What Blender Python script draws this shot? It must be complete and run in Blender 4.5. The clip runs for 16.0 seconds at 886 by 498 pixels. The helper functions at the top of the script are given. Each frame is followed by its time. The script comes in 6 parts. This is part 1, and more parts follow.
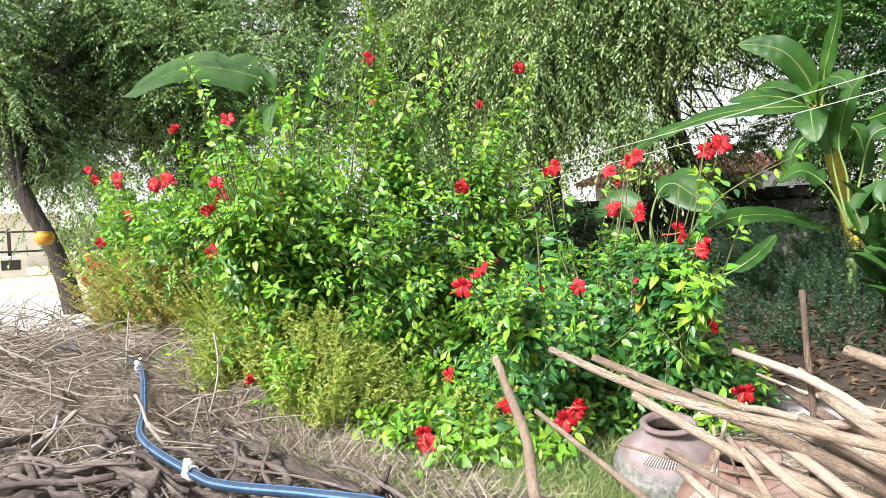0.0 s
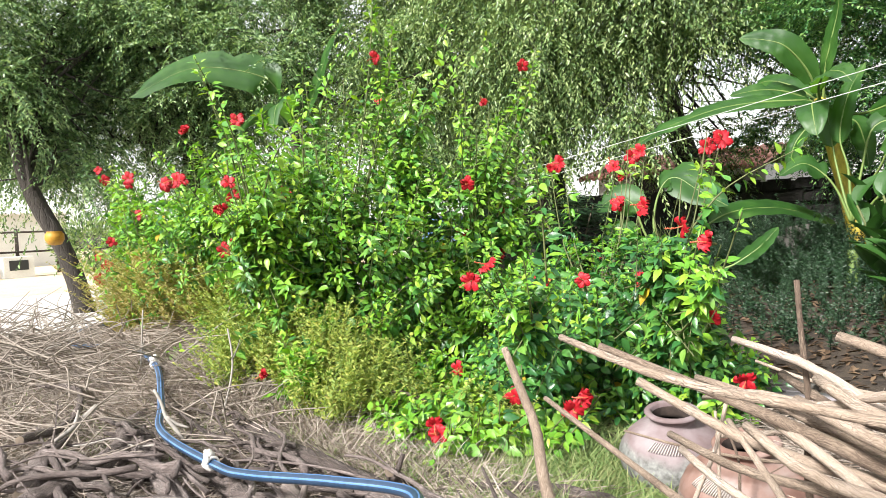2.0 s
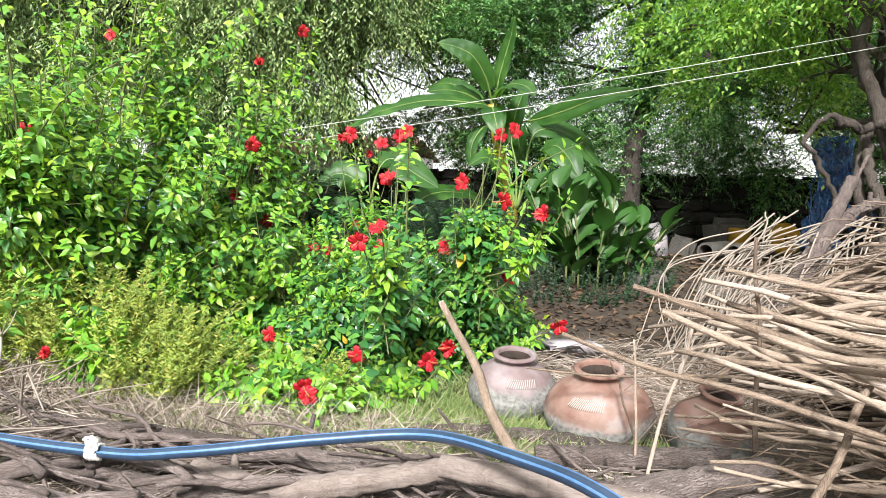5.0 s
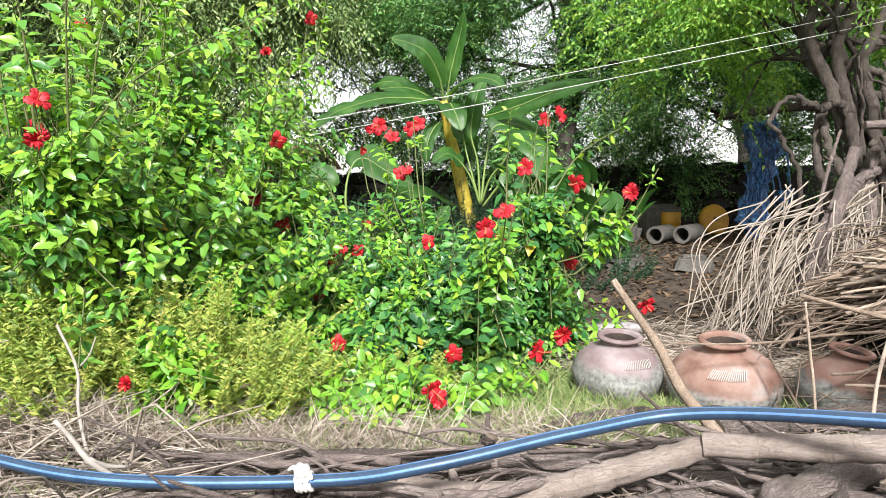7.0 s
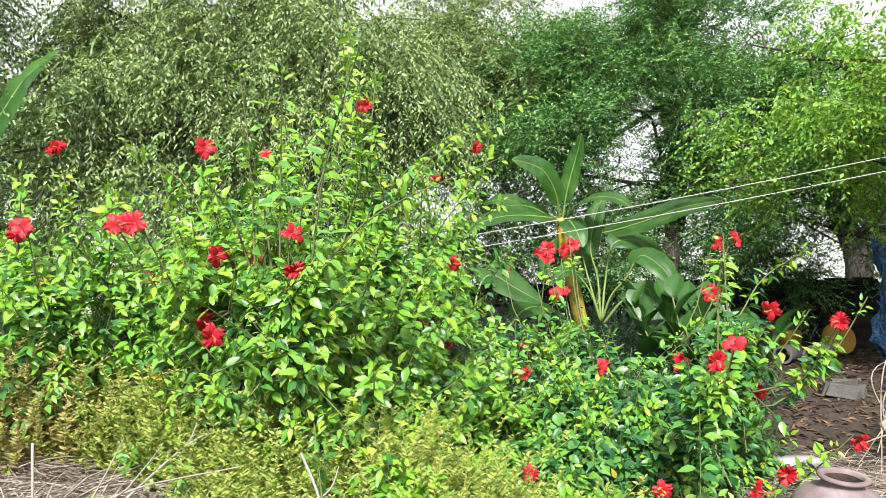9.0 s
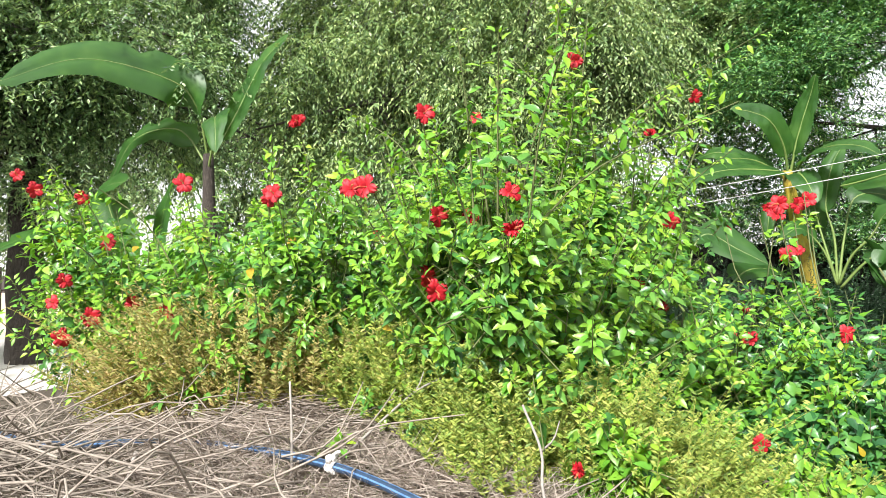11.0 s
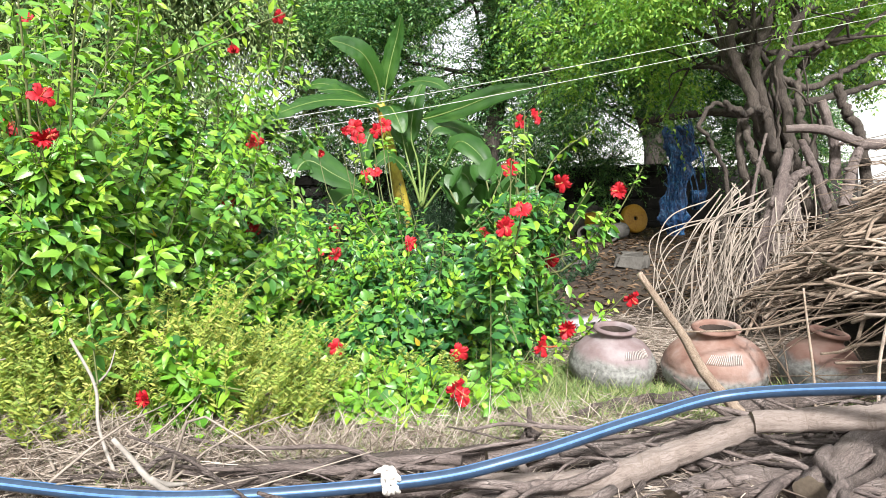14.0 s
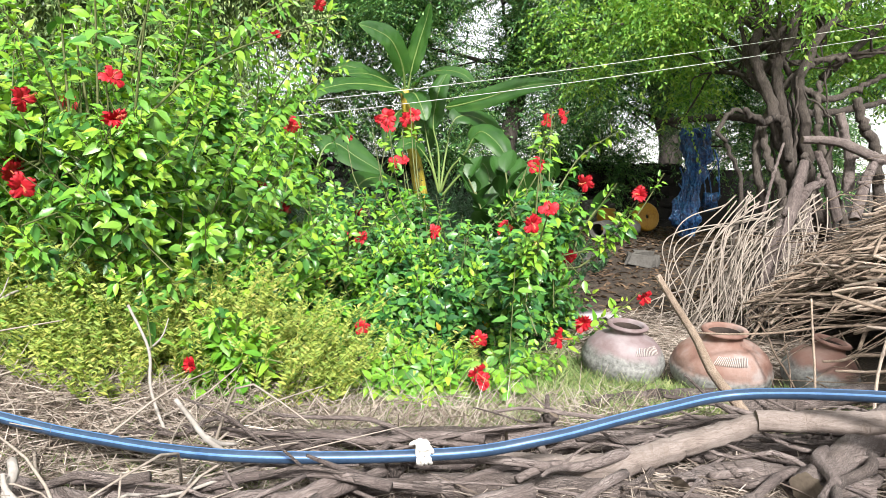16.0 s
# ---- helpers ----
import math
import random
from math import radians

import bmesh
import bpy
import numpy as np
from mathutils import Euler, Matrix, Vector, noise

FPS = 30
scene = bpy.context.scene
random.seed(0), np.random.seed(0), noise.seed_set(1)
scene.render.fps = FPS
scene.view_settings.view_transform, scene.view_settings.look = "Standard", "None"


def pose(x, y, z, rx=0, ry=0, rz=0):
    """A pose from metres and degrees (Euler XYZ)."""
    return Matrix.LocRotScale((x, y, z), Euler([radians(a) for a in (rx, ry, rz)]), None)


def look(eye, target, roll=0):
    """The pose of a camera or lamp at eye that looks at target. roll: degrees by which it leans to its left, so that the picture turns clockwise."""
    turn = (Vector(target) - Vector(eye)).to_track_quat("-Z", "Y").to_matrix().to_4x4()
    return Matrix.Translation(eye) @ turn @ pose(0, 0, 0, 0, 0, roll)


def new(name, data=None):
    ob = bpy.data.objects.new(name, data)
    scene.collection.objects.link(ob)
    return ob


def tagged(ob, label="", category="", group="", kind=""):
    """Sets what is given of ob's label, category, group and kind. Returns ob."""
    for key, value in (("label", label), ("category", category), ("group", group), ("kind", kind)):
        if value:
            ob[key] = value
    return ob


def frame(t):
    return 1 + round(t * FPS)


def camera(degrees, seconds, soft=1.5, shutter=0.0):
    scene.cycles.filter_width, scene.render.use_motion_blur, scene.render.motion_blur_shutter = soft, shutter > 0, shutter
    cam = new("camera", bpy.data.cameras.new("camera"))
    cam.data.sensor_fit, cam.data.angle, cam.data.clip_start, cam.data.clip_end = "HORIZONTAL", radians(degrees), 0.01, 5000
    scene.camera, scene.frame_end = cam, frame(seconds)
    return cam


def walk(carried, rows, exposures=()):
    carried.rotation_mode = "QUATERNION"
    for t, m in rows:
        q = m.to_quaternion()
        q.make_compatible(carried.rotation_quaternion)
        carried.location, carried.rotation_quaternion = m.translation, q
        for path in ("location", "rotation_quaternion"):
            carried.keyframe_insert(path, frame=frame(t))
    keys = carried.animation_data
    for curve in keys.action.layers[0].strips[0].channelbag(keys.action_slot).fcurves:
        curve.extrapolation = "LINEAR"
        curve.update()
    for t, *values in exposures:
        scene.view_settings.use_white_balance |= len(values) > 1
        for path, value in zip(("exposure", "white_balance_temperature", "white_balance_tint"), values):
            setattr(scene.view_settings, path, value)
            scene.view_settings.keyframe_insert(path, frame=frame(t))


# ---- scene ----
cam = camera(66.8, 16.0, soft=0.75)
PATH = [
    (0, (2.115, 0.942, 1.225), (0.665, 2.316, 1.132), -2.0),
    (0.5, (2.111, 0.944, 1.222), (0.664, 2.321, 1.135), -2.0),
    (1, (2.106, 0.943, 1.222), (0.659, 2.321, 1.144), -1.3),
    (1.5, (2.127, 0.93, 1.236), (0.719, 2.35, 1.191), -3.0),
    (2, (2.161, 0.866, 1.23), (0.704, 2.232, 1.125), -2.6),
    (2.5, (2.091, 0.84, 1.229), (0.731, 2.299, 1.086), 0.2),
    (3, (1.875, 0.596, 1.223), (0.802, 2.277, 1.072), 1.7),
    (3.5, (1.655, 0.477, 1.211), (0.641, 2.2, 1.136), 2.0),
    (4, (1.397, 0.423, 1.191), (0.404, 2.156, 1.091), 0.9),
    (4.5, (1.271, 0.2, 1.148), (0.712, 2.111, 0.959), -1.2),
    (4.7, (1.228, 0.12, 1.175), (0.722, 2.046, 0.993), 0.2),
    (6.8, (0.113, 0.09, 1.076), (0.004, 2.081, 0.918), -0.1),
    (7, (-0.012, 0.13, 1.059), (-0.09, 2.122, 0.905), -1.5),
    (7.5, (-0.281, 0.179, 1.08), (-0.318, 2.172, 0.917), 1.2),
    (8, (-0.522, 0.039, 1.109), (-0.379, 2.032, 1.03), -0.4),
    (8.5, (-0.662, 0.043, 1.173), (-0.647, 2.032, 1.379), -0.4),
    (9, (-0.712, 0.055, 1.167), (-0.96, 2.032, 1.336), -0.9),
    (9.5, (-0.783, 0.02, 1.146), (-1.487, 1.89, 1.227), -0.2),
    (9.7, (-0.803, 0.011, 1.134), (-1.652, 1.821, 1.187), -0.2),
    (11.8, (-0.744, 0.035, 1.156), (-1.437, 1.909, 1.237), -1.5),
    (12, (-0.726, 0.035, 1.147), (-1.341, 1.936, 1.22), -1.6),
    (12.5, (-0.708, 0.05, 1.113), (-1.172, 1.994, 1.052), -0.9),
    (13, (-0.635, 0.077, 1.087), (-0.85, 2.058, 0.918), -1.2),
    (13.5, (-0.558, 0.096, 1.066), (-0.501, 2.079, 0.809), -0.9),
    (14, (-0.537, 0.129, 1.056), (-0.314, 2.111, 0.905), -2.2),
    (14.5, (-0.543, 0.122, 1.058), (-0.299, 2.101, 0.903), -1.2),
    (15, (-0.569, 0.087, 1.069), (-0.295, 2.063, 0.931), -0.3),
    (15.5, (-0.616, 0.031, 1.086), (-0.345, 2.005, 0.925), 0.7),
    (16, (-0.668, -0.028, 1.103), (-0.461, 1.952, 0.905), 1.2),
]
walk(cam, [(t, look(eye, target, roll)) for t, eye, target, roll in PATH])
# ---------- world, sun ----------
world = bpy.data.worlds.new("sky")
scene.world = world
world.use_nodes = True
wn = world.node_tree.nodes
sky = wn.new("ShaderNodeTexSky")
sky.sky_type = "NISHITA"
sky.sun_disc = False
sky.sun_elevation = radians(37.5)
sky.sun_rotation = radians(178)
sky.air_density, sky.dust_density, sky.ozone_density = 1.0, 2.0, 1.0
# a thin white cloud veil over the whole sky
veil = wn.new("ShaderNodeMixRGB")
veil.inputs["Fac"].default_value = 0.75
veil.inputs["Color2"].default_value = (7.9, 7.8, 7.5, 1)
wn["Background"].inputs["Strength"].default_value = 0.1
world.node_tree.links.new(sky.outputs["Color"], veil.inputs["Color1"])
world.node_tree.links.new(veil.outputs["Color"], wn["Background"].inputs["Color"])

sun = new("sun", bpy.data.lights.new("sun", "SUN"))
sun.data.energy = 5.0
sun.data.angle = radians(9)
sun.data.color = (1.0, 0.965, 0.935)
sun.matrix_world = look((0.4, -11.4, 8.8), (0, 0, 0))
scene.view_settings.exposure = 1.07


# ---------- materials ----------
def tree_of(name):
    m = bpy.data.materials.new(name)
    m.use_nodes = True
    return m, m.node_tree.nodes, m.node_tree.links, m.node_tree.nodes["Principled BSDF"]


def ramp(nodes, stops):
    r = nodes.new("ShaderNodeValToRGB")
    while len(r.color_ramp.elements) < len(stops):
        r.color_ramp.elements.new(0.5)
    for e, (p, c) in zip(r.color_ramp.elements, stops):
        e.position, e.color = p, (*c, 1)
    return r


def rough_stuff(name, stops, scale=8.0, fine=60.0, rough=0.85, bump=0.4, depth=0.01, stretch=(1, 1, 1), spread=0.0, metal=0.0):
    """A mottled surface: two scales of noise for colour, fine relief, and a tint of its own for each object."""
    m, n, l, b = tree_of(name)
    co = n.new("ShaderNodeTexCoord")
    mp = n.new("ShaderNodeMapping")
    mp.inputs["Scale"].default_value = stretch
    l.new(co.outputs["Object"], mp.inputs["Vector"])
    big, small = n.new("ShaderNodeTexNoise"), n.new("ShaderNodeTexNoise")
    big.inputs["Scale"].default_value, big.inputs["Detail"].default_value = scale, 6
    small.inputs["Scale"].default_value, small.inputs["Detail"].default_value = fine, 5
    for t in (big, small):
        l.new(mp.outputs["Vector"], t.inputs["Vector"])
    mix = n.new("ShaderNodeMath")
    mix.operation = "MULTIPLY_ADD"
    mix.inputs[1].default_value = 0.5
    half = n.new("ShaderNodeMath")
    half.operation = "MULTIPLY"
    half.inputs[1].default_value = 0.5
    l.new(small.outputs["Fac"], half.inputs[0])
    l.new(big.outputs["Fac"], mix.inputs[0])
    l.new(half.outputs[0], mix.inputs[2])
    last = mix.outputs[0]
    if spread:
        info, sp = n.new("ShaderNodeObjectInfo"), n.new("ShaderNodeMath")
        sp.operation = "MULTIPLY_ADD"
        sp.inputs[1].default_value = spread
        off = n.new("ShaderNodeMath")
        off.operation = "ADD"
        off.inputs[1].default_value = -spread / 2
        l.new(info.outputs["Random"], sp.inputs[0])
        l.new(last, sp.inputs[2])
        l.new(sp.outputs[0], off.inputs[0])
        last = off.outputs[0]
    r = ramp(n, stops)
    l.new(last, r.inputs["Fac"])
    l.new(r.outputs["Color"], b.inputs["Base Color"])
    b.inputs["Roughness"].default_value = rough
    b.inputs["Metallic"].default_value = metal
    if bump:
        bp = n.new("ShaderNodeBump")
        bp.inputs["Strength"].default_value, bp.inputs["Distance"].default_value = bump, depth
        l.new(mix.outputs[0], bp.inputs["Height"])
        l.new(bp.outputs["Normal"], b.inputs["Normal"])
    return m


def leafy(name, stops, rough=0.45, through_light=0.35, vein=0.0):
    """Foliage: each leaf takes its own tint, glossy above, letting light through."""
    m, n, l, b = tree_of(name)
    geo = n.new("ShaderNodeNewGeometry")
    no = n.new("ShaderNodeTexNoise")
    no.inputs["Scale"].default_value = 1.3
    no.inputs["Detail"].default_value = 3
    co = n.new("ShaderNodeTexCoord")
    l.new(co.outputs["Object"], no.inputs["Vector"])
    mix = n.new("ShaderNodeMath")
    mix.operation = "MULTIPLY_ADD"
    mix.inputs[1].default_value = 0.65
    l.new(geo.outputs["Random Per Island"], mix.inputs[0])
    sc = n.new("ShaderNodeMath")
    sc.operation = "MULTIPLY"
    sc.inputs[1].default_value = 0.36
    l.new(no.outputs["Fac"], sc.inputs[0])
    l.new(sc.outputs[0], mix.inputs[2])
    r = ramp(n, stops)
    l.new(mix.outputs[0], r.inputs["Fac"])
    l.new(r.outputs["Color"], b.inputs["Base Color"])
    b.inputs["Roughness"].default_value = rough
    fine = n.new("ShaderNodeTexNoise")
    fine.inputs["Scale"].default_value = 90
    l.new(co.outputs["Object"], fine.inputs["Vector"])
    bp = n.new("ShaderNodeBump")
    bp.inputs["Strength"].default_value, bp.inputs["Distance"].default_value = 0.25, 0.004
    l.new(fine.outputs["Fac"], bp.inputs["Height"])
    l.new(bp.outputs["Normal"], b.inputs["Normal"])
    tr = n.new("ShaderNodeBsdfTranslucent")
    bright = n.new("ShaderNodeMixRGB")
    bright.blend_type = "MULTIPLY"
    bright.inputs["Fac"].default_value = 1
    bright.inputs["Color2"].default_value = (1.0, 1.0, 0.45, 1)
    l.new(r.outputs["Color"], bright.inputs["Color1"])
    l.new(bright.outputs["Color"], tr.inputs["Color"])
    ms = n.new("ShaderNodeMixShader")
    ms.inputs["Fac"].default_value = through_light
    l.new(b.outputs[0], ms.inputs[1])
    l.new(tr.outputs[0], ms.inputs[2])
    l.new(ms.outputs[0], n["Material Output"].inputs["Surface"])
    return m


def barky(name, stops, crack=(0.05, 0.039, 0.032), scale=40.0, along=(0.13, 1, 1), width=0.10, depth=0.012, spread=0.15, rings=0.0, deep=0.75):
    """Bark: long plates parted by dark cracks that wander, grain over them, scars across where rings is set."""
    m, n, l, b = tree_of(name)
    co = n.new("ShaderNodeTexCoord")
    warp = n.new("ShaderNodeTexNoise")
    warp.inputs["Scale"].default_value, warp.inputs["Detail"].default_value = 9, 4
    l.new(co.outputs["Object"], warp.inputs["Vector"])
    mixv = n.new("ShaderNodeMixRGB")
    mixv.blend_type = "ADD"
    mixv.inputs["Fac"].default_value = 0.07
    l.new(co.outputs["Object"], mixv.inputs["Color1"])
    l.new(warp.outputs["Color"], mixv.inputs["Color2"])
    mp = n.new("ShaderNodeMapping")
    mp.inputs["Scale"].default_value = along
    l.new(mixv.outputs["Color"], mp.inputs["Vector"])
    vor = n.new("ShaderNodeTexVoronoi")
    vor.feature = "DISTANCE_TO_EDGE"
    vor.inputs["Scale"].default_value = scale
    grain = n.new("ShaderNodeTexNoise")
    grain.inputs["Scale"].default_value, grain.inputs["Detail"].default_value, grain.inputs["Roughness"].default_value = scale * 2.2, 7, 0.7
    patch = n.new("ShaderNodeTexNoise")
    patch.inputs["Scale"].default_value, patch.inputs["Detail"].default_value = 11, 5
    l.new(mp.outputs["Vector"], vor.inputs["Vector"])
    l.new(mp.outputs["Vector"], grain.inputs["Vector"])
    l.new(co.outputs["Object"], patch.inputs["Vector"])
    info = n.new("ShaderNodeObjectInfo")

    def calc(op, a, c, d=None):
        k = n.new("ShaderNodeMath")
        k.operation = op
        for q, s in zip((a, c, d), k.inputs):
            if q is None:
                continue
            if isinstance(q, float):
                s.default_value = q
            else:
                l.new(q, s)
        return k.outputs[0]

    tone = calc("MULTIPLY_ADD", grain.outputs["Fac"], 0.8, calc("MULTIPLY_ADD", patch.outputs["Fac"], 0.55, -0.175))
    tone = calc("ADD", tone, calc("MULTIPLY_ADD", info.outputs["Random"], spread, -spread / 2))
    r = ramp(n, stops)
    l.new(tone, r.inputs["Fac"])
    gap = ramp(n, [(0.0, (1, 1, 1)), (width, (0, 0, 0))])
    l.new(vor.outputs["Distance"], gap.inputs["Fac"])
    fac = calc("MULTIPLY", gap.outputs["Color"], calc("MULTIPLY_ADD", patch.outputs["Fac"], 2.2, -0.72))
    if rings:
        scar = n.new("ShaderNodeTexNoise")
        scar.inputs["Scale"].default_value, scar.inputs["Detail"].default_value = rings, 3
        mq = n.new("ShaderNodeMapping")
        mq.inputs["Scale"].default_value = (1.0, 0.22, 0.22)
        l.new(co.outputs["Object"], mq.inputs["Vector"])
        l.new(mq.outputs["Vector"], scar.inputs["Vector"])
        sr = ramp(n, [(0.62, (0, 0, 0)), (0.68, (1, 1, 1))])
        l.new(scar.outputs["Fac"], sr.inputs["Fac"])
        fac = calc("MAXIMUM", fac, calc("MULTIPLY", sr.outputs["Color"], 0.7))
    fac = calc("MULTIPLY", fac, deep)
    clamp = n.new("ShaderNodeClamp")
    l.new(fac, clamp.inputs["Value"])
    mx = n.new("ShaderNodeMixRGB")
    mx.inputs["Color2"].default_value = (*crack, 1)
    l.new(clamp.outputs[0], mx.inputs["Fac"])
    l.new(r.outputs["Color"], mx.inputs["Color1"])
    l.new(mx.outputs["Color"], b.inputs["Base Color"])
    b.inputs["Roughness"].default_value = 0.95
    h = calc("SUBTRACT", calc("MULTIPLY", grain.outputs["Fac"], 0.5), clamp.outputs[0])
    bp = n.new("ShaderNodeBump")
    bp.inputs["Strength"].default_value, bp.inputs["Distance"].default_value = 0.9, depth
    l.new(h, bp.inputs["Height"])
    l.new(bp.outputs["Normal"], b.inputs["Normal"])
    return m


HIB = leafy("hibiscus_leaf", [(0.08, (0.022, 0.088, 0.024)), (0.38, (0.066, 0.21, 0.036)), (0.7, (0.165, 0.34, 0.045)), (0.97, (0.33, 0.46, 0.06))], rough=0.36, through_light=0.26)
HIB_DEEP = leafy("mature_hibiscus_leaf", [(0.08, (0.014, 0.066, 0.024)), (0.38, (0.036, 0.145, 0.036)), (0.7, (0.095, 0.26, 0.046)), (0.97, (0.22, 0.37, 0.06))], rough=0.34, through_light=0.24)
HIB_YOUNG = leafy("young_hibiscus_leaf", [(0.1, (0.085, 0.28, 0.03)), (0.6, (0.21, 0.43, 0.035)), (0.95, (0.37, 0.49, 0.05))], rough=0.4, through_light=0.34)
YELLOWED = leafy("yellowed_leaf", [(0.1, (0.384, 0.26, 0.0124)), (0.9, (0.446, 0.341, 0.031))])
WEED = leafy("weed_leaf", [(0.08, (0.08, 0.15, 0.035)), (0.4, (0.24, 0.35, 0.06)), (0.75, (0.42, 0.46, 0.10)), (0.95, (0.49, 0.36, 0.16))], rough=0.6, through_light=0.4)
WEED_DRY = leafy("browning_weed_leaf", [(0.1, (0.16, 0.21, 0.05)), (0.5, (0.38, 0.37, 0.11)), (0.9, (0.46, 0.32, 0.16))], rough=0.7, through_light=0.4)
NEEM = leafy("drooping_tree_leaf", [(0.1, (0.022, 0.055, 0.02)), (0.45, (0.15, 0.25, 0.085)), (0.9, (0.42, 0.52, 0.22))], rough=0.32, through_light=0.3)
NEEM_DARK = leafy("blue_green_tree_leaf", [(0.1, (0.0246, 0.0616, 0.0269)), (0.5, (0.157, 0.28, 0.112)), (0.9, (0.448, 0.582, 0.28))], rough=0.32, through_light=0.3)
ACACIA = leafy("feathery_tree_leaf", [(0.1, (0.012, 0.045, 0.02)), (0.5, (0.085, 0.24, 0.075)), (0.9, (0.32, 0.52, 0.16))], rough=0.34, through_light=0.3)
FRESH = leafy("fresh_tree_leaf", [(0.1, (0.06, 0.17, 0.035)), (0.5, (0.20, 0.43, 0.07)), (0.9, (0.42, 0.56, 0.12))], rough=0.45, through_light=0.45)
# the shrub's own dark green; on the weeds under the trees it imitates shade
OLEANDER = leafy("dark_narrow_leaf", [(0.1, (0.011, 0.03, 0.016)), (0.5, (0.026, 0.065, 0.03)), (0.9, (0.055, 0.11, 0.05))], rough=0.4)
CANNA = leafy("canna_leaf", [(0.1, (0.0175, 0.0642, 0.0141)), (0.9, (0.0438, 0.123, 0.0204))], rough=0.35, through_light=0.25)
GRASS = leafy("grass_blade", [(0.1, (0.07, 0.14, 0.04)), (0.5, (0.19, 0.27, 0.085)), (0.9, (0.36, 0.36, 0.17))], rough=0.7, through_light=0.2)
STRAW = leafy("dry_straw", [(0.1, (0.065, 0.0494, 0.0377)), (0.35, (0.189, 0.15, 0.12)), (0.6, (0.332, 0.28, 0.234)), (0.95, (0.52, 0.461, 0.41))], rough=0.85, through_light=0.05)
PETAL = leafy("red_petal", [(0.1, (0.28, 0.002, 0.008)), (0.9, (0.47, 0.006, 0.018))], rough=0.6, through_light=0.15)
STAMEN = rough_stuff("stamen", [(0.3, (0.465, 0.062, 0.0372)), (0.7, (0.527, 0.186, 0.0744))], 40, 200, 0.6, 0)
GREENSTEM = rough_stuff("green_stem", [(0.3, (0.0558, 0.0806, 0.0186)), (0.7, (0.136, 0.149, 0.0558))], 6, 60, 0.7, 0.2)
SHRUBWOOD = rough_stuff("shrub_bark", [(0.3, (0.062, 0.0465, 0.031)), (0.7, (0.161, 0.13, 0.093))], 8, 60, 0.9, 0.5)
BARK = barky("tree_bark", [(0.25, (0.0186, 0.0149, 0.0125)), (0.5, (0.0442, 0.0372, 0.0307)), (0.78, (0.0885, 0.0765, 0.0651))], scale=16, along=(1, 1, 0.2), depth=0.03)
OLDBARK = barky("weathered_bark", [(0.28, (0.0232, 0.0186, 0.0155)), (0.5, (0.0542, 0.0434, 0.0356)), (0.75, (0.12, 0.101, 0.0852))], scale=40, along=(1, 1, 0.09), width=0.07, depth=0.02)
LOGBARK = barky("log_bark", [(0.3, (0.035, 0.026, 0.022)), (0.45, (0.105, 0.083, 0.074)), (0.58, (0.18, 0.147, 0.134)), (0.75, (0.31, 0.262, 0.245))], crack=(0.02, 0.015, 0.012), scale=130, along=(0.05, 1, 1), width=0.1, depth=0.016, deep=0.85)
LIMBBARK = barky("limb_bark", [(0.3, (0.058, 0.0432, 0.0401)), (0.48, (0.121, 0.0959, 0.0875)), (0.62, (0.19, 0.155, 0.143)), (0.78, (0.284, 0.24, 0.223))], scale=80, along=(0.06, 1, 1), width=0.06, depth=0.015)
PALEBARK = barky("pale_log_bark", [(0.3, (0.105, 0.0806, 0.0688)), (0.5, (0.186, 0.153, 0.135)), (0.75, (0.26, 0.221, 0.204))], crack=(0.13, 0.10, 0.08), scale=80, along=(0.06, 1, 1), width=0.035, depth=0.005, rings=34, deep=0.5)
CUTWOOD = rough_stuff("cut_wood", [(0.25, (0.0806, 0.0589, 0.0403)), (0.75, (0.186, 0.149, 0.112))], 25, 90, 0.9, 0.4, 0.004, spread=0.15)
STICKWOOD = barky("stick_wood", [(0.26, (0.102, 0.0714, 0.0515)), (0.44, (0.246, 0.188, 0.14)), (0.6, (0.365, 0.289, 0.226)), (0.8, (0.474, 0.398, 0.341))], crack=(0.09, 0.066, 0.048), scale=170, along=(0.04, 1, 1), width=0.09, depth=0.006, spread=0.5, deep=0.6)
DEADTWIG = rough_stuff("dead_twig", [(0.25, (0.125, 0.104, 0.085)), (0.75, (0.362, 0.312, 0.263))], 12, 80, 0.9, 0.3, 0.003)
GREYWOOD = rough_stuff("bleached_twig", [(0.25, (0.17, 0.151, 0.131)), (0.75, (0.356, 0.33, 0.299))], 12, 80, 0.9, 0.3, 0.003)


# ---------- mesh tools ----------
def part(name, me, mat, parent=None, label=""):
    """One mesh object; me is a Mesh, or a Geo to be turned into one."""
    if isinstance(me, Geo):
        me = me.mesh(name)
    ob = new(name, me)
    if mat is not None and not me.materials:
        me.materials.append(mat)
    if parent is not None:
        ob.parent = parent
    if label:
        ob["label"] = label
    return ob


def thing(name, at, label, category, group="", kind=""):
    ob = new(name)
    ob.location = at
    ob.empty_display_size = 0.1
    return tagged(ob, label, category, group, kind)


class Geo:
    """Vertices and faces gathered from many pieces."""

    def __init__(self):
        self.v, self.f, self.n, self.smooth = [], [], 0, True

    def add(self, verts, faces):
        self.v.append(np.asarray(verts, float))
        self.f.extend([tuple(int(i) + self.n for i in f) for f in faces])
        self.n += len(verts)

    def mesh(self, name):
        me = bpy.data.meshes.new(name)
        me.from_pydata(np.concatenate(self.v).tolist() if self.v else [], [], self.f)
        me.polygons.foreach_set("use_smooth", [self.smooth] * len(me.polygons))
        me.update()
        return me


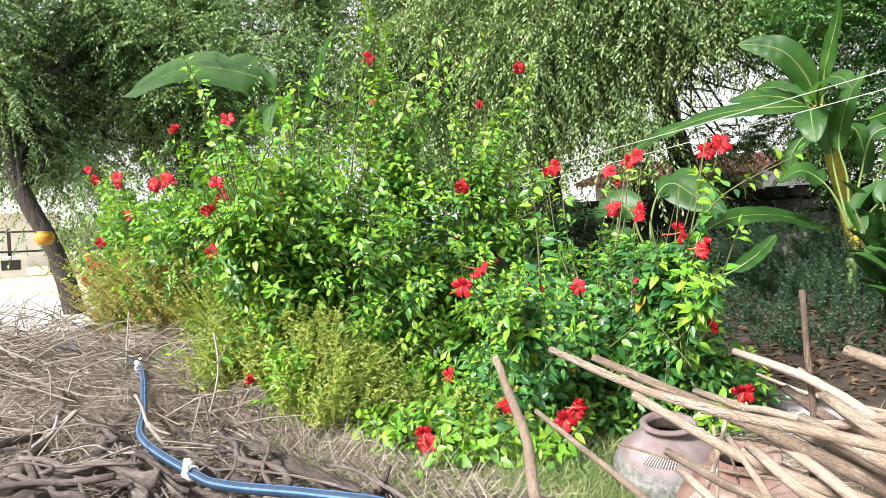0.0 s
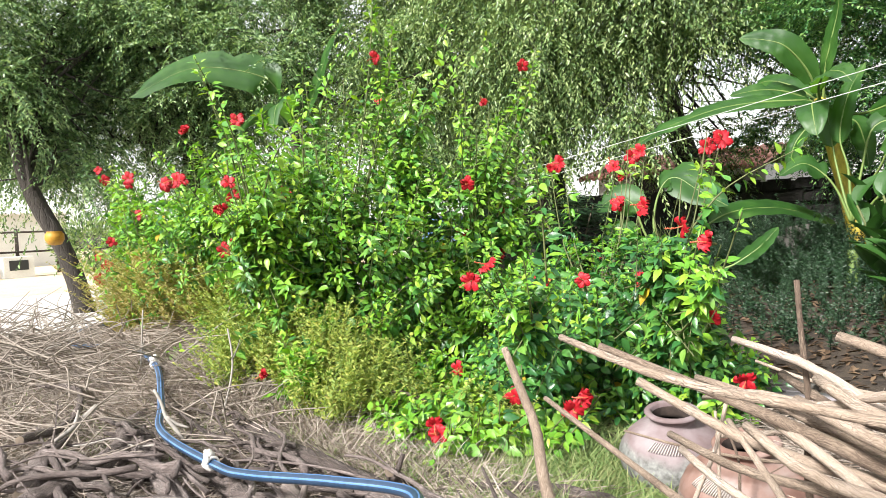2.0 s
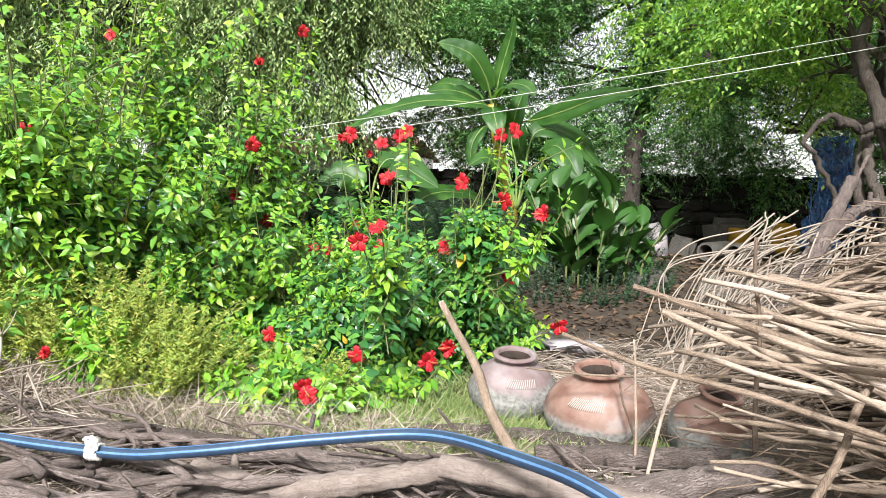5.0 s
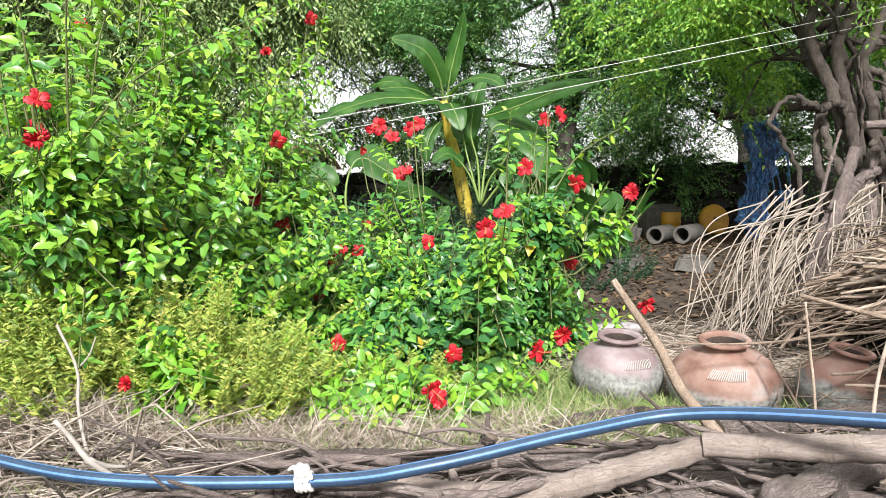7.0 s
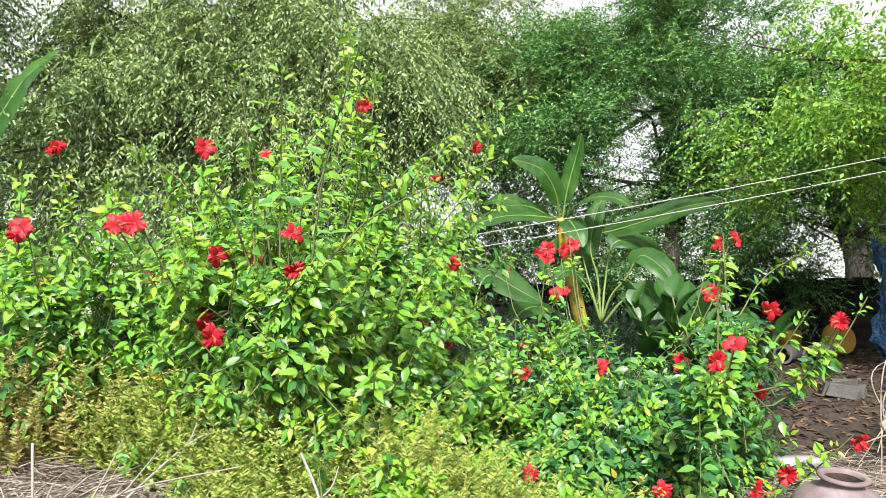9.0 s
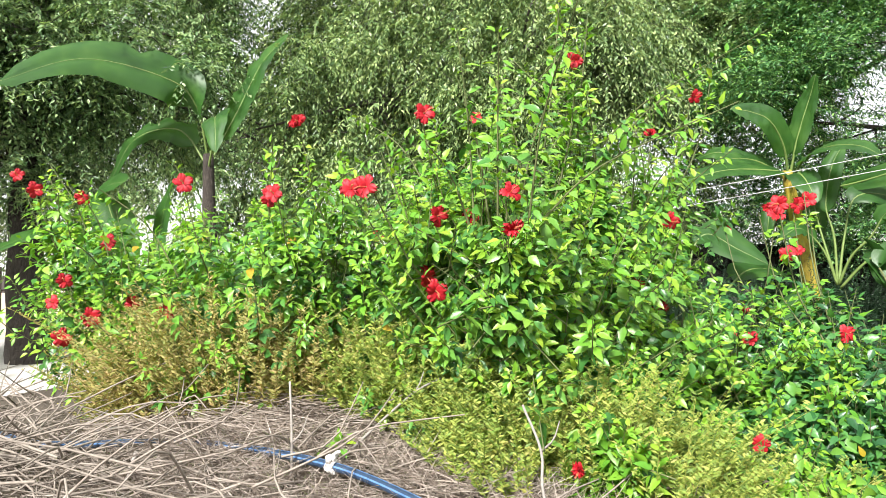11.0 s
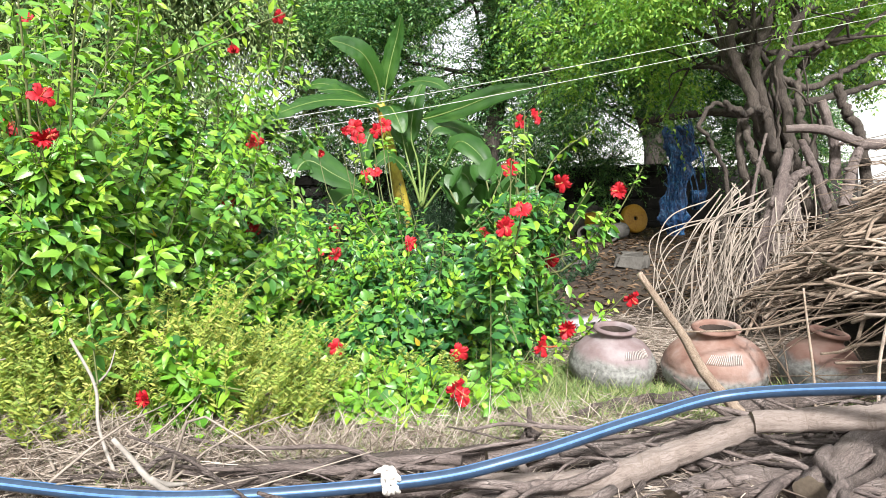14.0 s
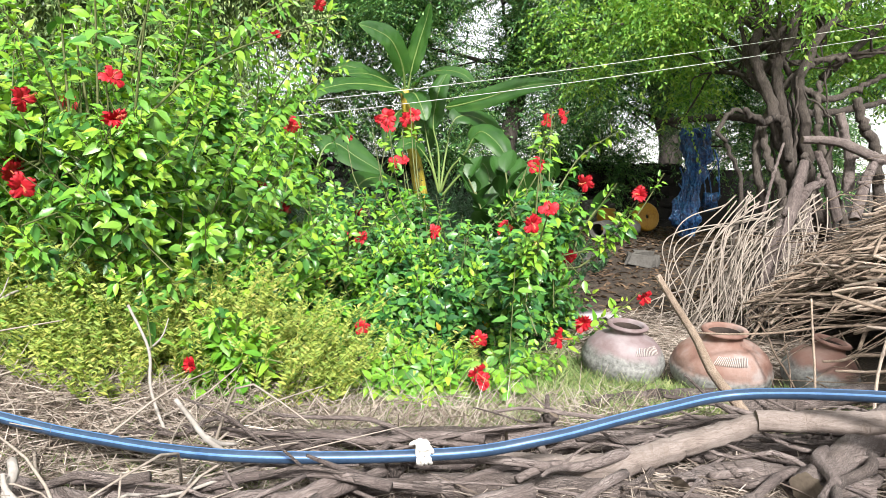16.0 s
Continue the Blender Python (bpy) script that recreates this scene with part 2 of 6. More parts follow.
def quick_mesh(name, verts, faces):
    """A mesh from an array of vertices and an array of faces that all have the same number of corners."""
    me = bpy.data.meshes.new(name)
    k = faces.shape[1]
    me.vertices.add(len(verts))
    me.vertices.foreach_set("co", np.ascontiguousarray(verts, np.float32).ravel())
    me.loops.add(faces.size)
    me.loops.foreach_set("vertex_index", np.ascontiguousarray(faces, np.int32).ravel())
    me.polygons.add(len(faces))
    me.polygons.foreach_set("loop_start", np.arange(0, faces.size, k, dtype=np.int32))
    me.polygons.foreach_set("use_smooth", np.ones(len(faces), bool))
    me.update(calc_edges=True)
    me.validate()
    return me


def unit(a):
    return a / np.maximum(np.linalg.norm(a, axis=-1, keepdims=True), 1e-9)


def leaf_mesh(name, P, A, N, L, W, full=True, droop=0.22, fold=0.16):
    """Many leaves in one mesh: bases P, axes A, upper sides N, lengths L, widths W. full: twelve triangles, pointed oval; else two."""
    P, A = np.asarray(P, float), unit(np.asarray(A, float))
    N = np.asarray(N, float)
    N = unit(N - (N * A).sum(1, keepdims=True) * A)
    S = np.cross(A, N)
    L, W = np.asarray(L, float)[:, None], np.asarray(W, float)[:, None]

    def at(along, side, up):
        return P + A * L * along + S * W * side + N * (W * up - L * droop * along**2)

    if full:
        rows = ((0.14, 0.3, 0.7), (0.38, 0.5, 1.0), (0.68, 0.34, 0.7))
        V = [P]
        for along, half, lift in rows:
            V += [at(along, half, fold * lift), at(along, 0, 0), at(along, -half, fold * lift)]
        V = np.stack(V + [at(1.0, 0, 0)], 1)
        F = [[0, 2, 1], [0, 3, 2], [7, 8, 10], [8, 9, 10]]
        for q in (1, 4):
            F += [[q, q + 1, q + 4], [q, q + 4, q + 3], [q + 1, q + 2, q + 5], [q + 1, q + 5, q + 4]]
        F = np.array(F)
    else:
        V = np.stack([P, at(0.45, 0.5, fold), at(1.0, 0, 0), at(0.45, -0.5, fold)], 1)
        F = np.array([[0, 2, 1], [0, 3, 2]])
    k = V.shape[1]
    faces = (F[None] + (np.arange(len(P)) * k)[:, None, None]).reshape(-1, 3)
    return quick_mesh(name, V.reshape(-1, 3), faces)


def blade_mesh(name, P, A, L, W, sag, rng):
    """Many thin grass blades in one mesh: bases P, first directions A, lengths L, widths W, each bending over by sag."""
    P, A = np.asarray(P, float), unit(np.asarray(A, float))
    n = len(P)
    L, W, sag = (np.broadcast_to(np.asarray(q, float), n)[:, None] for q in (L, W, sag))
    S = unit(np.cross(A, rng.normal(size=(n, 3))))
    V = []
    for s, w in ((0.0, 0.8), (0.35, 1.0), (0.7, 0.7), (1.0, 0.12)):
        c = P + A * L * s - np.array((0, 0, 1.0)) * sag * L * s * s
        V += [c - S * W * w / 2, c + S * W * w / 2]
    V = np.stack(V, 1).reshape(-1, 3)
    F = np.array([[0, 1, 3, 2], [2, 3, 5, 4], [4, 5, 7, 6]])
    return quick_mesh(name, V, (F[None] + (np.arange(n) * 8)[:, None, None]).reshape(-1, 4))


def smooth_line(pts, n):
    """n points along a Catmull-Rom curve through pts."""
    p = np.asarray(pts, float)
    if len(p) == 2:
        return p[0] + (p[1] - p[0]) * np.linspace(0, 1, n)[:, None]
    q = np.vstack([2 * p[0] - p[1], p, 2 * p[-1] - p[-2]])
    out = []
    for s in np.linspace(0, len(p) - 1 - 1e-6, n):
        i, u = int(s), s - int(s)
        a, b, c, d = q[i : i + 4]
        out.append(0.5 * (2 * b + (c - a) * u + (2 * a - 5 * b + 4 * c - d) * u * u + (3 * b - a - 3 * c + d) * u**3))
    return np.array(out)


def tube(pts, radii, sides=8, rng=None, lumps=0.0, caps=True):
    """A round stem along pts, its thickness going through radii; lumps make it uneven."""
    p = np.asarray(pts, float)
    n = len(p)
    r = np.interp(np.linspace(0, 1, n), np.linspace(0, 1, len(radii)), radii)
    t = unit(np.gradient(p, axis=0))
    ref = np.array([0, 0, 1.0]) if abs(t[0][2]) < 0.9 else np.array([1.0, 0, 0])
    verts, faces = [], []
    u = unit(np.cross(t[0], ref))
    for i in range(n):
        u = unit(u - (u @ t[i]) * t[i])
        w = np.cross(t[i], u)
        for k in range(sides):
            a = 2 * math.pi * k / sides
            rr = r[i] * (1 + (lumps * rng.uniform(-1, 1) if rng is not None else 0))
            verts.append(p[i] + rr * (math.cos(a) * u + math.sin(a) * w))
    for i in range(n - 1):
        for k in range(sides):
            a, b = i * sides + k, i * sides + (k + 1) % sides
            faces.append((a, b, b + sides, a + sides))
    if caps:
        faces.append(tuple(range(sides))[::-1])
        faces.append(tuple(range((n - 1) * sides, n * sides)))
    return verts, faces


def lathe(profile, sides=40, wobble=None):
    """A turned shape from (radius, height) pairs."""
    verts, faces = [], []
    for i, (r, z) in enumerate(profile):
        for k in range(sides):
            a = 2 * math.pi * k / sides
            rr = r * (1 + (wobble(a, z) if wobble else 0))
            verts.append((rr * math.cos(a), rr * math.sin(a), z))
    for i in range(len(profile) - 1):
        for k in range(sides):
            a, b = i * sides + k, i * sides + (k + 1) % sides
            faces.append((a, b, b + sides, a + sides))
    return verts, faces


def lump(centre, size, rng, sides=3, rough=0.18):
    """A rounded, uneven block."""
    bm = bmesh.new()
    bmesh.ops.create_cube(bm, size=1)
    bmesh.ops.bevel(bm, geom=bm.edges[:], offset=0.16, segments=2, affect="EDGES")
    vs = np.array([v.co for v in bm.verts]) * size
    vs += rng.normal(0, 1, vs.shape) * np.array(size) * rough * 0.15
    fs = [tuple(v.index for v in f.verts) for f in bm.faces]
    bm.free()
    return vs + np.array(centre), fs


def rise(x, y):
    """Height of the ground: level by the pots, climbing a little towards the back, with small unevenness."""
    s = min(max((y - 4.2) / 4.6, 0), 1)
    s = s * s * (3 - 2 * s)
    far = min(max((-x - 5.0) / 3.0, 0), 1)
    # old straw heap along the foot of the hedge
    up = min(max((y - 1.9) / 1.1, 0), 1) * min(max((4.4 - y) / 0.8, 0), 1)
    heap = 0.36 * math.exp(-(((x + 3.0) / 1.45) ** 2)) * up * up * (3 - 2 * up)
    return heap + 0.36 * s * (1 - far) + 0.025 * noise.noise((x * 0.9, y * 0.9, 0)) + 0.012 * noise.noise((x * 3.1, y * 3.1, 4))


# ---------- ground, road, far things ----------
def ground_material():
    m, n, l, b = tree_of("earth")
    co = n.new("ShaderNodeTexCoord")
    big, mid, fine = (n.new("ShaderNodeTexNoise") for _ in range(3))
    for t, s, d in ((big, 0.7, 5), (mid, 7, 8), (fine, 70, 4)):
        t.inputs["Scale"].default_value, t.inputs["Detail"].default_value = s, d
        l.new(co.outputs["Object"], t.inputs["Vector"])
    cells = n.new("ShaderNodeTexVoronoi")
    cells.inputs["Scale"].default_value = 26
    l.new(co.outputs["Object"], cells.inputs["Vector"])
    # leaf mould browns, lowered further to put the tree shade into the colour
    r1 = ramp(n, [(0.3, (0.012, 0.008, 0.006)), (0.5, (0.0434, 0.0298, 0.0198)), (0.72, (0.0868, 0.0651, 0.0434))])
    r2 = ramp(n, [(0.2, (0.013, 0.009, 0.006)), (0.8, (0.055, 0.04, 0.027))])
    l.new(mid.outputs["Fac"], r1.inputs["Fac"])
    l.new(cells.outputs["Color"], r2.inputs["Fac"])
    mx = n.new("ShaderNodeMixRGB")
    l.new(big.outputs["Fac"], mx.inputs["Fac"])
    l.new(r1.outputs["Color"], mx.inputs["Color1"])
    l.new(r2.outputs["Color"], mx.inputs["Color2"])
    # dusty pale soil with chaff in the open, shade-darkened leaf mould under the trees
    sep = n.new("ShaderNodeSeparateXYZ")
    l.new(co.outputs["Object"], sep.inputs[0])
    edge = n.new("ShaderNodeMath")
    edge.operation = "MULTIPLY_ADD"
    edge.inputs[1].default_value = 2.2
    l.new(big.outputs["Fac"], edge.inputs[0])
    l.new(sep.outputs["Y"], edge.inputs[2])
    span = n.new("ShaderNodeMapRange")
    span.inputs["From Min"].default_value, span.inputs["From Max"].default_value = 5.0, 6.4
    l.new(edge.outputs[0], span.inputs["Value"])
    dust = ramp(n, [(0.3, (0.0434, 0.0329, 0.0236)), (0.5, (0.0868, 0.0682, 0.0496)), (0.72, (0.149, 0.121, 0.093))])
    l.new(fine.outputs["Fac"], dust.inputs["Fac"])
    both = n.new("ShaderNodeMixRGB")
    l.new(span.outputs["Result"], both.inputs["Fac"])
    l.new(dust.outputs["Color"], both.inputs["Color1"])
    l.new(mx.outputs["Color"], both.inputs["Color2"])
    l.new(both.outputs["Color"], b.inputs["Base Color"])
    b.inputs["Roughness"].default_value = 0.95
    add = n.new("ShaderNodeMath")
    l.new(mid.outputs["Fac"], add.inputs[0])
    l.new(fine.outputs["Fac"], add.inputs[1])
    bp = n.new("ShaderNodeBump")
    bp.inputs["Strength"].default_value, bp.inputs["Distance"].default_value = 0.8, 0.02
    l.new(add.outputs[0], bp.inputs["Height"])
    l.new(bp.outputs["Normal"], b.inputs["Normal"])
    return m


def build_ground():
    xs = np.concatenate([np.linspace(-400, -16, 9), np.arange(-15, 9.01, 0.16), np.linspace(10, 400, 9)])
    ys = np.concatenate([np.linspace(-400, -4, 9), np.arange(-3, 14.01, 0.16), np.linspace(15, 400, 9)])
    v = np.array([(x, y, rise(x, y)) for y in ys for x in xs])
    i = np.arange(len(xs) - 1)
    f = np.concatenate([np.stack([i + k * len(xs), i + 1 + k * len(xs), i + 1 + (k + 1) * len(xs), i + (k + 1) * len(xs)], 1) for k in range(len(ys) - 1)])
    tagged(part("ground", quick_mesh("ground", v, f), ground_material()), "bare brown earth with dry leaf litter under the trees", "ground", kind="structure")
    sand = rough_stuff("pale_sand", [(0.3, (0.46, 0.36, 0.24)), (0.7, (0.66, 0.55, 0.40))], 1.5, 30, 0.95, 0.4)
    pave = rough_stuff("dusty_concrete", [(0.3, (0.42, 0.40, 0.37)), (0.7, (0.62, 0.60, 0.56))], 0.8, 25, 0.9, 0.3)
    for name, x0, x1, z, m, lab in (("road", -12.2, -7.2, 0.05, pave, "pale dusty concrete road beyond the trees"), ("sand_yard", -40, -12.2, 0.045, sand, "open yard of yellow sand across the road")):
        g = Geo()
        yy = np.linspace(-30, 60, 46)
        for a, b in zip(yy[:-1], yy[1:]):
            g.add([(x0, a, z), (x1, a, z), (x1, b, z), (x0, b, z), (x1 + 0.12, a, z - 0.08), (x1 + 0.12, b, z - 0.08)], [(0, 1, 2, 3), (1, 4, 5, 2)])
        tagged(part(name, g, m), lab, "road", kind="structure")


build_ground()


# ---------- stone wall and tiled house behind ----------
def build_back():
    rng = np.random.default_rng(3)
    # dark stone, taken nearly to black so its colour carries the trees' shade
    stone = rough_stuff("dark_shaded_stone", [(0.25, (0.00992, 0.0093, 0.00868)), (0.5, (0.0211, 0.0192, 0.0174)), (0.8, (0.0465, 0.0422, 0.0372))], 4, 40, 0.95, 0.8, 0.02, spread=0.2)
    wall = tagged(part("stone_wall", Geo_box((-9, 12.25, 0.0), (9, 12.55, 1.45)), stone), "low dark dry-stone boundary wall under the trees, their shade put into its colour", "wall", kind="structure")
    shapes = []
    for k in range(6):
        g = Geo()
        g.smooth = False
        g.add(*lump((0, 0, 0), (1, 1, 1), rng))
        shapes.append(g.mesh("stone"))
    z = 0.3
    while z < 1.42:
        h = rng.uniform(0.17, 0.24)
        x = -3.6 + rng.uniform(0, 0.3)
        while x < 4.8:
            w = rng.uniform(0.26, 0.5)
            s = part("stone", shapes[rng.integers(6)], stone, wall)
            s.location, s.scale = (x + w / 2, 12.22 + rng.uniform(-0.03, 0.03), z + h / 2), (w * 0.97, 0.24, h * 0.96)
            x += w
        z += h
    plaster = rough_stuff("lime_plaster", [(0.3, (0.55, 0.53, 0.50)), (0.7, (0.74, 0.72, 0.69))], 1.2, 20, 0.9, 0.3)
    tile = rough_stuff("clay_roof_tile", [(0.25, (0.186, 0.0744, 0.0527)), (0.5, (0.298, 0.136, 0.0992)), (0.8, (0.372, 0.223, 0.18))], 3, 30, 0.9, 0.4, spread=0.25)
    house = thing("house", (-6.0, 16.6, 0.42), "small whitewashed house with an old red clay tile roof", "house")
    part("wall", Geo_box((-2.3, 0, -0.5), (2.1, 3.4, 1.62)), plaster, house)
    roof = Geo()
    roof.add([(-2.6, -0.5, 1.55), (2.2, -0.5, 1.55), (2.2, 1.7, 2.1), (-2.6, 1.7, 2.1), (2.2, 3.9, 1.55), (-2.6, 3.9, 1.55)], [(0, 1, 2, 3), (3, 2, 4, 5)])
    r = part("roof", roof, tile, house, "sloping roof of red clay tiles")
    g = Geo()
    g.add(*tube([(0, 0, 0), (0, 0.2, 0.05), (0, 0.42, 0.105)], [0.07, 0.07], 8))
    tm = g.mesh("tile")
    for i in range(23):
        for j in range(6):
            t = part("tile", tm, tile, r)
            t.location = (-2.5 + i * 0.205, -0.55 + j * 0.38, 1.55 + j * 0.095)
    win = part("window", Geo_box((0.9, -0.04, 0.7), (1.6, 0.02, 1.4)), BARK, house, "dark wooden window")
    part("sill", Geo_box((0.8, -0.12, 0.62), (1.7, 0.02, 0.7)), plaster, win)
    part("door", Geo_box((-1.2, -0.04, -0.3), (-0.4, 0.02, 1.6)), BARK, house, "dark wooden door")


def Geo_box(a, b):
    (x0, y0, z0), (x1, y1, z1) = a, b
    g = Geo()
    g.smooth = False
    v = [(x, y, z) for z in (z0, z1) for y in (y0, y1) for x in (x0, x1)]
    g.add(v, [(0, 2, 3, 1), (4, 5, 7, 6), (0, 1, 5, 4), (2, 6, 7, 3), (0, 4, 6, 2), (1, 3, 7, 5)])
    return g


build_back()


# ---------- far side of the road ----------
def build_far_left():
    rng = np.random.default_rng(5)
    white = rough_stuff("chalky_paint", [(0.3, (0.60, 0.60, 0.58)), (0.7, (0.76, 0.76, 0.74))], 3, 30, 0.8, 0.2)
    dark = rough_stuff("dark_glass", [(0.3, (0.0186, 0.0217, 0.0248)), (0.7, (0.0372, 0.0403, 0.0434))], 3, 30, 0.3, 0)
    box = thing("water_cooler", (-18.6, 4.8, 0.05), "weathered white metal cabinet with a dark opening", "cabinet")
    part("body", Geo_box((-0.25, -0.35, 0), (0.25, 0.35, 0.55)), white, box)
    part("panel", Geo_box((0.25, -0.22, 0.2), (0.262, 0.22, 0.46)), dark, box, "dark recessed panel")
    fence = thing("fence", (-19.5, 0, 0), "grey wooden rail fence at the far side of the yard", "fence")
    for k in range(16):
        g = Geo()
        g.add(*tube([(0, -3 + k * 1.0, 0), (0.02, -3 + k * 1.0, 1.35)], [0.05, 0.045], 7))
        part("post", g, OLDBARK, fence)
    for z in (0.7, 1.25):
        g = Geo()
        g.add(*tube(smooth_line([(0.05, -3.2, z), (0.05, 2, z + 0.03), (0.05, 7, z - 0.02), (0.05, 12.2, z)], 14), [0.035, 0.03], 6))
        part("rail", g, OLDBARK, fence)
    shed = thing("shed", (-26, 3.5, 0), "low grey shed with a pale sheet roof", "shed")
    part("wall", Geo_box((-1.6, -3, 0), (1.6, 4, 1.9)), white, shed)
    g = Geo()
    g.smooth = False
    wave = [(y, 0.07 * (k % 2)) for k, y in enumerate(np.arange(-3.4, 4.45, 0.14))]
    k = len(wave)
    g.add([(2.0, y, 1.85 + z) for y, z in wave] + [(-2.0, y, 2.75 + z) for y, z in wave], [(j, j + 1, k + j + 1, k + j) for j in range(k - 1)])
    part("roof", g, white, shed, "corrugated roof")
    for k, (x, y, s) in enumerate([(-18.4, 1.5, 0.9), (-18.8, 3.2, 0.7), (-18.3, 6.6, 1.1), (-18.9, 8.2, 0.9)]):
        shrub = thing("shrub", (x, y, 0.05), "grey-green roadside shrub along the fence", "shrub", "shrubs by the fence")
        n = 2600
        d = unit(rng.normal(size=(n, 3)))
        p = d * rng.uniform(0.4, 1.0, (n, 1)) * (s * 0.9, s, s * 0.75) + (0, 0, s * 0.7)
        part("foliage", leaf_mesh("foliage", p, d + (0, 0, 0.2), rng.normal(size=(n, 3)) + (0, 0, 1), rng.uniform(0.08, 0.15, n), rng.uniform(0.03, 0.06, n), False), NEEM, shrub)
        g = Geo()
        for j in range(5):
            a = rng.uniform(0, 6.28)
            g.add(*tube(smooth_line([(0, 0, 0), (0.15 * math.cos(a) * s, 0.15 * math.sin(a) * s, 0.4 * s), (0.5 * math.cos(a) * s, 0.5 * math.sin(a) * s, 0.95 * s)], 6), [0.025, 0.008], 6))
        part("stem", g, BARK, shrub)


build_far_left()


# ---------- trees ----------
def crown_sprays(rng, lobes, count, leaflets, spray, leaf, droop, hang):
    """Leaves on drooping sprays through the lobes of a crown; denser to the outside."""
    # clumps in the lobes, sprays in the clumps, so that light and sky show between
    vol = np.array([l[3] * l[4] * l[5] for l in lobes])
    clumps = max(8, count // 58)
    pick = rng.choice(len(lobes), clumps, p=vol / vol.sum())
    lo = np.array(lobes)[pick]
    d = unit(rng.normal(size=(clumps, 3)))
    rad = rng.uniform(0.1, 1.0, (clumps, 1)) ** 0.5
    centre = lo[:, :3] + d * rad * lo[:, 3:]
    which = rng.integers(0, clumps, count)
    d = unit(d[which] * 0.5 + unit(rng.normal(size=(count, 3))))
    c = centre[which] + unit(rng.normal(size=(count, 3))) * rng.uniform(0.1, 1, (count, 1)) ** 0.5 * rng.uniform(0.2, 0.5, (clumps, 1))[which] * (1.0, 1.0, 1.0 + 1.2 * hang)
    a = unit(d * (0.8, 0.8, 0.35) + rng.normal(0, 0.4, (count, 3)) + (0, 0, 0.15 - hang))
    s = np.linspace(0.08, 1, leaflets)
    L = rng.uniform(*spray, (count, 1))
    P = c[:, None] + a[:, None] * (s[None, :, None] * L[:, None]) - np.array([0, 0, 1.0]) * (droop * (s**2)[None, :, None] * L[:, None])
    side = unit(np.cross(a, (0, 0, 1.0)) + rng.normal(0, 0.25, (count, 3)))
    sign = np.where(np.arange(leaflets) % 2, 1, -1)[None, :, None]
    A = side[:, None] * sign * 0.9 + a[:, None] * 0.5 + rng.normal(0, 0.3, P.shape) - np.array([0, 0, 0.25 + hang])
    N = np.array([0, 0, 1.0]) + rng.normal(0, 0.45, P.shape)
    n = count * leaflets
    P = P.reshape(-1, 3)
    keep = P[:, 2] > 0.5
    return P[keep], A.reshape(-1, 3)[keep], N.reshape(-1, 3)[keep], rng.uniform(leaf[0], leaf[1], n)[keep], rng.uniform(leaf[2], leaf[3], n)[keep], c, a, L


def tree(label, base, trunk, radii, lobes, count, mat, bark, seed, leaflets=30, spray=(0.5, 1.0), leaf=(0.05, 0.092, 0.02, 0.036), droop=0.45, hang=0.2, limbs=14, lean=0.0):
    rng = np.random.default_rng(seed)
    t = thing("tree", base, label, "tree")
    g = Geo()
    line = smooth_line(trunk, 16)
    g.add(*tube(line, radii, 12, rng, 0.07))
    part("trunk", g, bark, t)
    top = line[-1]
    for k in range(limbs):
        lo = lobes[k % len(lobes)]
        d = unit(rng.normal(size=3) * (1, 1, 0.6) + (0, 0, 0.1))
        goal = np.array(lo[:3]) - np.array(base) + d * np.array(lo[3:]) * rng.uniform(0.5, 0.9)
        start = line[rng.integers(9, 16)]
        mid = start * 0.5 + goal * 0.5 + rng.normal(0, 0.22, 3) + (0, 0, 0.25)
        g = Geo()
        pl = smooth_line([start, start * 0.75 + mid * 0.25 + rng.normal(0, 0.1, 3), mid, goal], 14)
        r0 = radii[-1] * rng.uniform(0.4, 0.75)
        g.add(*tube(pl, [r0, r0 * 0.55, 0.012], 7, rng, 0.08))
        for j in range(5):
            s = pl[rng.integers(5, 13)]
            e = s + unit(rng.normal(size=3) + (0, 0, -0.2)) * rng.uniform(0.5, 1.1)
            m = (s + e) / 2 + rng.normal(0, 0.1, 3)
            g.add(*tube(smooth_line([s, m, e], 7), [0.018, 0.005], 5, rng, 0.05))
        part("limb", g, bark, t)
    P, A, N, L, W, c, a, sl = crown_sprays(rng, lobes, count, leaflets, spray, leaf, droop, hang)
    part("crown", leaf_mesh("crown", P - np.array(base), A, N, L, W, False), mat, t)
    # the thin twigs that carry the sprays
    k = rng.choice(count, min(count, 900), replace=False)
    V, F = [], []
    for q, i in enumerate(k):
        p0 = c[i] - a[i] * 0.25 - np.array(base)
        p1 = c[i] + a[i] * sl[i] * 0.5 - (0, 0, droop * 0.25 * sl[i, 0]) - np.array(base)
        p2 = c[i] + a[i] * sl[i] - (0, 0, droop * sl[i, 0]) - np.array(base)
        u = unit(np.cross(a[i], (0.3, 0.2, 1.0))) * 0.004
        w = np.cross(a[i], u)
        V += [p0 + u, p0 - u / 2 + w, p0 - u / 2 - w, p1 + u, p1 - u / 2 + w, p1 - u / 2 - w, p2 + u * 0.5, p2 - u / 4 + w / 2, p2 - u / 4 - w / 2]
        o = q * 9
        F += [(o + r + j, o + r + (j + 1) % 3, o + r + 3 + (j + 1) % 3, o + r + 3 + j) for r in (0, 3) for j in range(3)]
    tagged(part("fine_twig", quick_mesh("fine_twig", np.array(V), np.array(F)), bark, t), kind="stuff")
    return t


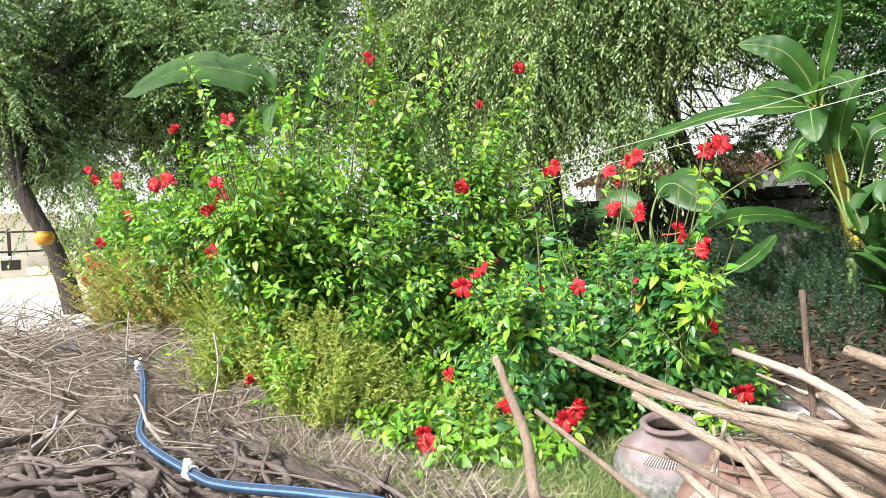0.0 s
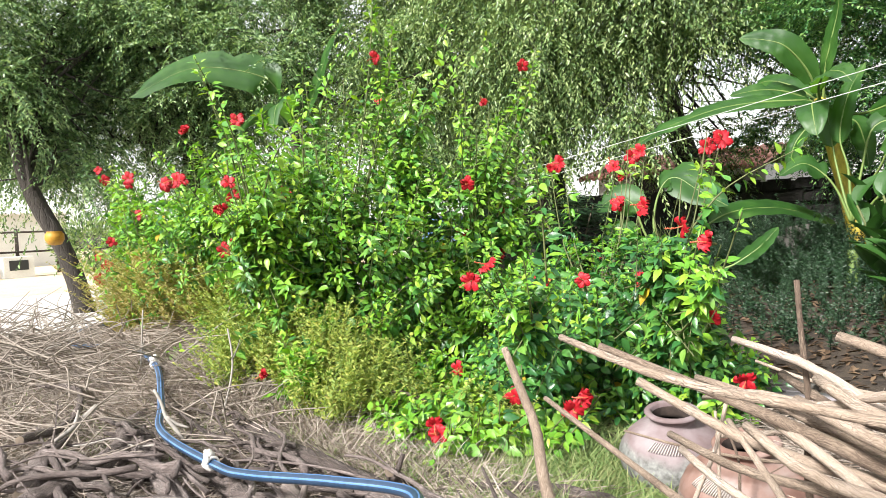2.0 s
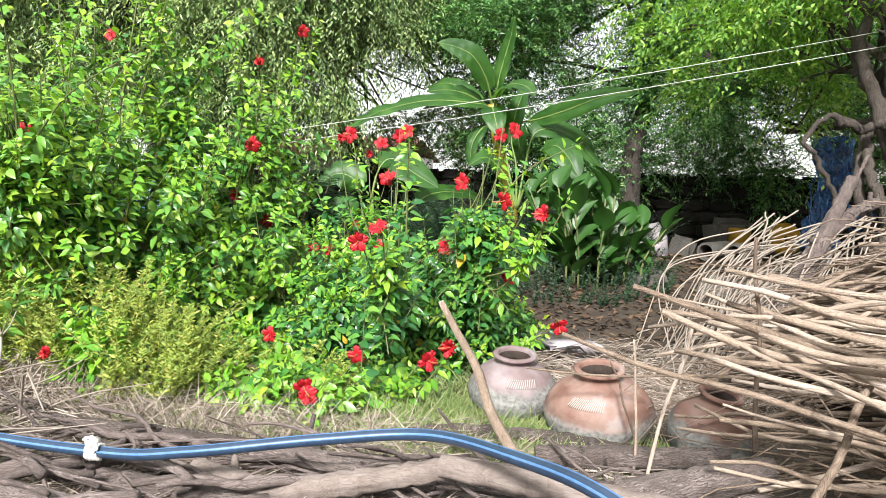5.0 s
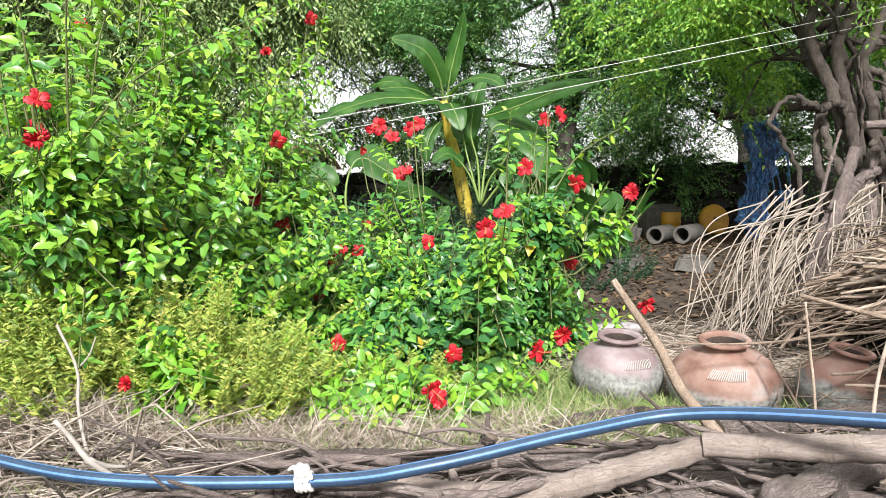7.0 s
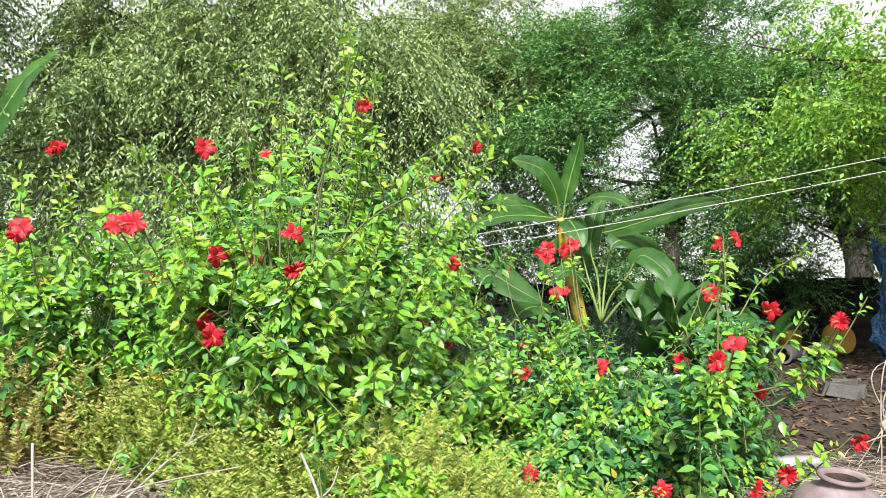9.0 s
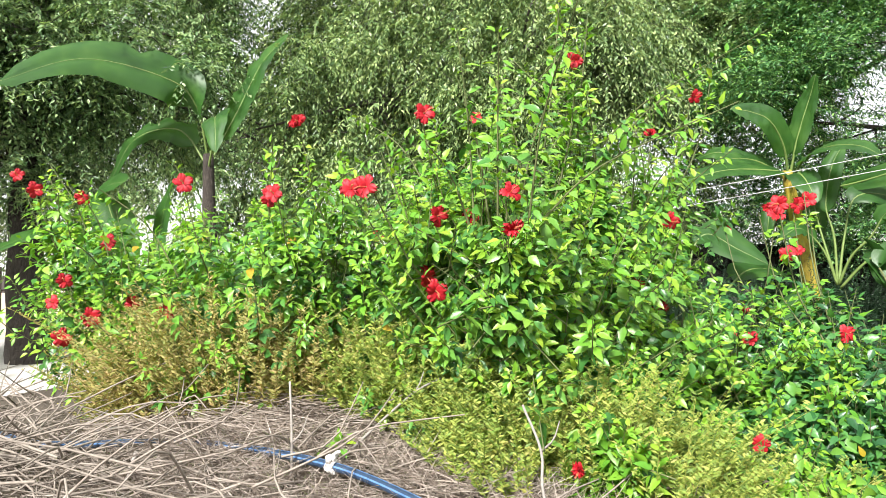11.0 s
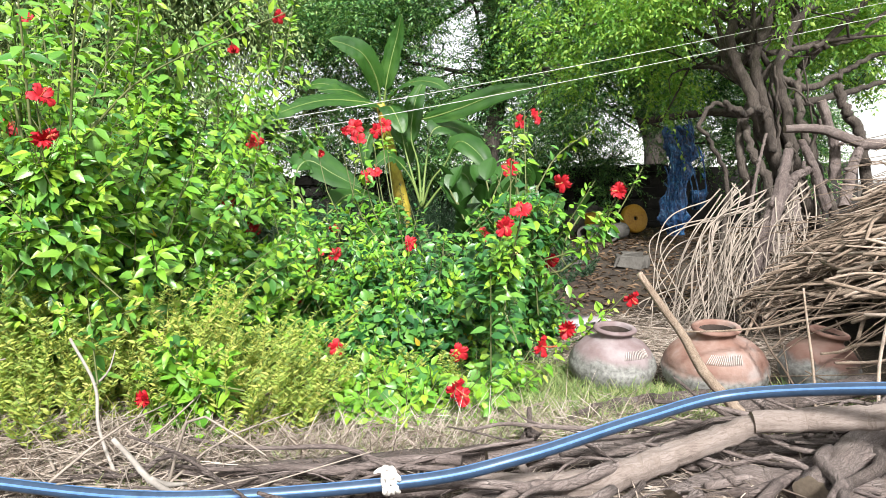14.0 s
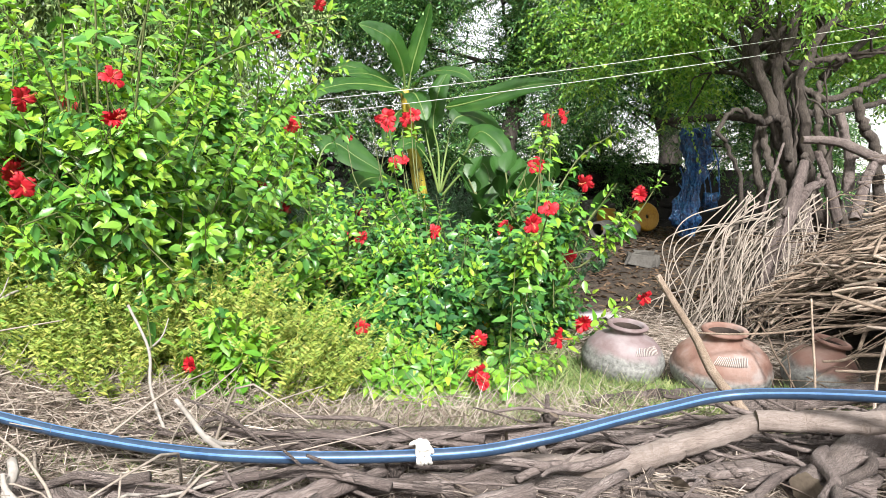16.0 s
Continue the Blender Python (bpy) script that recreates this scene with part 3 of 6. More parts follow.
tree("slender leaning roadside tree with fine grey-green foliage", (-8.4, 3.7, 0), [(0, 0, -0.1), (-0.12, -0.2, 0.9), (-0.35, -0.55, 1.9), (-0.8, -0.7, 3.3)], [0.15, 0.125, 0.11, 0.08],
     [(-9.9, 5.4, 5.0, 1.6, 1.1, 1.4), (-9.7, 2.9, 4.0, 1.3, 0.9, 1.4), (-10.4, 6.4, 3.1, 1.2, 1.0, 1.2), (-9.7, 3.7, 4.3, 1.3, 1.0, 1.0), (-9.5, 3.3, 2.8, 1.3, 1.0, 1.0), (-9.9, 4.7, 4.6, 1.3, 1.0, 1.0), (-10.3, 4.2, 3.3, 1.3, 1.0, 1.0)], 5200, NEEM_DARK, BARK, 11)
tree("grey-barked tree with drooping fine foliage by the road", (-8.9, 5.6, 0), [(0, 0, -0.1), (-0.1, 0, 1.3), (-0.35, 0.2, 2.6), (-0.3, 0.5, 4)], [0.26, 0.2, 0.17, 0.12],
     [(-8.8, 6.4, 4.4, 2.4, 1.8, 1.7), (-7.4, 7.9, 3.2, 1.3, 0.8, 1.4), (-9.7, 4.6, 2.7, 1.2, 1.0, 1.0), (-9.1, 5.5, 4.4, 1.2, 1.0, 1.0), (-9.3, 5.8, 2.9, 1.2, 1.0, 1.0), (-8.6, 6.5, 4.5, 1.2, 1.0, 1.0)], 4400, NEEM_DARK, BARK, 12)
tree("large old tree with weeping curtains of small leaves", (-4.6, 9.4, 0.2), [(0, 0, -0.1), (0.1, 0.1, 1.2), (-0.1, 0.3, 2.5), (0.2, 0.6, 4.4)], [0.34, 0.27, 0.22, 0.15],
     [(-4.4, 9.3, 4.5, 2.6, 1.8, 1.8), (-2.9, 8.6, 3.5, 1.2, 1.0, 1.3), (-5.6, 8.2, 3.2, 1.4, 1.2, 1.5), (-6.6, 9.6, 4.5, 1.6, 1.5, 1.7), (-4.2, 8.6, 2.4, 1.0, 0.8, 1.0), (-6.4, 7.4, 2.6, 1.0, 0.9, 1.2), (-2.4, 9.6, 4.2, 1.2, 1.0, 1.2), (-5.9, 8.6, 5.6, 1.3, 1.2, 1.2)], 6400, NEEM, BARK, 13, hang=0.45, droop=0.6)
tree("tall tree with dark twisting bare branches behind the garden", (-3.2, 12.0, 0.3), [(0, 0, -0.1), (-0.2, 0, 1.5), (-0.7, 0.2, 3.0), (-1.0, 0.5, 4.5)], [0.26, 0.22, 0.17, 0.11],
     [(-2.2, 12.4, 5.8, 2.4, 1.4, 1.5), (-4.6, 12.6, 5.6, 1.9, 1.4, 1.3), (-0.9, 11.6, 4.4, 1.2, 1.0, 1.5), (-3.1, 11.3, 2.3, 1.3, 0.6, 0.5), (-2.0, 11.8, 2.9, 1.0, 0.5, 0.5)], 4200, NEEM, BARK, 14, limbs=20)
tree("broad dark green tree with dense feathery foliage", (1.6, 11.2, 0.35), [(0, 0, -0.1), (-0.05, 0, 1.4), (0.2, 0.2, 2.6), (0.1, 0.4, 4.2)], [0.19, 0.15, 0.13, 0.1],
     [(-1.3, 11.0, 2.45, 1.2, 0.5, 0.5), (1.2, 11.0, 4.9, 2.5, 1.4, 1.7), (-0.4, 10.6, 3.6, 1.5, 1.2, 1.3), (3.0, 10.8, 3.4, 1.6, 1.3, 1.5), (2.8, 9.8, 2.6, 1.1, 0.9, 0.9), (4.8, 11.0, 2.6, 1.4, 1.2, 0.9), (0.2, 11.6, 2.2, 1.8, 0.6, 0.8), (3.6, 11.9, 1.9, 2.4, 0.5, 0.8), (5.6, 10.0, 2.0, 1.0, 1.0, 1.2), (2.6, 13.0, 1.95, 2.6, 0.5, 0.7), (-0.6, 13.1, 1.9, 1.6, 0.5, 0.6), (-1.1, 12.5, 3.0, 1.1, 0.5, 0.5), (1.0, 12.8, 3.0, 1.1, 0.5, 0.5), (1.5, 12.9, 2.4, 1.1, 0.5, 0.5)], 11500, ACACIA, BARK, 15, spray=(0.5, 0.9), leaf=(0.045, 0.08, 0.018, 0.03), droop=0.2, hang=0.0)
tree("distant tree with mid-green foliage behind the wall", (5.8, 14.5, 0.35), [(0, 0, -0.1), (0.1, 0, 1.6), (-0.2, 0.2, 3.0), (0, 0.3, 4.6)], [0.3, 0.24, 0.2, 0.12],
     [(4.6, 14.2, 3.6, 1.8, 1.4, 1.6), (9.0, 13.4, 3.2, 2.0, 1.6, 1.6)], 1000, ACACIA, BARK, 16, leaf=(0.09, 0.15, 0.035, 0.055), droop=0.2, hang=0.0)
tree("distant tree with grey-green foliage beyond the house", (-9.5, 14.5, 0.1), [(0, 0, -0.1), (0.1, 0, 1.6), (-0.2, 0.2, 3.0), (0, 0.3, 4.6)], [0.3, 0.24, 0.2, 0.12],
     [(-9.5, 14.2, 4.4, 3.2, 1.8, 2.4), (-13.5, 12.4, 4.4, 3.0, 2.0, 2.4)], 2600, NEEM_DARK, BARK, 17, leaf=(0.09, 0.15, 0.035, 0.055))


# ---------- old gnarled tree with its fresh crown ----------
def old_tree():
    rng = np.random.default_rng(21)
    base = np.array((3.84, 7.0, 0.22))
    t = thing("tree", base, "old gnarled tree of twisted grey-brown stems with fresh green leaves", "tree")
    stems = [
        ([(3.24, 6.30, -0.08), (3.36, 6.35, 0.59), (3.55, 6.40, 0.96), (3.68, 6.45, 1.27), (3.73, 6.50, 1.47)], [0.144, 0.122, 0.111, 0.083, 0.039]),
        ([(3.86, 6.60, 0.69), (3.72, 6.60, 1.10), (3.52, 6.60, 1.58), (3.37, 6.60, 1.95), (3.31, 6.70, 2.28), (3.27, 6.80, 2.59), (3.46, 6.90, 3.20)], [0.111, 0.094, 0.078, 0.072, 0.050]),
        ([(4.02, 6.70, 0.68), (3.74, 6.70, 1.22), (3.64, 6.70, 1.70), (3.54, 6.70, 2.05), (3.53, 6.80, 2.39), (3.76, 6.90, 2.77), (3.86, 6.90, 3.27)], [0.111, 0.089, 0.078, 0.072, 0.044]),
        ([(4.11, 6.60, 0.62), (3.89, 6.60, 1.10), (3.81, 6.60, 1.51), (3.71, 6.60, 1.95), (3.68, 6.60, 2.27), (3.96, 6.80, 2.66), (4.38, 6.90, 3.11)], [0.100, 0.083, 0.072, 0.067, 0.039]),
        ([(4.23, 6.50, 0.69), (4.01, 6.50, 1.28), (3.85, 6.50, 1.74), (3.89, 6.60, 2.21)], [0.067, 0.056, 0.050, 0.033]),
        ([(3.54, 6.50, 1.39), (3.44, 6.48, 1.80), (3.22, 6.45, 1.77), (2.97, 6.40, 1.88)], [0.056, 0.050, 0.050, 0.039]),
        ([(2.98, 6.50, 0.47), (3.11, 6.60, 1.11), (2.96, 6.60, 1.48), (2.84, 6.60, 1.71), (3.05, 6.70, 1.91), (3.37, 6.70, 1.75)], [0.034, 0.032, 0.03, 0.03, 0.03]),
        ([(3.46, 6.70, 0.81), (3.30, 6.60, 1.22), (3.30, 6.70, 1.52), (3.44, 6.75, 1.91), (3.68, 6.80, 2.24), (3.93, 6.80, 2.42)], [0.067, 0.061, 0.056, 0.050, 0.044]),
        ([(3.50, 6.45, 0.70), (3.43, 6.40, 1.10), (3.33, 6.50, 1.39), (3.35, 6.65, 1.69), (3.46, 6.70, 2.05)], [0.067, 0.061, 0.050, 0.044]),
        ([(3.56, 6.80, 2.00), (3.33, 6.80, 2.18), (3.27, 6.90, 2.43), (3.20, 7.00, 2.87), (2.98, 7.10, 3.30)], [0.050, 0.044, 0.039, 0.028]),
        ([(3.84, 6.90, 2.20), (4.28, 7.00, 2.10), (4.69, 7.10, 2.23), (5.19, 7.20, 2.45), (5.85, 7.30, 2.57)], [0.056, 0.050, 0.039, 0.028]),
        ([(3.95, 7.00, 1.94), (4.36, 7.10, 1.96), (4.92, 7.20, 2.06), (5.50, 7.30, 2.21), (6.03, 7.40, 2.26)], [0.061, 0.056, 0.039, 0.028]),
        ([(3.74, 6.90, 2.44), (4.27, 7.00, 2.53), (4.82, 7.10, 2.62), (5.31, 7.20, 2.91), (5.90, 7.30, 3.21)], [0.044, 0.039, 0.028, 0.022]),
        ([(3.48, 6.80, 2.41), (3.53, 6.80, 2.83), (3.46, 6.80, 3.29)], [0.044, 0.033, 0.022]),
        ([(4.46, 6.30, 0.70), (4.47, 6.40, 1.21), (4.40, 6.40, 1.56), (4.26, 6.40, 1.76), (4.16, 6.40, 2.03)], [0.083, 0.072, 0.072, 0.067, 0.061]),
    ]
    stems = [([np.array(p) - base for p in pts], [r * 0.72 for r in radii]) for pts, radii in stems]
    # thinner stems twist round the main ones
    for k in range(9):
        q = [np.array((rng.uniform(-0.25, 0.45), rng.uniform(-0.45, -0.1), -0.15))]
        for z in (0.5, 1.0, 1.5, rng.uniform(1.7, 2.2)):
            q.append(np.array((q[-1][0] * 0.85 + rng.normal(-0.09, 0.1), q[-1][1] + rng.normal(0.02, 0.07), z)))
        r = rng.uniform(0.014, 0.034)
        stems.append((q, [r * 1.25, r, r * 0.85, r * 0.5]))
    for pts, radii in stems:
        g = Geo()
        line = smooth_line(pts, 34)
        line[1:-1] += rng.normal(0, 0.012, (32, 3))
        g.add(*tube(line, radii, 14, rng, 0.07))
        part("stem", g, OLDBARK, t)
    for k in range(15):
        g = Geo()
        a = rng.uniform(0.0, 6.28)
        s = np.array([rng.uniform(-0.4, 0.5), 0.2, rng.uniform(1.8, 2.7)])
        e = s + (math.cos(a) * rng.uniform(1, 2), math.sin(a) * rng.uniform(0.8, 1.6), rng.uniform(0.2, 1.4))
        m = (s + e) / 2 + rng.normal(0, 0.2, 3) + (0, 0, 0.2)
        pl = smooth_line([s, m, e], 12)
        g.add(*tube(pl, [0.045, 0.026, 0.008], 8, rng, 0.08))
        for j in range(5):
            b = pl[rng.integers(4, 11)]
            f = b + unit(rng.normal(size=3)) * rng.uniform(0.4, 0.9)
            g.add(*tube(smooth_line([b, (b + f) / 2 + rng.normal(0, 0.08, 3), f], 7), [0.016, 0.004], 5))
        part("limb", g, OLDBARK, t)
    lobes = [(4.2, 7.6, 4.2, 2.0, 1.4, 1.3), (2.3, 7.6, 3.4, 1.0, 0.8, 0.8), (2.9, 8.2, 2.7, 1.0, 0.7, 0.6), (5.6, 8.0, 3.0, 1.2, 1.0, 0.9), (3.6, 6.4, 3.6, 1.2, 0.6, 0.5)]
    P, A, N, L, W, *_ = crown_sprays(rng, lobes, 3400, 16, (0.3, 0.6), (0.045, 0.08, 0.022, 0.038), 0.3, 0.15)
    part("crown", leaf_mesh("crown", P - base, A, N, L, W, False), FRESH, t, "small fresh green leaves")


old_tree()


# ---------- hibiscus ----------
def petal_mesh():
    v, f = [], []
    n, m = 6, 7
    for i in range(n + 1):
        s = i / n
        w = 0.0235 * math.sin(math.pi * min(1, 0.1 + 0.6 * s)) ** 0.8 * (1.05 if s < 0.9 else 0.86)
        for j in range(m):
            u = j / (m - 1) * 2 - 1
            x = s * 0.066 * (1 - 0.12 * abs(u) ** 2 * s)
            ruff = 0.015 * s * s * math.sin(j * 2.3 + i)
            v.append((x, w * u, 0.032 * s * (1 - s * 0.95) + ruff - 0.006 * u * u * s))
    for i in range(n):
        for j in range(m - 1):
            a = i * m + j
            f.append((a, a + 1, a + m + 1, a + m))
    g = Geo()
    g.add(v, f)
    return g.mesh("petal")


def flower_parts():
    cal = Geo()
    cal.add(*tube([(0, 0, -0.03), (0, 0, -0.012), (0, 0, 0.004)], [0.003, 0.009, 0.007], 7))
    st = Geo()
    st.add(*tube(smooth_line([(0, 0, 0.0), (0.003, 0, 0.035), (0.010, 0.0, 0.07), (0.024, 0, 0.098)], 9), [0.0036, 0.0026, 0.002], 6))
    rng = np.random.default_rng(8)
    for k in range(22):
        s = rng.uniform(0.5, 1)
        c = np.array((0.024 * s * s, 0, 0.098 * s))
        d = unit(rng.normal(size=3)) * 0.006
        st.add(*tube([c, c + d], [0.0012, 0.003], 4))
    return cal.mesh("flower"), petal_mesh(), st.mesh("stamen")


CALYX, PETALS, STAMENS = flower_parts()
for me, mt in ((CALYX, GREENSTEM), (PETALS, PETAL), (STAMENS, STAMEN)):
    me.materials.append(mt)


def flower(parent, at, rng, size=1.0, half=False):
    f = part("flower", CALYX, None, parent, "open red hibiscus flower" if not half else "half-closed red hibiscus flower")
    facing = Vector((0.25 * (0.3 - at[0]) + rng.normal(0, 0.4), -1.0 + rng.normal(0, 0.25), rng.normal(0.05, 0.35)))
    q = facing.to_track_quat("Z", "Y").to_matrix().to_4x4()
    f.matrix_basis = Matrix.Translation(Vector(at) + facing.normalized() * 0.045 - parent.location) @ q @ pose(0, 0, 0, 0, 0, rng.uniform(0, 360)) @ Matrix.Scale(size * 0.88, 4)
    for k in range(5):
        p = part("petal", PETALS, None, f)
        p.matrix_basis = pose(0, 0, 0, 0, 0, 72 * k + rng.uniform(-6, 6)) @ pose(0, 0, 0, 0, (-52 if half else -10) + rng.uniform(-24, 22), 0) @ Matrix.Diagonal((1, rng.uniform(0.92, 1.12), 1, 1))
    part("stamen", STAMENS, None, f)


def shoot_leaves(rng, base, tip, n, size, store, young, youth=0.3):
    """Leaves in a spiral along one shoot, smaller and paler to the tip."""
    base, tip = np.asarray(base, float), np.asarray(tip, float)
    d = unit(tip - base)
    u = unit(np.cross(d, (0.31, 0.17, 0.9)))
    w = np.cross(d, u)
    s = np.sort(rng.uniform(0.05, 1.0, n))
    ang = np.arange(n) * 2.4 + rng.uniform(0, 6.28) + rng.normal(0, 0.25, n)
    out = np.cos(ang)[:, None] * u + np.sin(ang)[:, None] * w
    P = base + (tip - base) * s[:, None] + out * 0.018
    A = out * 0.9 + d * (0.25 + 0.7 * s[:, None] ** 2) + rng.normal(0, 0.3, (n, 3)) - (0, 0, 0.38)
    N = d * 0.45 + np.array((-0.1, -0.6, 0.7)) + rng.normal(0, 0.42, (n, 3))
    L = size * (1.1 - 0.5 * s**2) * rng.uniform(0.7, 1.25, n)
    W = L * rng.uniform(0.38, 0.56, n)
    new_growth = (s > 1 - youth) & young
    for k, keep in ((1, new_growth), (0, ~new_growth)):
        store[k].append((P[keep], A[keep], N[keep], L[keep], W[keep]))


GAP = np.array((-0.82, 7.0, 1.3))


def hibiscus(label, base, lobes, shoots, flowers, tall, seed, leaf=0.07, stems=9, youngness=0.6, spires=24, mature=None):
    rng = np.random.default_rng(seed)
    t = thing("hibiscus_shrub", base, label, "shrub", "hibiscus hedge")
    B = np.array(base)
    lo = np.array(lobes)
    area = (lo[:, 3] * lo[:, 4] + lo[:, 4] * lo[:, 5] + lo[:, 3] * lo[:, 5])
    store, twig = ([], []), Geo()
    ends = []
    made = 0
    while made < shoots:
        l = lo[rng.choice(len(lo), p=area / area.sum())]
        d = unit(rng.normal(size=3))
        if d[1] > 0.55 and rng.random() < 0.6:
            continue
        bulge = 1 + 0.5 * noise.noise(Vector(l[:3] + d * 1.7) * 1.9)
        tip = l[:3] + d * l[3:] * rng.uniform(0.62, 1.25) * bulge
        if tip[2] < 0.1 or any((((tip - k[:3]) / k[3:]) ** 2).sum() < 0.42 for k in lo):
            continue
        way = unit(d * (0.9, 0.9, 0.5) + (0, 0, 0.75) + rng.normal(0, 0.25, 3))
        ln = rng.uniform(0.22, 0.62)
        b = tip - way * ln
        fresh = rng.random() < youngness * (0.5 + 0.65 * min(1.0, max(0.0, tip[2] / 1.2)))
        shoot_leaves(rng, b - B, tip - B, int(9 + ln * 40), leaf, store, fresh, rng.uniform(0.25, 0.7) if youngness < 1.2 else 1.0)
        twig.add(*tube([b - B, (b + tip) / 2 - B, tip - B], [0.004, 0.0015], 4, caps=False))
        ends.append(b)
        made += 1
    # inner foliage
    n = int(shoots * 4.5)
    l = lo[rng.choice(len(lo), n, p=area / area.sum())]
    d = unit(rng.normal(size=(n, 3)))
    P = l[:, :3] + d * l[:, 3:] * rng.uniform(0.3, 0.95, (n, 1))
    P = P[P[:, 2] > 0.06]
    n = len(P)
    L = leaf * rng.uniform(0.7, 1.3, n)
    store[0].append((P - B, rng.normal(size=(n, 3)) * (1, 1, 0.5) - (0, 0.3, 0.3), rng.normal(0, 0.4, (n, 3)) + (0, -0.9, 0.8), L, L * rng.uniform(0.5, 0.7, n)))
    for tip in [np.array(f) for f in flowers] + [np.array(f) for f in tall]:
        c = lo[np.argmin((((tip - lo[:, :3]) / lo[:, 3:]) ** 2).sum(1))][:3]
        way = unit(unit(tip - c) * 0.8 + (0, 0, 0.7))
        ln = 0.5
        b = tip - way * ln
        f = tip - unit(way) * 0.03
        shoot_leaves(rng, b - B, f - B, 40, leaf * 0.95, store, True, 0.75)
        c2 = b * 0.5 + c * 0.5
        shoot_leaves(rng, c2 - B, b - B, 30, leaf, store, True, 0.4)
        twig.add(*tube(smooth_line([c - B, c2 - B, b - B, tip - B], 9), [0.008, 0.003], 5, caps=False))
    # long arching shoots that rise out of the crown, leafy all along
    high = lo[lo[:, 2] > 0.72]
    for k in range(spires):
        l = high[rng.integers(len(high))]
        a = rng.uniform(0, 6.28)
        out = np.array((math.cos(a), math.sin(a) * 0.8, 0.0))
        p = l[:3] + out * l[3:] * rng.uniform(0.2, 0.8) + (0, 0, l[5] * 0.5)
        h = rng.uniform(0.3, 0.85)
        lean = out * rng.uniform(0.1, 0.6) + (rng.normal(0.05, 0.2), -0.1, 0)
        line = smooth_line([p, p + (0, 0, h * 0.55) + lean * 0.35, p + (0, 0, h) + lean], 9)
        for q in range(0, 8, 2):
            shoot_leaves(rng, line[q] - B, line[q + 2] - B, 11, leaf * (1.15 - 0.06 * q), store, True, 0.2 + 0.12 * q)
        twig.add(*tube(line - B, [0.006, 0.002], 5, caps=False))
    for k, (name, mt, lab) in enumerate((("foliage", mature or HIB, ""), ("young_foliage", HIB_YOUNG, "bright yellow-green young leaves"))):
        P, A, N, L, W = (np.concatenate([s[j] for s in store[k]]) for j in range(5))
        # blooms open into clear air: no leaf stands close before one
        keep = np.ones(len(P), bool)
        mid = P + unit(A) * L[:, None] * 0.5
        for fl in flowers:
            out = unit(np.array((0.3 - fl[0], 0.2 - fl[1], 0.0)))
            rel = mid - (np.array(fl) - B)
            ahead = np.clip(rel @ out, 0, 1.0)
            keep &= np.linalg.norm(rel - out * ahead[:, None], axis=1) > 0.085
        # the hedge parts before the broad leaf of the low banana
        for x in (-0.6, 0.6, 2.0):
            way = np.array((x, 0.4, 1.1)) - GAP
            rel = mid + B - GAP
            along = np.clip(rel @ way / (way @ way), 0, 1)
            keep &= np.linalg.norm(rel - along[:, None] * way, axis=1) > 0.22 - 0.12 * along
        P, A, N, L, W = (q[keep] for q in (P, A, N, L, W))
        if k == 0:
            yel = rng.random(len(P)) < 0.0025
            part("yellow_leaves", leaf_mesh("yellow_leaves", P[yel], A[yel], N[yel], L[yel] * 1.2, W[yel] * 1.2), YELLOWED, t, "scattered yellowed leaves")
            P, A, N, L, W = (q[~yel] for q in (P, A, N, L, W))
        part(name, leaf_mesh(name, P, A, N, L, W), mt, t, lab)
    tagged(part("fine_twig", twig, GREENSTEM, t), kind="stuff")
    for k in range(stems):
        g = Geo()
        e = ends[rng.integers(len(ends))] - B
        r = rng.uniform(0.05, 0.3)
        a = rng.uniform(0, 6.28)
        s = np.array((r * math.cos(a), r * math.sin(a), -0.05))
        g.add(*tube(smooth_line([s, s * 0.6 + e * 0.4 + (0, 0, 0.15), e], 10), [0.018, 0.012, 0.004], 7, rng, 0.06))
        part("stem", g, SHRUBWOOD, t)
    for k, p in enumerate(flowers):
        flower(t, p, rng, rng.uniform(0.85, 1.12), half=rng.random() < 0.25)
    return t


hibiscus("tall spreading hibiscus shrub with open red flowers", (-3.5, 3.5, 0.02),
         [(-3.5, 3.4, 0.75, 0.95, 0.8, 0.75), (-4.65, 3.35, 0.85, 0.6, 0.5, 0.55), (-2.9, 3.8, 1.0, 0.75, 0.75, 0.7), (-4.5, 4.0, 1.0, 0.8, 0.8, 0.55), (-5.1, 3.4, 1.3, 0.4, 0.4, 0.4), (-3.1, 3.2, 1.3, 0.36, 0.35, 0.3)], 760,
         [(-5.42, 3.12, 1.84), (-5.27, 3.12, 1.74), (-4.92, 3.25, 1.69), (-4.67, 3.25, 1.34), (-4.8, 3.0, 1.09), (-4.67, 2.87, 0.97), (-4.3, 2.81, 0.9), (-4.55, 2.81, 0.78), (-4.24, 3.06, 0.97), (-4.05, 3.12, 0.9), (-4.1, 4.29, 1.28), (-3.09, 4.0, 1.36), (-3.49, 3.81, 1.17), (-3.1, 2.9, 1.54), (-3.02, 2.9, 1.55), (-3.0, 3.07, 1.94), (-3.57, 2.8, 1.62), (-2.9, 4.59, 0.78)],
         [(-3.3, 3.2, 1.85), (-2.9, 3.3, 1.9), (-5.2, 3.2, 1.8), (-4.9, 3.1, 1.5), (-4.0, 3.2, 1.6)], 31, youngness=1.15, spires=12)
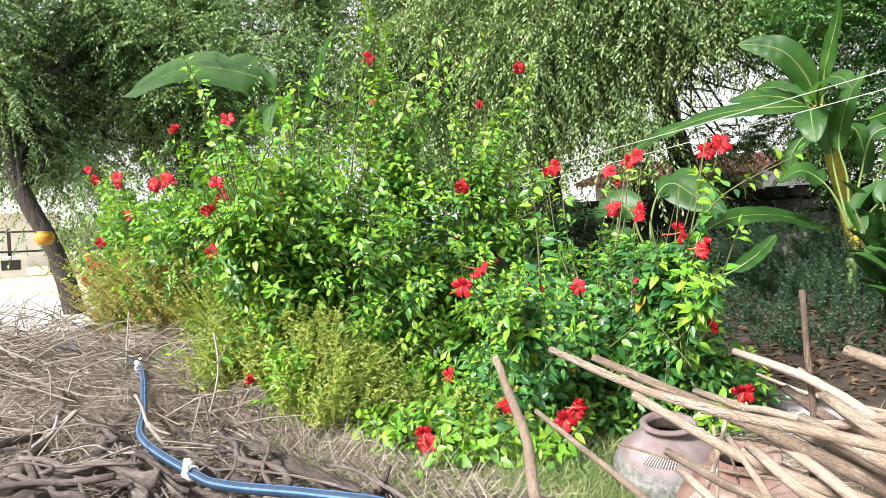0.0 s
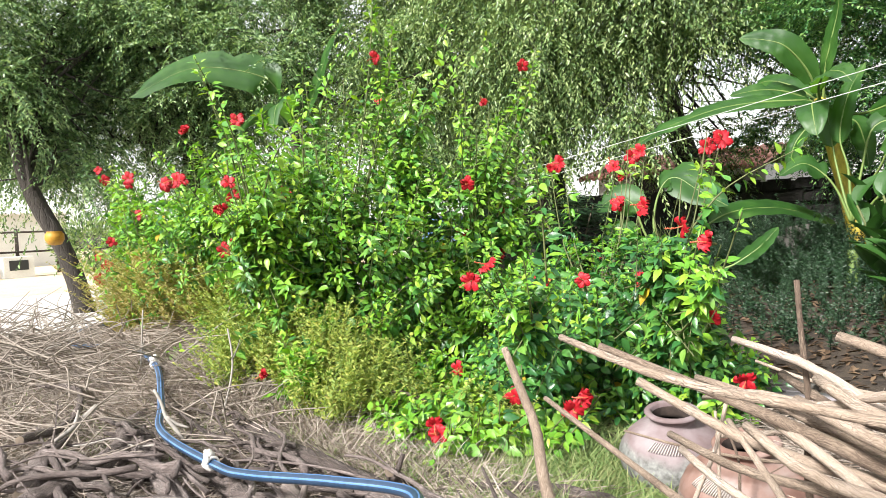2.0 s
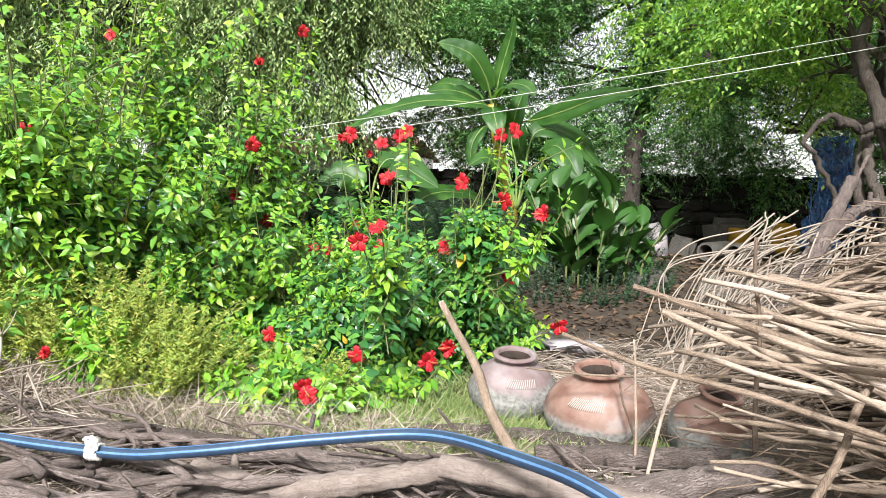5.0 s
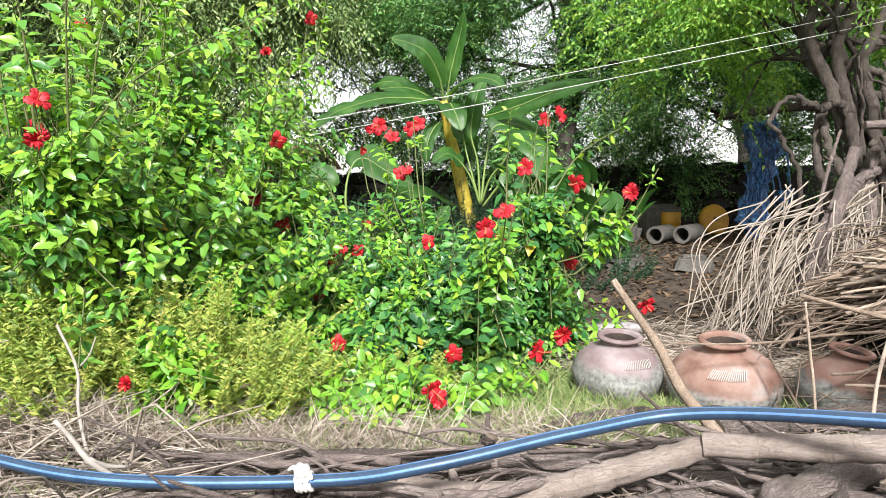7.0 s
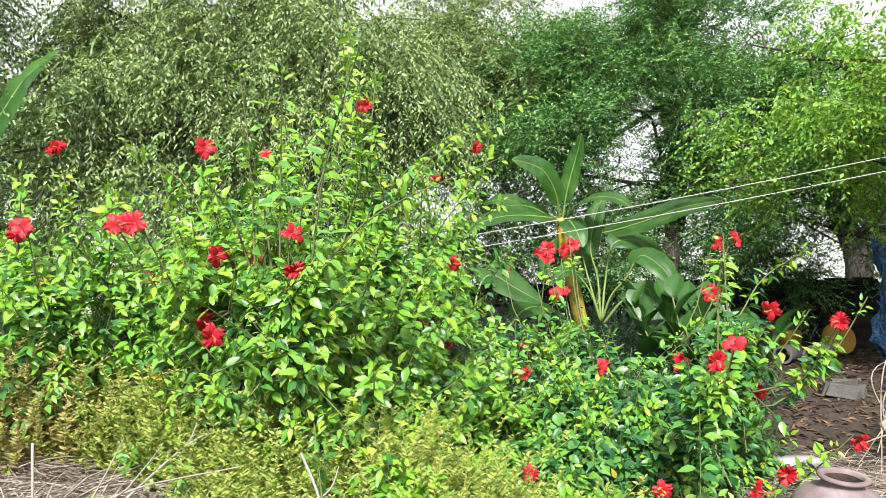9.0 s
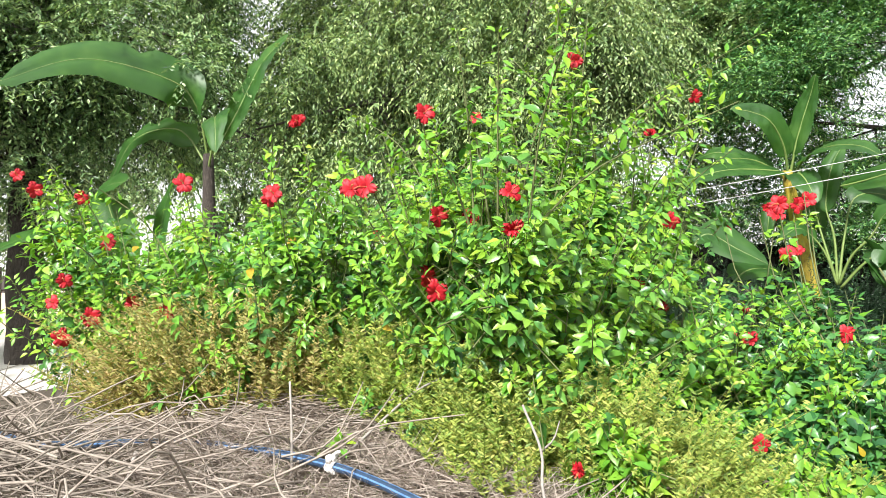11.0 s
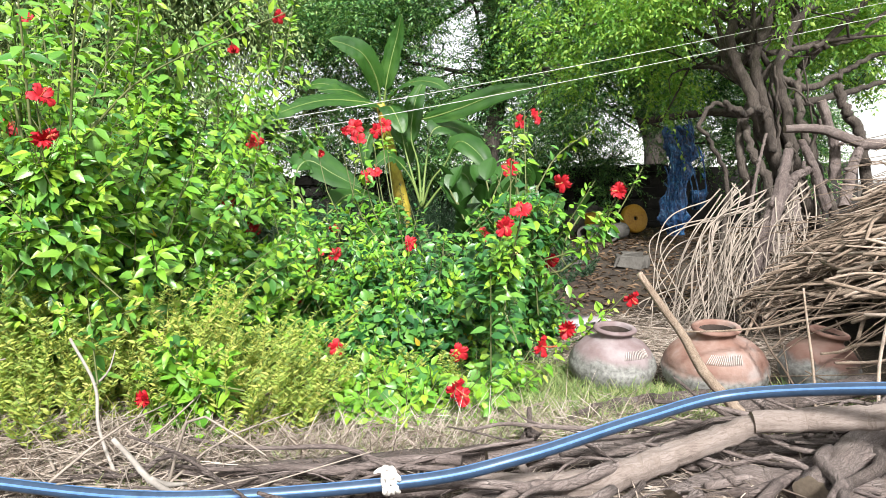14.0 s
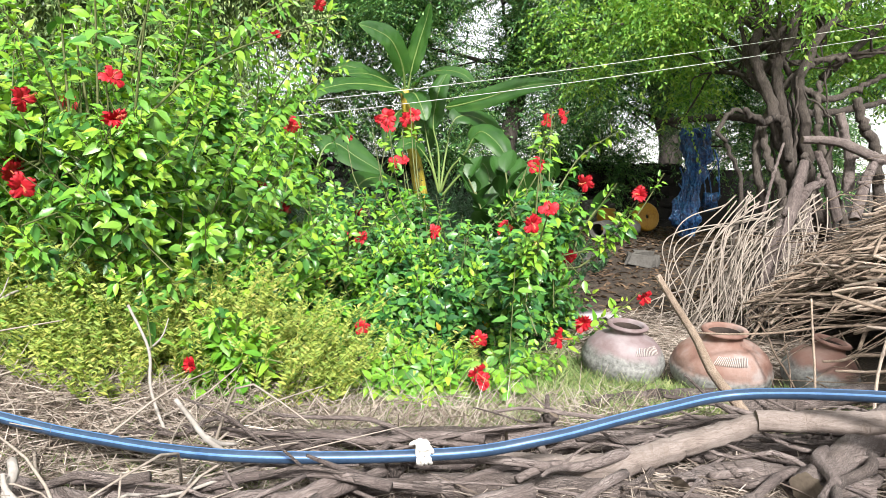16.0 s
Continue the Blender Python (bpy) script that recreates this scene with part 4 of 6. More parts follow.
hibiscus("tall leggy hibiscus shrub with many open red flowers", (-1.8, 4.1, 0.02),
         [(-1.95, 3.75, 0.8, 0.85, 0.8, 0.75), (-2.05, 3.4, 1.2, 0.5, 0.55, 0.5), (-1.5, 4.6, 1.05, 0.6, 0.6, 0.65), (-1.15, 4.45, 0.52, 0.8, 0.65, 0.45), (-1.65, 4.1, 1.6, 0.22, 0.25, 0.35), (-2.35, 3.7, 1.5, 0.3, 0.3, 0.3), (-1.75, 2.95, 1.2, 0.28, 0.3, 0.3)], 860,
         [(-1.08, 4.8, 2.3), (-1.33, 4.69, 2.02), (-1.43, 4.45, 1.08), (-1.68, 2.7, 1.32), (-1.7, 2.74, 1.45), (-2.16, 2.98, 1.41), (-2.12, 2.9, 1.06), (-2.24, 3.03, 1.14), (-2.46, 4.06, 0.69), (-1.29, 4.74, 0.89), (-2.35, 2.73, 1.53), (-2.5, 2.8, 1.53), (-1.94, 5.5, 1.53), (-1.83, 4.95, 1.23), (-2.14, 3.39, 1.43), (-2.4, 3.37, 1.12), (-0.95, 4.68, 0.67), (-1.04, 4.59, 0.45), (-1.47, 4.98, 1.24), (-2.28, 3.12, 1.94), (-1.65, 3.92, 2.37), (-2.57, 4.64, 2.25), (-0.86, 4.61, 0.69), (-0.73, 4.61, 0.69), (-1.40, 2.80, 0.33), (-1.2, 4.3, 1.45)],
         [(-1.75, 3.95, 2.95), (-1.6, 4.0, 2.65), (-1.72, 4.05, 2.4), (-1.4, 4.5, 2.2), (-0.95, 4.8, 2.42), (-2.3, 3.3, 2.05), (-2.0, 3.5, 2.2), (-2.1, 3.9, 2.3), (-1.95, 3.1, 1.75), (-1.15, 4.6, 2.0), (-1.2, 4.4, 1.8), (-2.6, 3.3, 1.9), (-1.75, 3.1, 1.7), (-2.2, 3.1, 1.7), (-2.45, 3.0, 1.75), (-1.9, 2.9, 1.55)], 32, youngness=0.9, spires=34)
hibiscus("spreading hibiscus shrub with red flowers and arching shoots", (-0.1, 4.5, 0.03),
         [(-0.25, 4.45, 0.46, 0.75, 0.55, 0.4), (0.2, 4.35, 0.4, 0.45, 0.35, 0.34), (-0.8, 4.95, 0.75, 0.22, 0.22, 0.3), (0.42, 4.1, 0.95, 0.2, 0.2, 0.26), (0.1, 3.4, 0.8, 0.2, 0.18, 0.15), (-0.35, 3.95, 0.3, 0.5, 0.3, 0.26), (0.5, 4.5, 0.3, 0.28, 0.25, 0.22)], 480,
         [(0.87, 3.72, 1.04), (0.59, 4.25, 0.65), (-0.46, 5.24, 1.57), (-0.57, 5.2, 1.48), (-0.36, 5.25, 1.6), (0.15, 3.07, 0.96), (0.05, 3.05, 0.93), (-0.45, 5.08, 1.22), (-0.29, 4.36, 0.78), (-0.81, 5.27, 0.83), (0.45, 4.48, 1.52), (0.55, 4.45, 1.54), (-0.69, 4.58, 1.49), (-0.58, 4.58, 1.53), (-0.91, 5.83, 1.48), (0.17, 4.31, 0.79), (-0.51, 5.15, 1.24), (0.63, 3.95, 1.13), (0.35, 4.08, 1.2), (0.93, 3.82, 0.47)],
         [(0.98, 3.68, 1.18), (0.75, 3.8, 1.12), (0.85, 3.75, 1.02), (0.5, 4.4, 1.6), (0.4, 4.3, 1.35), (-0.4, 5.1, 1.65), (0.7, 4.1, 0.75), (0.2, 3.2, 1.0)], 33, youngness=0.45, spires=3, mature=HIB_DEEP)
hibiscus("low bright green hibiscus shoots in front of the hedge", (-0.3, 3.3, 0.01),
         [(-0.35, 3.25, 0.16, 0.5, 0.35, 0.15), (0.1, 3.55, 0.14, 0.2, 0.2, 0.1), (-0.75, 3.6, 0.2, 0.4, 0.3, 0.2), (-1.29, 2.9, 0.42, 0.2, 0.14, 0.14), (-0.35, 3.05, 0.18, 0.4, 0.18, 0.13)], 125,
         [(-0.21, 3.0, 0.25), (-0.19, 3.0, 0.18), (-0.1, 3.49, 0.28), (0.28, 3.42, 0.3), (-0.73, 3.7, 0.3), (0.45, 3.4, 0.38)], [], 34, leaf=0.075, stems=4, youngness=2.0, spires=0)


# ---------- bananas ----------
def banana_material():
    m, n, l, b = tree_of("banana_leaf")
    co = n.new("ShaderNodeTexCoord")
    wave = n.new("ShaderNodeTexWave")
    wave.wave_type = "BANDS"
    wave.bands_direction = "X"
    wave.inputs["Scale"].default_value = 14
    wave.inputs["Distortion"].default_value = 1.2
    l.new(co.outputs["UV"], wave.inputs["Vector"])
    no = n.new("ShaderNodeTexNoise")
    no.inputs["Scale"].default_value = 4
    l.new(co.outputs["Object"], no.inputs["Vector"])
    r = ramp(n, [(0.25, (0.014, 0.055, 0.011)), (0.55, (0.03, 0.095, 0.016)), (0.8, (0.062, 0.145, 0.027))])
    mx = n.new("ShaderNodeMath")
    mx.operation = "MULTIPLY_ADD"
    mx.inputs[1].default_value = 0.12
    l.new(wave.outputs["Fac"], mx.inputs[0])
    l.new(no.outputs["Fac"], mx.inputs[2])
    l.new(mx.outputs[0], r.inputs["Fac"])
    l.new(r.outputs["Color"], b.inputs["Base Color"])
    b.inputs["Roughness"].default_value = 0.48
    bp = n.new("ShaderNodeBump")
    bp.inputs["Strength"].default_value, bp.inputs["Distance"].default_value = 0.3, 0.006
    l.new(wave.outputs["Fac"], bp.inputs["Height"])
    l.new(bp.outputs["Normal"], b.inputs["Normal"])
    tr = n.new("ShaderNodeBsdfTranslucent")
    tr.inputs["Color"].default_value = (0.15, 0.36, 0.03, 1)
    ms = n.new("ShaderNodeMixShader")
    ms.inputs["Fac"].default_value = 0.3
    l.new(b.outputs[0], ms.inputs[1])
    l.new(tr.outputs[0], ms.inputs[2])
    l.new(ms.outputs[0], n["Material Output"].inputs["Surface"])
    return m


BANANA = banana_material()
RIB = rough_stuff("banana_rib", [(0.3, (0.0992, 0.167, 0.0372)), (0.7, (0.186, 0.248, 0.0744))], 5, 40, 0.5, 0.1)
PSEUDO = rough_stuff("banana_stem", [(0.3, (0.0315, 0.0197, 0.0108)), (0.42, (0.27, 0.197, 0.027)), (0.6, (0.467, 0.377, 0.0449)), (0.75, (0.27, 0.297, 0.0719))], 5, 30, 0.55, 0.3, 0.01, (1, 1, 0.5))


def banana_leaf(parent, pts, width, roll, rng, torn=0.15, stalk=0.16):
    """One leaf along pts (relative to the plant): a stalk and midrib with two blades, pleated, split here and there."""
    n = 26
    line = smooth_line(pts, n)
    t = unit(np.gradient(line, axis=0))
    side = unit(np.cross(t, (0, -0.75, 0.66)))
    up = np.cross(side, t)
    c, s = math.cos(radians(roll)), math.sin(radians(roll))
    side, up = side * c + up * s, up * c - side * s
    leafpart = part("leaf", quick_rib(line, 0.011), RIB, parent)
    u = np.linspace(0, 1, n)
    prof = np.where(u < stalk, 0, np.sin(np.pi * np.clip((u - stalk) / (1 - stalk), 0, 1) ** 0.72) ** 0.55) * width / 2
    # one sheet across both sides; a tear lets the rim sag and draw back
    v = []
    for i in range(n):
        tear = [rng.random() < torn, rng.random() < torn]
        for k in range(-4, 5):
            q = abs(k) / 4
            sag = 0.10 * width * q * q - 0.11 * width * q + (rng.normal(0, 0.004) if k else 0)
            p = line[i] + side[i] * prof[i] * k / 4 * (1 + rng.normal(0, 0.012)) - up[i] * sag * 2.0 * (prof[i] / (width / 2))
            if tear[k > 0] and abs(k) > 1 and prof[i] > 0.05:
                p = p - side[i] * prof[i] * np.sign(k) * 0.22 * (q - 0.25) - np.array((0, 0, 0.05)) * (q - 0.25)
            v.append(p)
    first = max(0, int(np.argmax(prof > 1e-4)) - 1)
    rows = n - first
    g = Geo()
    g.add(v[first * 9 :], [(i * 9 + k, i * 9 + k + 1, i * 9 + k + 10, i * 9 + k + 9) for i in range(rows - 1) for k in range(8)])
    part("blade", g, BANANA, leafpart, "broad green blade")


def quick_rib(line, r):
    g = Geo()
    g.add(*tube(line, [r * 1.5, r, r * 0.5, r * 0.2], 6))
    return g


def banana(label, base, stem, radii, leaves, seed, torn=0.12, mat=None, slim=1.0, bare=0.16):
    rng = np.random.default_rng(seed)
    t = thing("banana_plant", base, label, "banana plant", "bananas")
    g = Geo()
    g.add(*tube(smooth_line(stem, 18), radii, 14, rng, 0.03))
    part("pseudostem", g, mat or PSEUDO, t)
    for pts, w, roll, *stalk in leaves:
        banana_leaf(t, pts, w * slim, roll, rng, torn, *(stalk or [bare]))
    return t


banana("tall banana plant with yellow and black stem and arching leaves", (0.1, 8.9, 0.3),
       [(-0.07, 0.05, 0.17), (-0.14, 0.05, 0.62), (-0.24, 0.00, 1.13), (-0.34, -0.10, 1.63), (-0.39, -0.20, 1.97)], [0.1, 0.09, 0.075, 0.055],
       [([(-0.38, -0.20, 1.87), (-0.50, -0.40, 1.94), (-1.03, -0.90, 1.92), (-1.48, -1.40, 1.73), (-1.72, -1.80, 1.50)], 0.4, -8),
        ([(-0.38, -0.20, 1.90), (-0.43, -0.40, 2.22), (-0.57, -0.60, 2.48), (-0.76, -0.70, 2.58), (-0.97, -0.80, 2.62)], 0.36, 25),
        ([(-0.36, -0.20, 1.90), (-0.30, -0.30, 2.24), (-0.22, -0.35, 2.54), (-0.15, -0.40, 2.77), (-0.10, -0.50, 2.98)], 0.38, 30),
        ([(-0.35, -0.30, 1.85), (-0.24, -0.70, 2.02), (-0.04, -1.10, 2.07), (0.16, -1.40, 2.01), (0.30, -1.60, 1.88)], 0.3, 0),
        ([(-0.34, -0.20, 1.83), (0.05, -0.40, 1.73), (0.51, -0.70, 1.81), (0.94, -0.95, 1.94), (1.37, -1.18, 1.99)], 0.3, -40, 0.3),
        ([(-0.39, -0.10, 1.88), (-0.64, -0.30, 2.05), (-0.87, -0.50, 2.10), (-1.13, -0.70, 2.06)], 0.28, 10),
        ([(-0.39, 0.00, 1.89), (-0.78, 0.30, 2.18), (-1.12, 0.40, 2.33), (-1.42, 0.50, 2.29)], 0.3, 0),
        ([(-0.36, -0.30, 1.85), (-0.30, -0.70, 1.86), (-0.23, -0.90, 1.71), (-0.17, -1.00, 1.51)], 0.36, 0),
        ([(-0.36, -0.10, 1.70), (-0.13, 0.00, 1.71), (-0.06, 0.10, 1.49), (-0.02, 0.10, 1.21)], 0.3, 20),
        ([(-0.39, -0.10, 1.74), (-0.50, -0.30, 1.64), (-0.59, -0.40, 1.45), (-0.62, -0.40, 1.18)], 0.26, -10)], 41, torn=0.05, slim=0.82)
banana("young banana plant with pale leaf stalks and spreading leaves", (0.14, 8.20, 0.28),
       [(0, 0, -0.1), (0, 0, 0.15), (0, 0, 0.42)], [0.075, 0.06, 0.05],
       [([(0.00, 0.00, 0.68), (0.11, -0.10, 0.98), (0.27, -0.20, 1.17), (0.42, -0.30, 1.42), (0.60, -0.50, 1.29), (0.74, -0.60, 1.05)], 0.36, 4, 0.5),
        ([(0.00, 0.00, 0.68), (0.07, 0.05, 1.19), (0.19, 0.10, 1.61), (0.58, 0.30, 1.59), (0.96, 0.40, 1.21)], 0.34, -4, 0.45),
        ([(-0.01, 0.00, 0.68), (-0.03, 0.00, 1.19), (-0.10, 0.00, 1.53), (-0.03, 0.05, 1.94), (0.10, 0.10, 2.21)], 0.26, 16, 0.45),
        ([(-0.01, 0.00, 0.68), (-0.11, -0.05, 0.99), (-0.23, -0.10, 1.18), (-0.38, -0.20, 1.28), (-0.56, -0.30, 1.17)], 0.28, -10, 0.45),
        ([(-0.01, 0.00, 0.68), (-0.15, 0.05, 1.26), (-0.21, 0.10, 1.60), (-0.27, 0.15, 1.91)], 0.26, 24, 0.5),
        ([(0.02, 0.00, 0.65), (0.24, -0.10, 0.92), (0.47, -0.20, 1.06), (0.57, -0.25, 0.85), (0.52, -0.30, 0.53)], 0.34, 0, 0.45),
        ([(0.02, 0.00, 0.65), (0.23, 0.10, 0.89), (0.37, 0.10, 0.95), (0.40, 0.10, 0.68)], 0.26, 10, 0.4)], 42,
       mat=RIB, torn=0.05)
banana("low banana sucker with wide pale green leaves behind the hedge", (-1.0, 6.9, 0.22),
       [(0, 0, -0.1), (0.0, 0, 0.2), (0, 0, 0.45)], [0.06, 0.05, 0.04],
       [([(-0.21, 0.05, 0.46), (-0.26, 0.05, 0.85), (-0.20, 0.10, 1.16), (-0.07, 0.15, 1.26), (0.16, 0.15, 1.12), (0.44, 0.15, 0.96)], 0.44, 10, 0.42),
        ([(-0.13, 0.05, 0.45), (0.09, 0.30, 0.73), (0.26, 0.70, 0.90), (0.51, 1.30, 0.90), (0.84, 1.90, 0.72)], 0.4, 0, 0.35),
        ([(0.09, 0.05, 0.34), (0.38, 0.20, 0.38), (0.55, 0.30, 0.49), (0.68, 0.35, 0.61), (0.78, 0.42, 0.75)], 0.3, 20, 0.35),
        ([(-0.21, 0.05, 0.46), (-0.34, 0.00, 0.74), (-0.43, -0.05, 1.02), (-0.61, -0.10, 1.08), (-0.79, -0.15, 0.96)], 0.36, 6, 0.4),
        ([(-0.21, 0.05, 0.40), (-0.27, -0.10, 0.63), (-0.17, -0.30, 0.66), (0.02, -0.50, 0.56)], 0.26, 0, 0.3),
        ([(-0.24, 0.05, 0.40), (-0.39, 0.00, 0.63), (-0.54, -0.10, 0.74), (-0.71, -0.20, 0.64)], 0.3, 10, 0.4)], 43, mat=RIB, torn=0.04)
banana("banana plant with a brown-sheathed stem and one great arching leaf", (-6.5, 6.15, 0.05),
       [(0, 0, -0.1), (0, 0, 0.8), (-0.03, 0, 1.7), (-0.05, 0, 2.5)], [0.12, 0.1, 0.08, 0.06],
       [([(-0.05, 0, 2.45), (0.00, -0.25, 3.03), (-0.15, -0.55, 3.28), (-0.59, -1.25, 3.36), (-0.81, -2.05, 2.92)], 0.56, 40),
        ([(-0.05, 0, 2.35), (-0.4, -0.1, 2.8), (-0.9, -0.3, 2.7), (-1.2, -0.4, 2.2)], 0.47, 0),
        ([(-0.05, 0, 2.35), (0.2, 0.2, 3.0), (0.5, 0.3, 3.6), (0.9, 0.3, 3.9)], 0.47, 0),
        ([(-0.05, 0, 2.3), (0.35, -0.3, 2.75), (0.7, -0.7, 2.7), (0.9, -0.9, 2.3)], 0.35, 0)], 44, torn=0.3, mat=OLDBARK)
banana("young banana plant with broad low leaves behind the shrubs", (-6.3, 5.0, 0.02),
       [(0, 0, -0.1), (0.0, 0, 0.3), (0, 0, 0.8)], [0.07, 0.06, 0.05],
       [([(0, 0, 0.7), (-0.2, -0.1, 1.4), (-0.3, -0.2, 1.95), (0.2, -0.4, 2.0)], 0.47, 0),
        ([(0, 0, 0.7), (-0.3, -0.2, 1.2), (-0.5, -0.7, 1.5), (-0.6, -1.2, 1.3)], 0.47, 0),
        ([(0, 0, 0.7), (0.1, -0.3, 1.2), (0.4, -0.8, 1.3), (0.6, -1.2, 0.9)], 0.47, 0),
        ([(0, 0, 0.7), (0.05, 0.1, 1.3), (0.1, 0.2, 1.9), (0.3, 0.2, 2.2)], 0.40, 20)], 45, mat=RIB)


# ---------- canna clump, dark shrub ----------
def canna():
    rng = np.random.default_rng(51)
    base = np.array((1.05, 7.15, 0.24))
    t = thing("canna_clump", base, "clump of upright canna with broad dark green leaves", "plant")
    g = Geo()
    P, A, N, L, W = [], [], [], [], []
    for k in range(22):
        x, y = rng.normal(0, 0.26), rng.normal(0, 0.18)
        h = rng.uniform(0.55, 1.0)
        top = np.array((x * 1.5, y * 1.4, h))
        g = Geo()
        g.add(*tube(smooth_line([(x, y, -0.05), (x * 1.1, y * 1.1, h * 0.5), top], 7), [0.014, 0.009], 6))
        part("stem", g, GREENSTEM, t)
        for j in range(5):
            a = rng.uniform(0, 6.28)
            q = 0.18 + 0.82 * j / 4
            P.append((x + (top[0] - x) * q, y + (top[1] - y) * q, h * q))
            A.append((math.cos(a) * 0.7, math.sin(a) * 0.7, 1.3 if j > 2 else 0.8))
            N.append((-math.cos(a), -math.sin(a) - 0.3, 0.7))
            L.append(rng.uniform(0.26, 0.42))
            W.append(rng.uniform(0.15, 0.22))
    sh = leaf_shapes()
    for p, a, n, l, w in zip(P, A, N, L, W):
        put_leaf(sh, t, p, a, n, l, w, CANNA)


def leaf_shapes():
    """A smooth, slightly cupped leaf, 1 long and 1 wide."""
    g = Geo()
    n = 9
    v = []
    for i in range(n):
        s = i / (n - 1)
        w = 0.5 * math.sin(math.pi * s**0.8) ** 0.8 if 0 < s < 1 else 0
        for j in range(5):
            u = j / 2 - 1
            v.append((s, w * u, 0.16 * abs(u) * w * 2 - 0.22 * s * s))
    g.add(v, [(i * 5 + j, i * 5 + j + 1, i * 5 + j + 6, i * 5 + j + 5) for i in range(n - 1) for j in range(4)])
    return g.mesh("leaf")


def put_leaf(me, parent, p, a, n, l, w, mat):
    A = Vector(a).normalized()
    N = Vector(n)
    N = (N - A * N.dot(A)).normalized()
    S = N.cross(A)
    ob = part("leaf", me, mat, parent)
    m = Matrix((A * l, S * w, N * l)).transposed().to_4x4()
    ob.matrix_basis = Matrix.Translation(p) @ m


canna()


def dark_shrub():
    rng = np.random.default_rng(52)
    base = np.array((-1.75, 6.2, 0.15))
    t = thing("oleander_shrub", base, "dark shrub of narrow grey-green leaves", "shrub")
    n = 1500
    d = unit(rng.normal(size=(n // 12, 3)))
    tips = d * (0.55, 0.5, 0.5) * rng.uniform(0.5, 1, (len(d), 1)) + (0, 0, 0.8)
    P, A, N = [], [], []
    for p, q in zip(tips, d):
        for k in range(16):
            a = rng.uniform(0, 6.28)
            P.append(p - q * rng.uniform(0, 0.12))
            A.append(np.array((math.cos(a), math.sin(a), 0.15)) + q * 0.5 + (0, 0, -0.25))
            N.append((0, -0.2, 1))
    k = len(P)
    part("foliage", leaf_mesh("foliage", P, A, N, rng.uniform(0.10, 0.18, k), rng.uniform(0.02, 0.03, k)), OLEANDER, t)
    for p in tips[::6]:
        g = Geo()
        g.add(*tube(smooth_line([(0, 0, -0.05), p * 0.5 + (0, 0, 0.1), p], 6), [0.015, 0.005], 5))
        part("stem", g, SHRUBWOOD, t)


dark_shrub()


# ---------- weeds, grass, straw, litter ----------
def weeds(label, centre, size, height, stems, mat, seed):
    """A patch of upright feathery weeds, leaves small along every stem."""
    rng = np.random.default_rng(seed)
    P, A, N, L = [], [], [], []
    g = Geo()
    for k in range(stems):
        a, r = rng.uniform(0, 6.28), math.sqrt(rng.random())
        x, y = centre[0] + math.cos(a) * r * size[0], centre[1] + math.sin(a) * r * size[1]
        if -1.62 < x < -1.05 and y < 3.0 and rng.random() < 0.8 or -1.6 < x < -1.15 and y < 2.85:
            continue
        h = height * rng.uniform(0.4, 1.15) * (1 - 0.5 * r * r) * (1 + 0.55 * noise.noise((x * 2.3, y * 2.3, seed)))
        lean = np.array((math.cos(a) * r * 0.4 + rng.normal(0, 0.36), math.sin(a) * r * 0.4 - 0.1 + rng.normal(0, 0.28), 1.0))
        b = np.array((x, y, rise(x, y)))
        tip = b + lean * h
        mid = b + lean * h * 0.5 * (0.7, 0.7, 1.05)
        line = smooth_line([b, mid, tip], 5)
        g.add(*tube(line, [0.003, 0.0012], 3, caps=False))
        for j in range(int(24 + h * 100)):
            s = rng.uniform(0.12, 1.0)
            p = line[0] * (1 - s) ** 2 + 2 * mid * s * (1 - s) + tip * s * s
            an = rng.uniform(0, 6.28)
            P.append(p)
            A.append((math.cos(an), math.sin(an), 0.7))
            N.append((rng.normal(0, 0.4), rng.normal(-0.7, 0.4), 0.8))
            L.append(rng.uniform(0.016, 0.04) * (1.25 - 0.4 * s))
    L = np.array(L)
    ob = tagged(part("weeds", leaf_mesh("weeds", P, A, N, L, L * 0.34, False), mat), label, "weeds", kind="stuff")
    tagged(part("stalk", g, mat, ob), kind="stuff")


weeds("patch of feathery yellow-green weeds in front of the hedge", (-1.5, 3.05), (0.72, 0.42), 0.66, 900, WEED, 61)
weeds("drying yellowish weeds beside the straw", (-2.5, 3.3), (0.6, 0.3), 0.58, 600, WEED, 62)
weeds("tall brown-tipped weeds at the end of the hedge", (-3.65, 3.1), (0.9, 0.32), 0.72, 1000, WEED_DRY, 63)
weeds("thin green weeds below the hedge", (-0.7, 3.5), (0.6, 0.35), 0.36, 150, WEED, 64)
# these three take the near-black leaf colour in place of the trees' shade
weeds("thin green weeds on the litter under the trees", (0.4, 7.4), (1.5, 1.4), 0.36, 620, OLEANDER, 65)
weeds("feathery seedlings in front of the stone wall, coloured dark for tree shade", (0.0, 9.3), (1.7, 1.5), 0.75, 1200, OLEANDER, 66)
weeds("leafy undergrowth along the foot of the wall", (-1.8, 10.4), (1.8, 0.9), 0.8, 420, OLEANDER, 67)


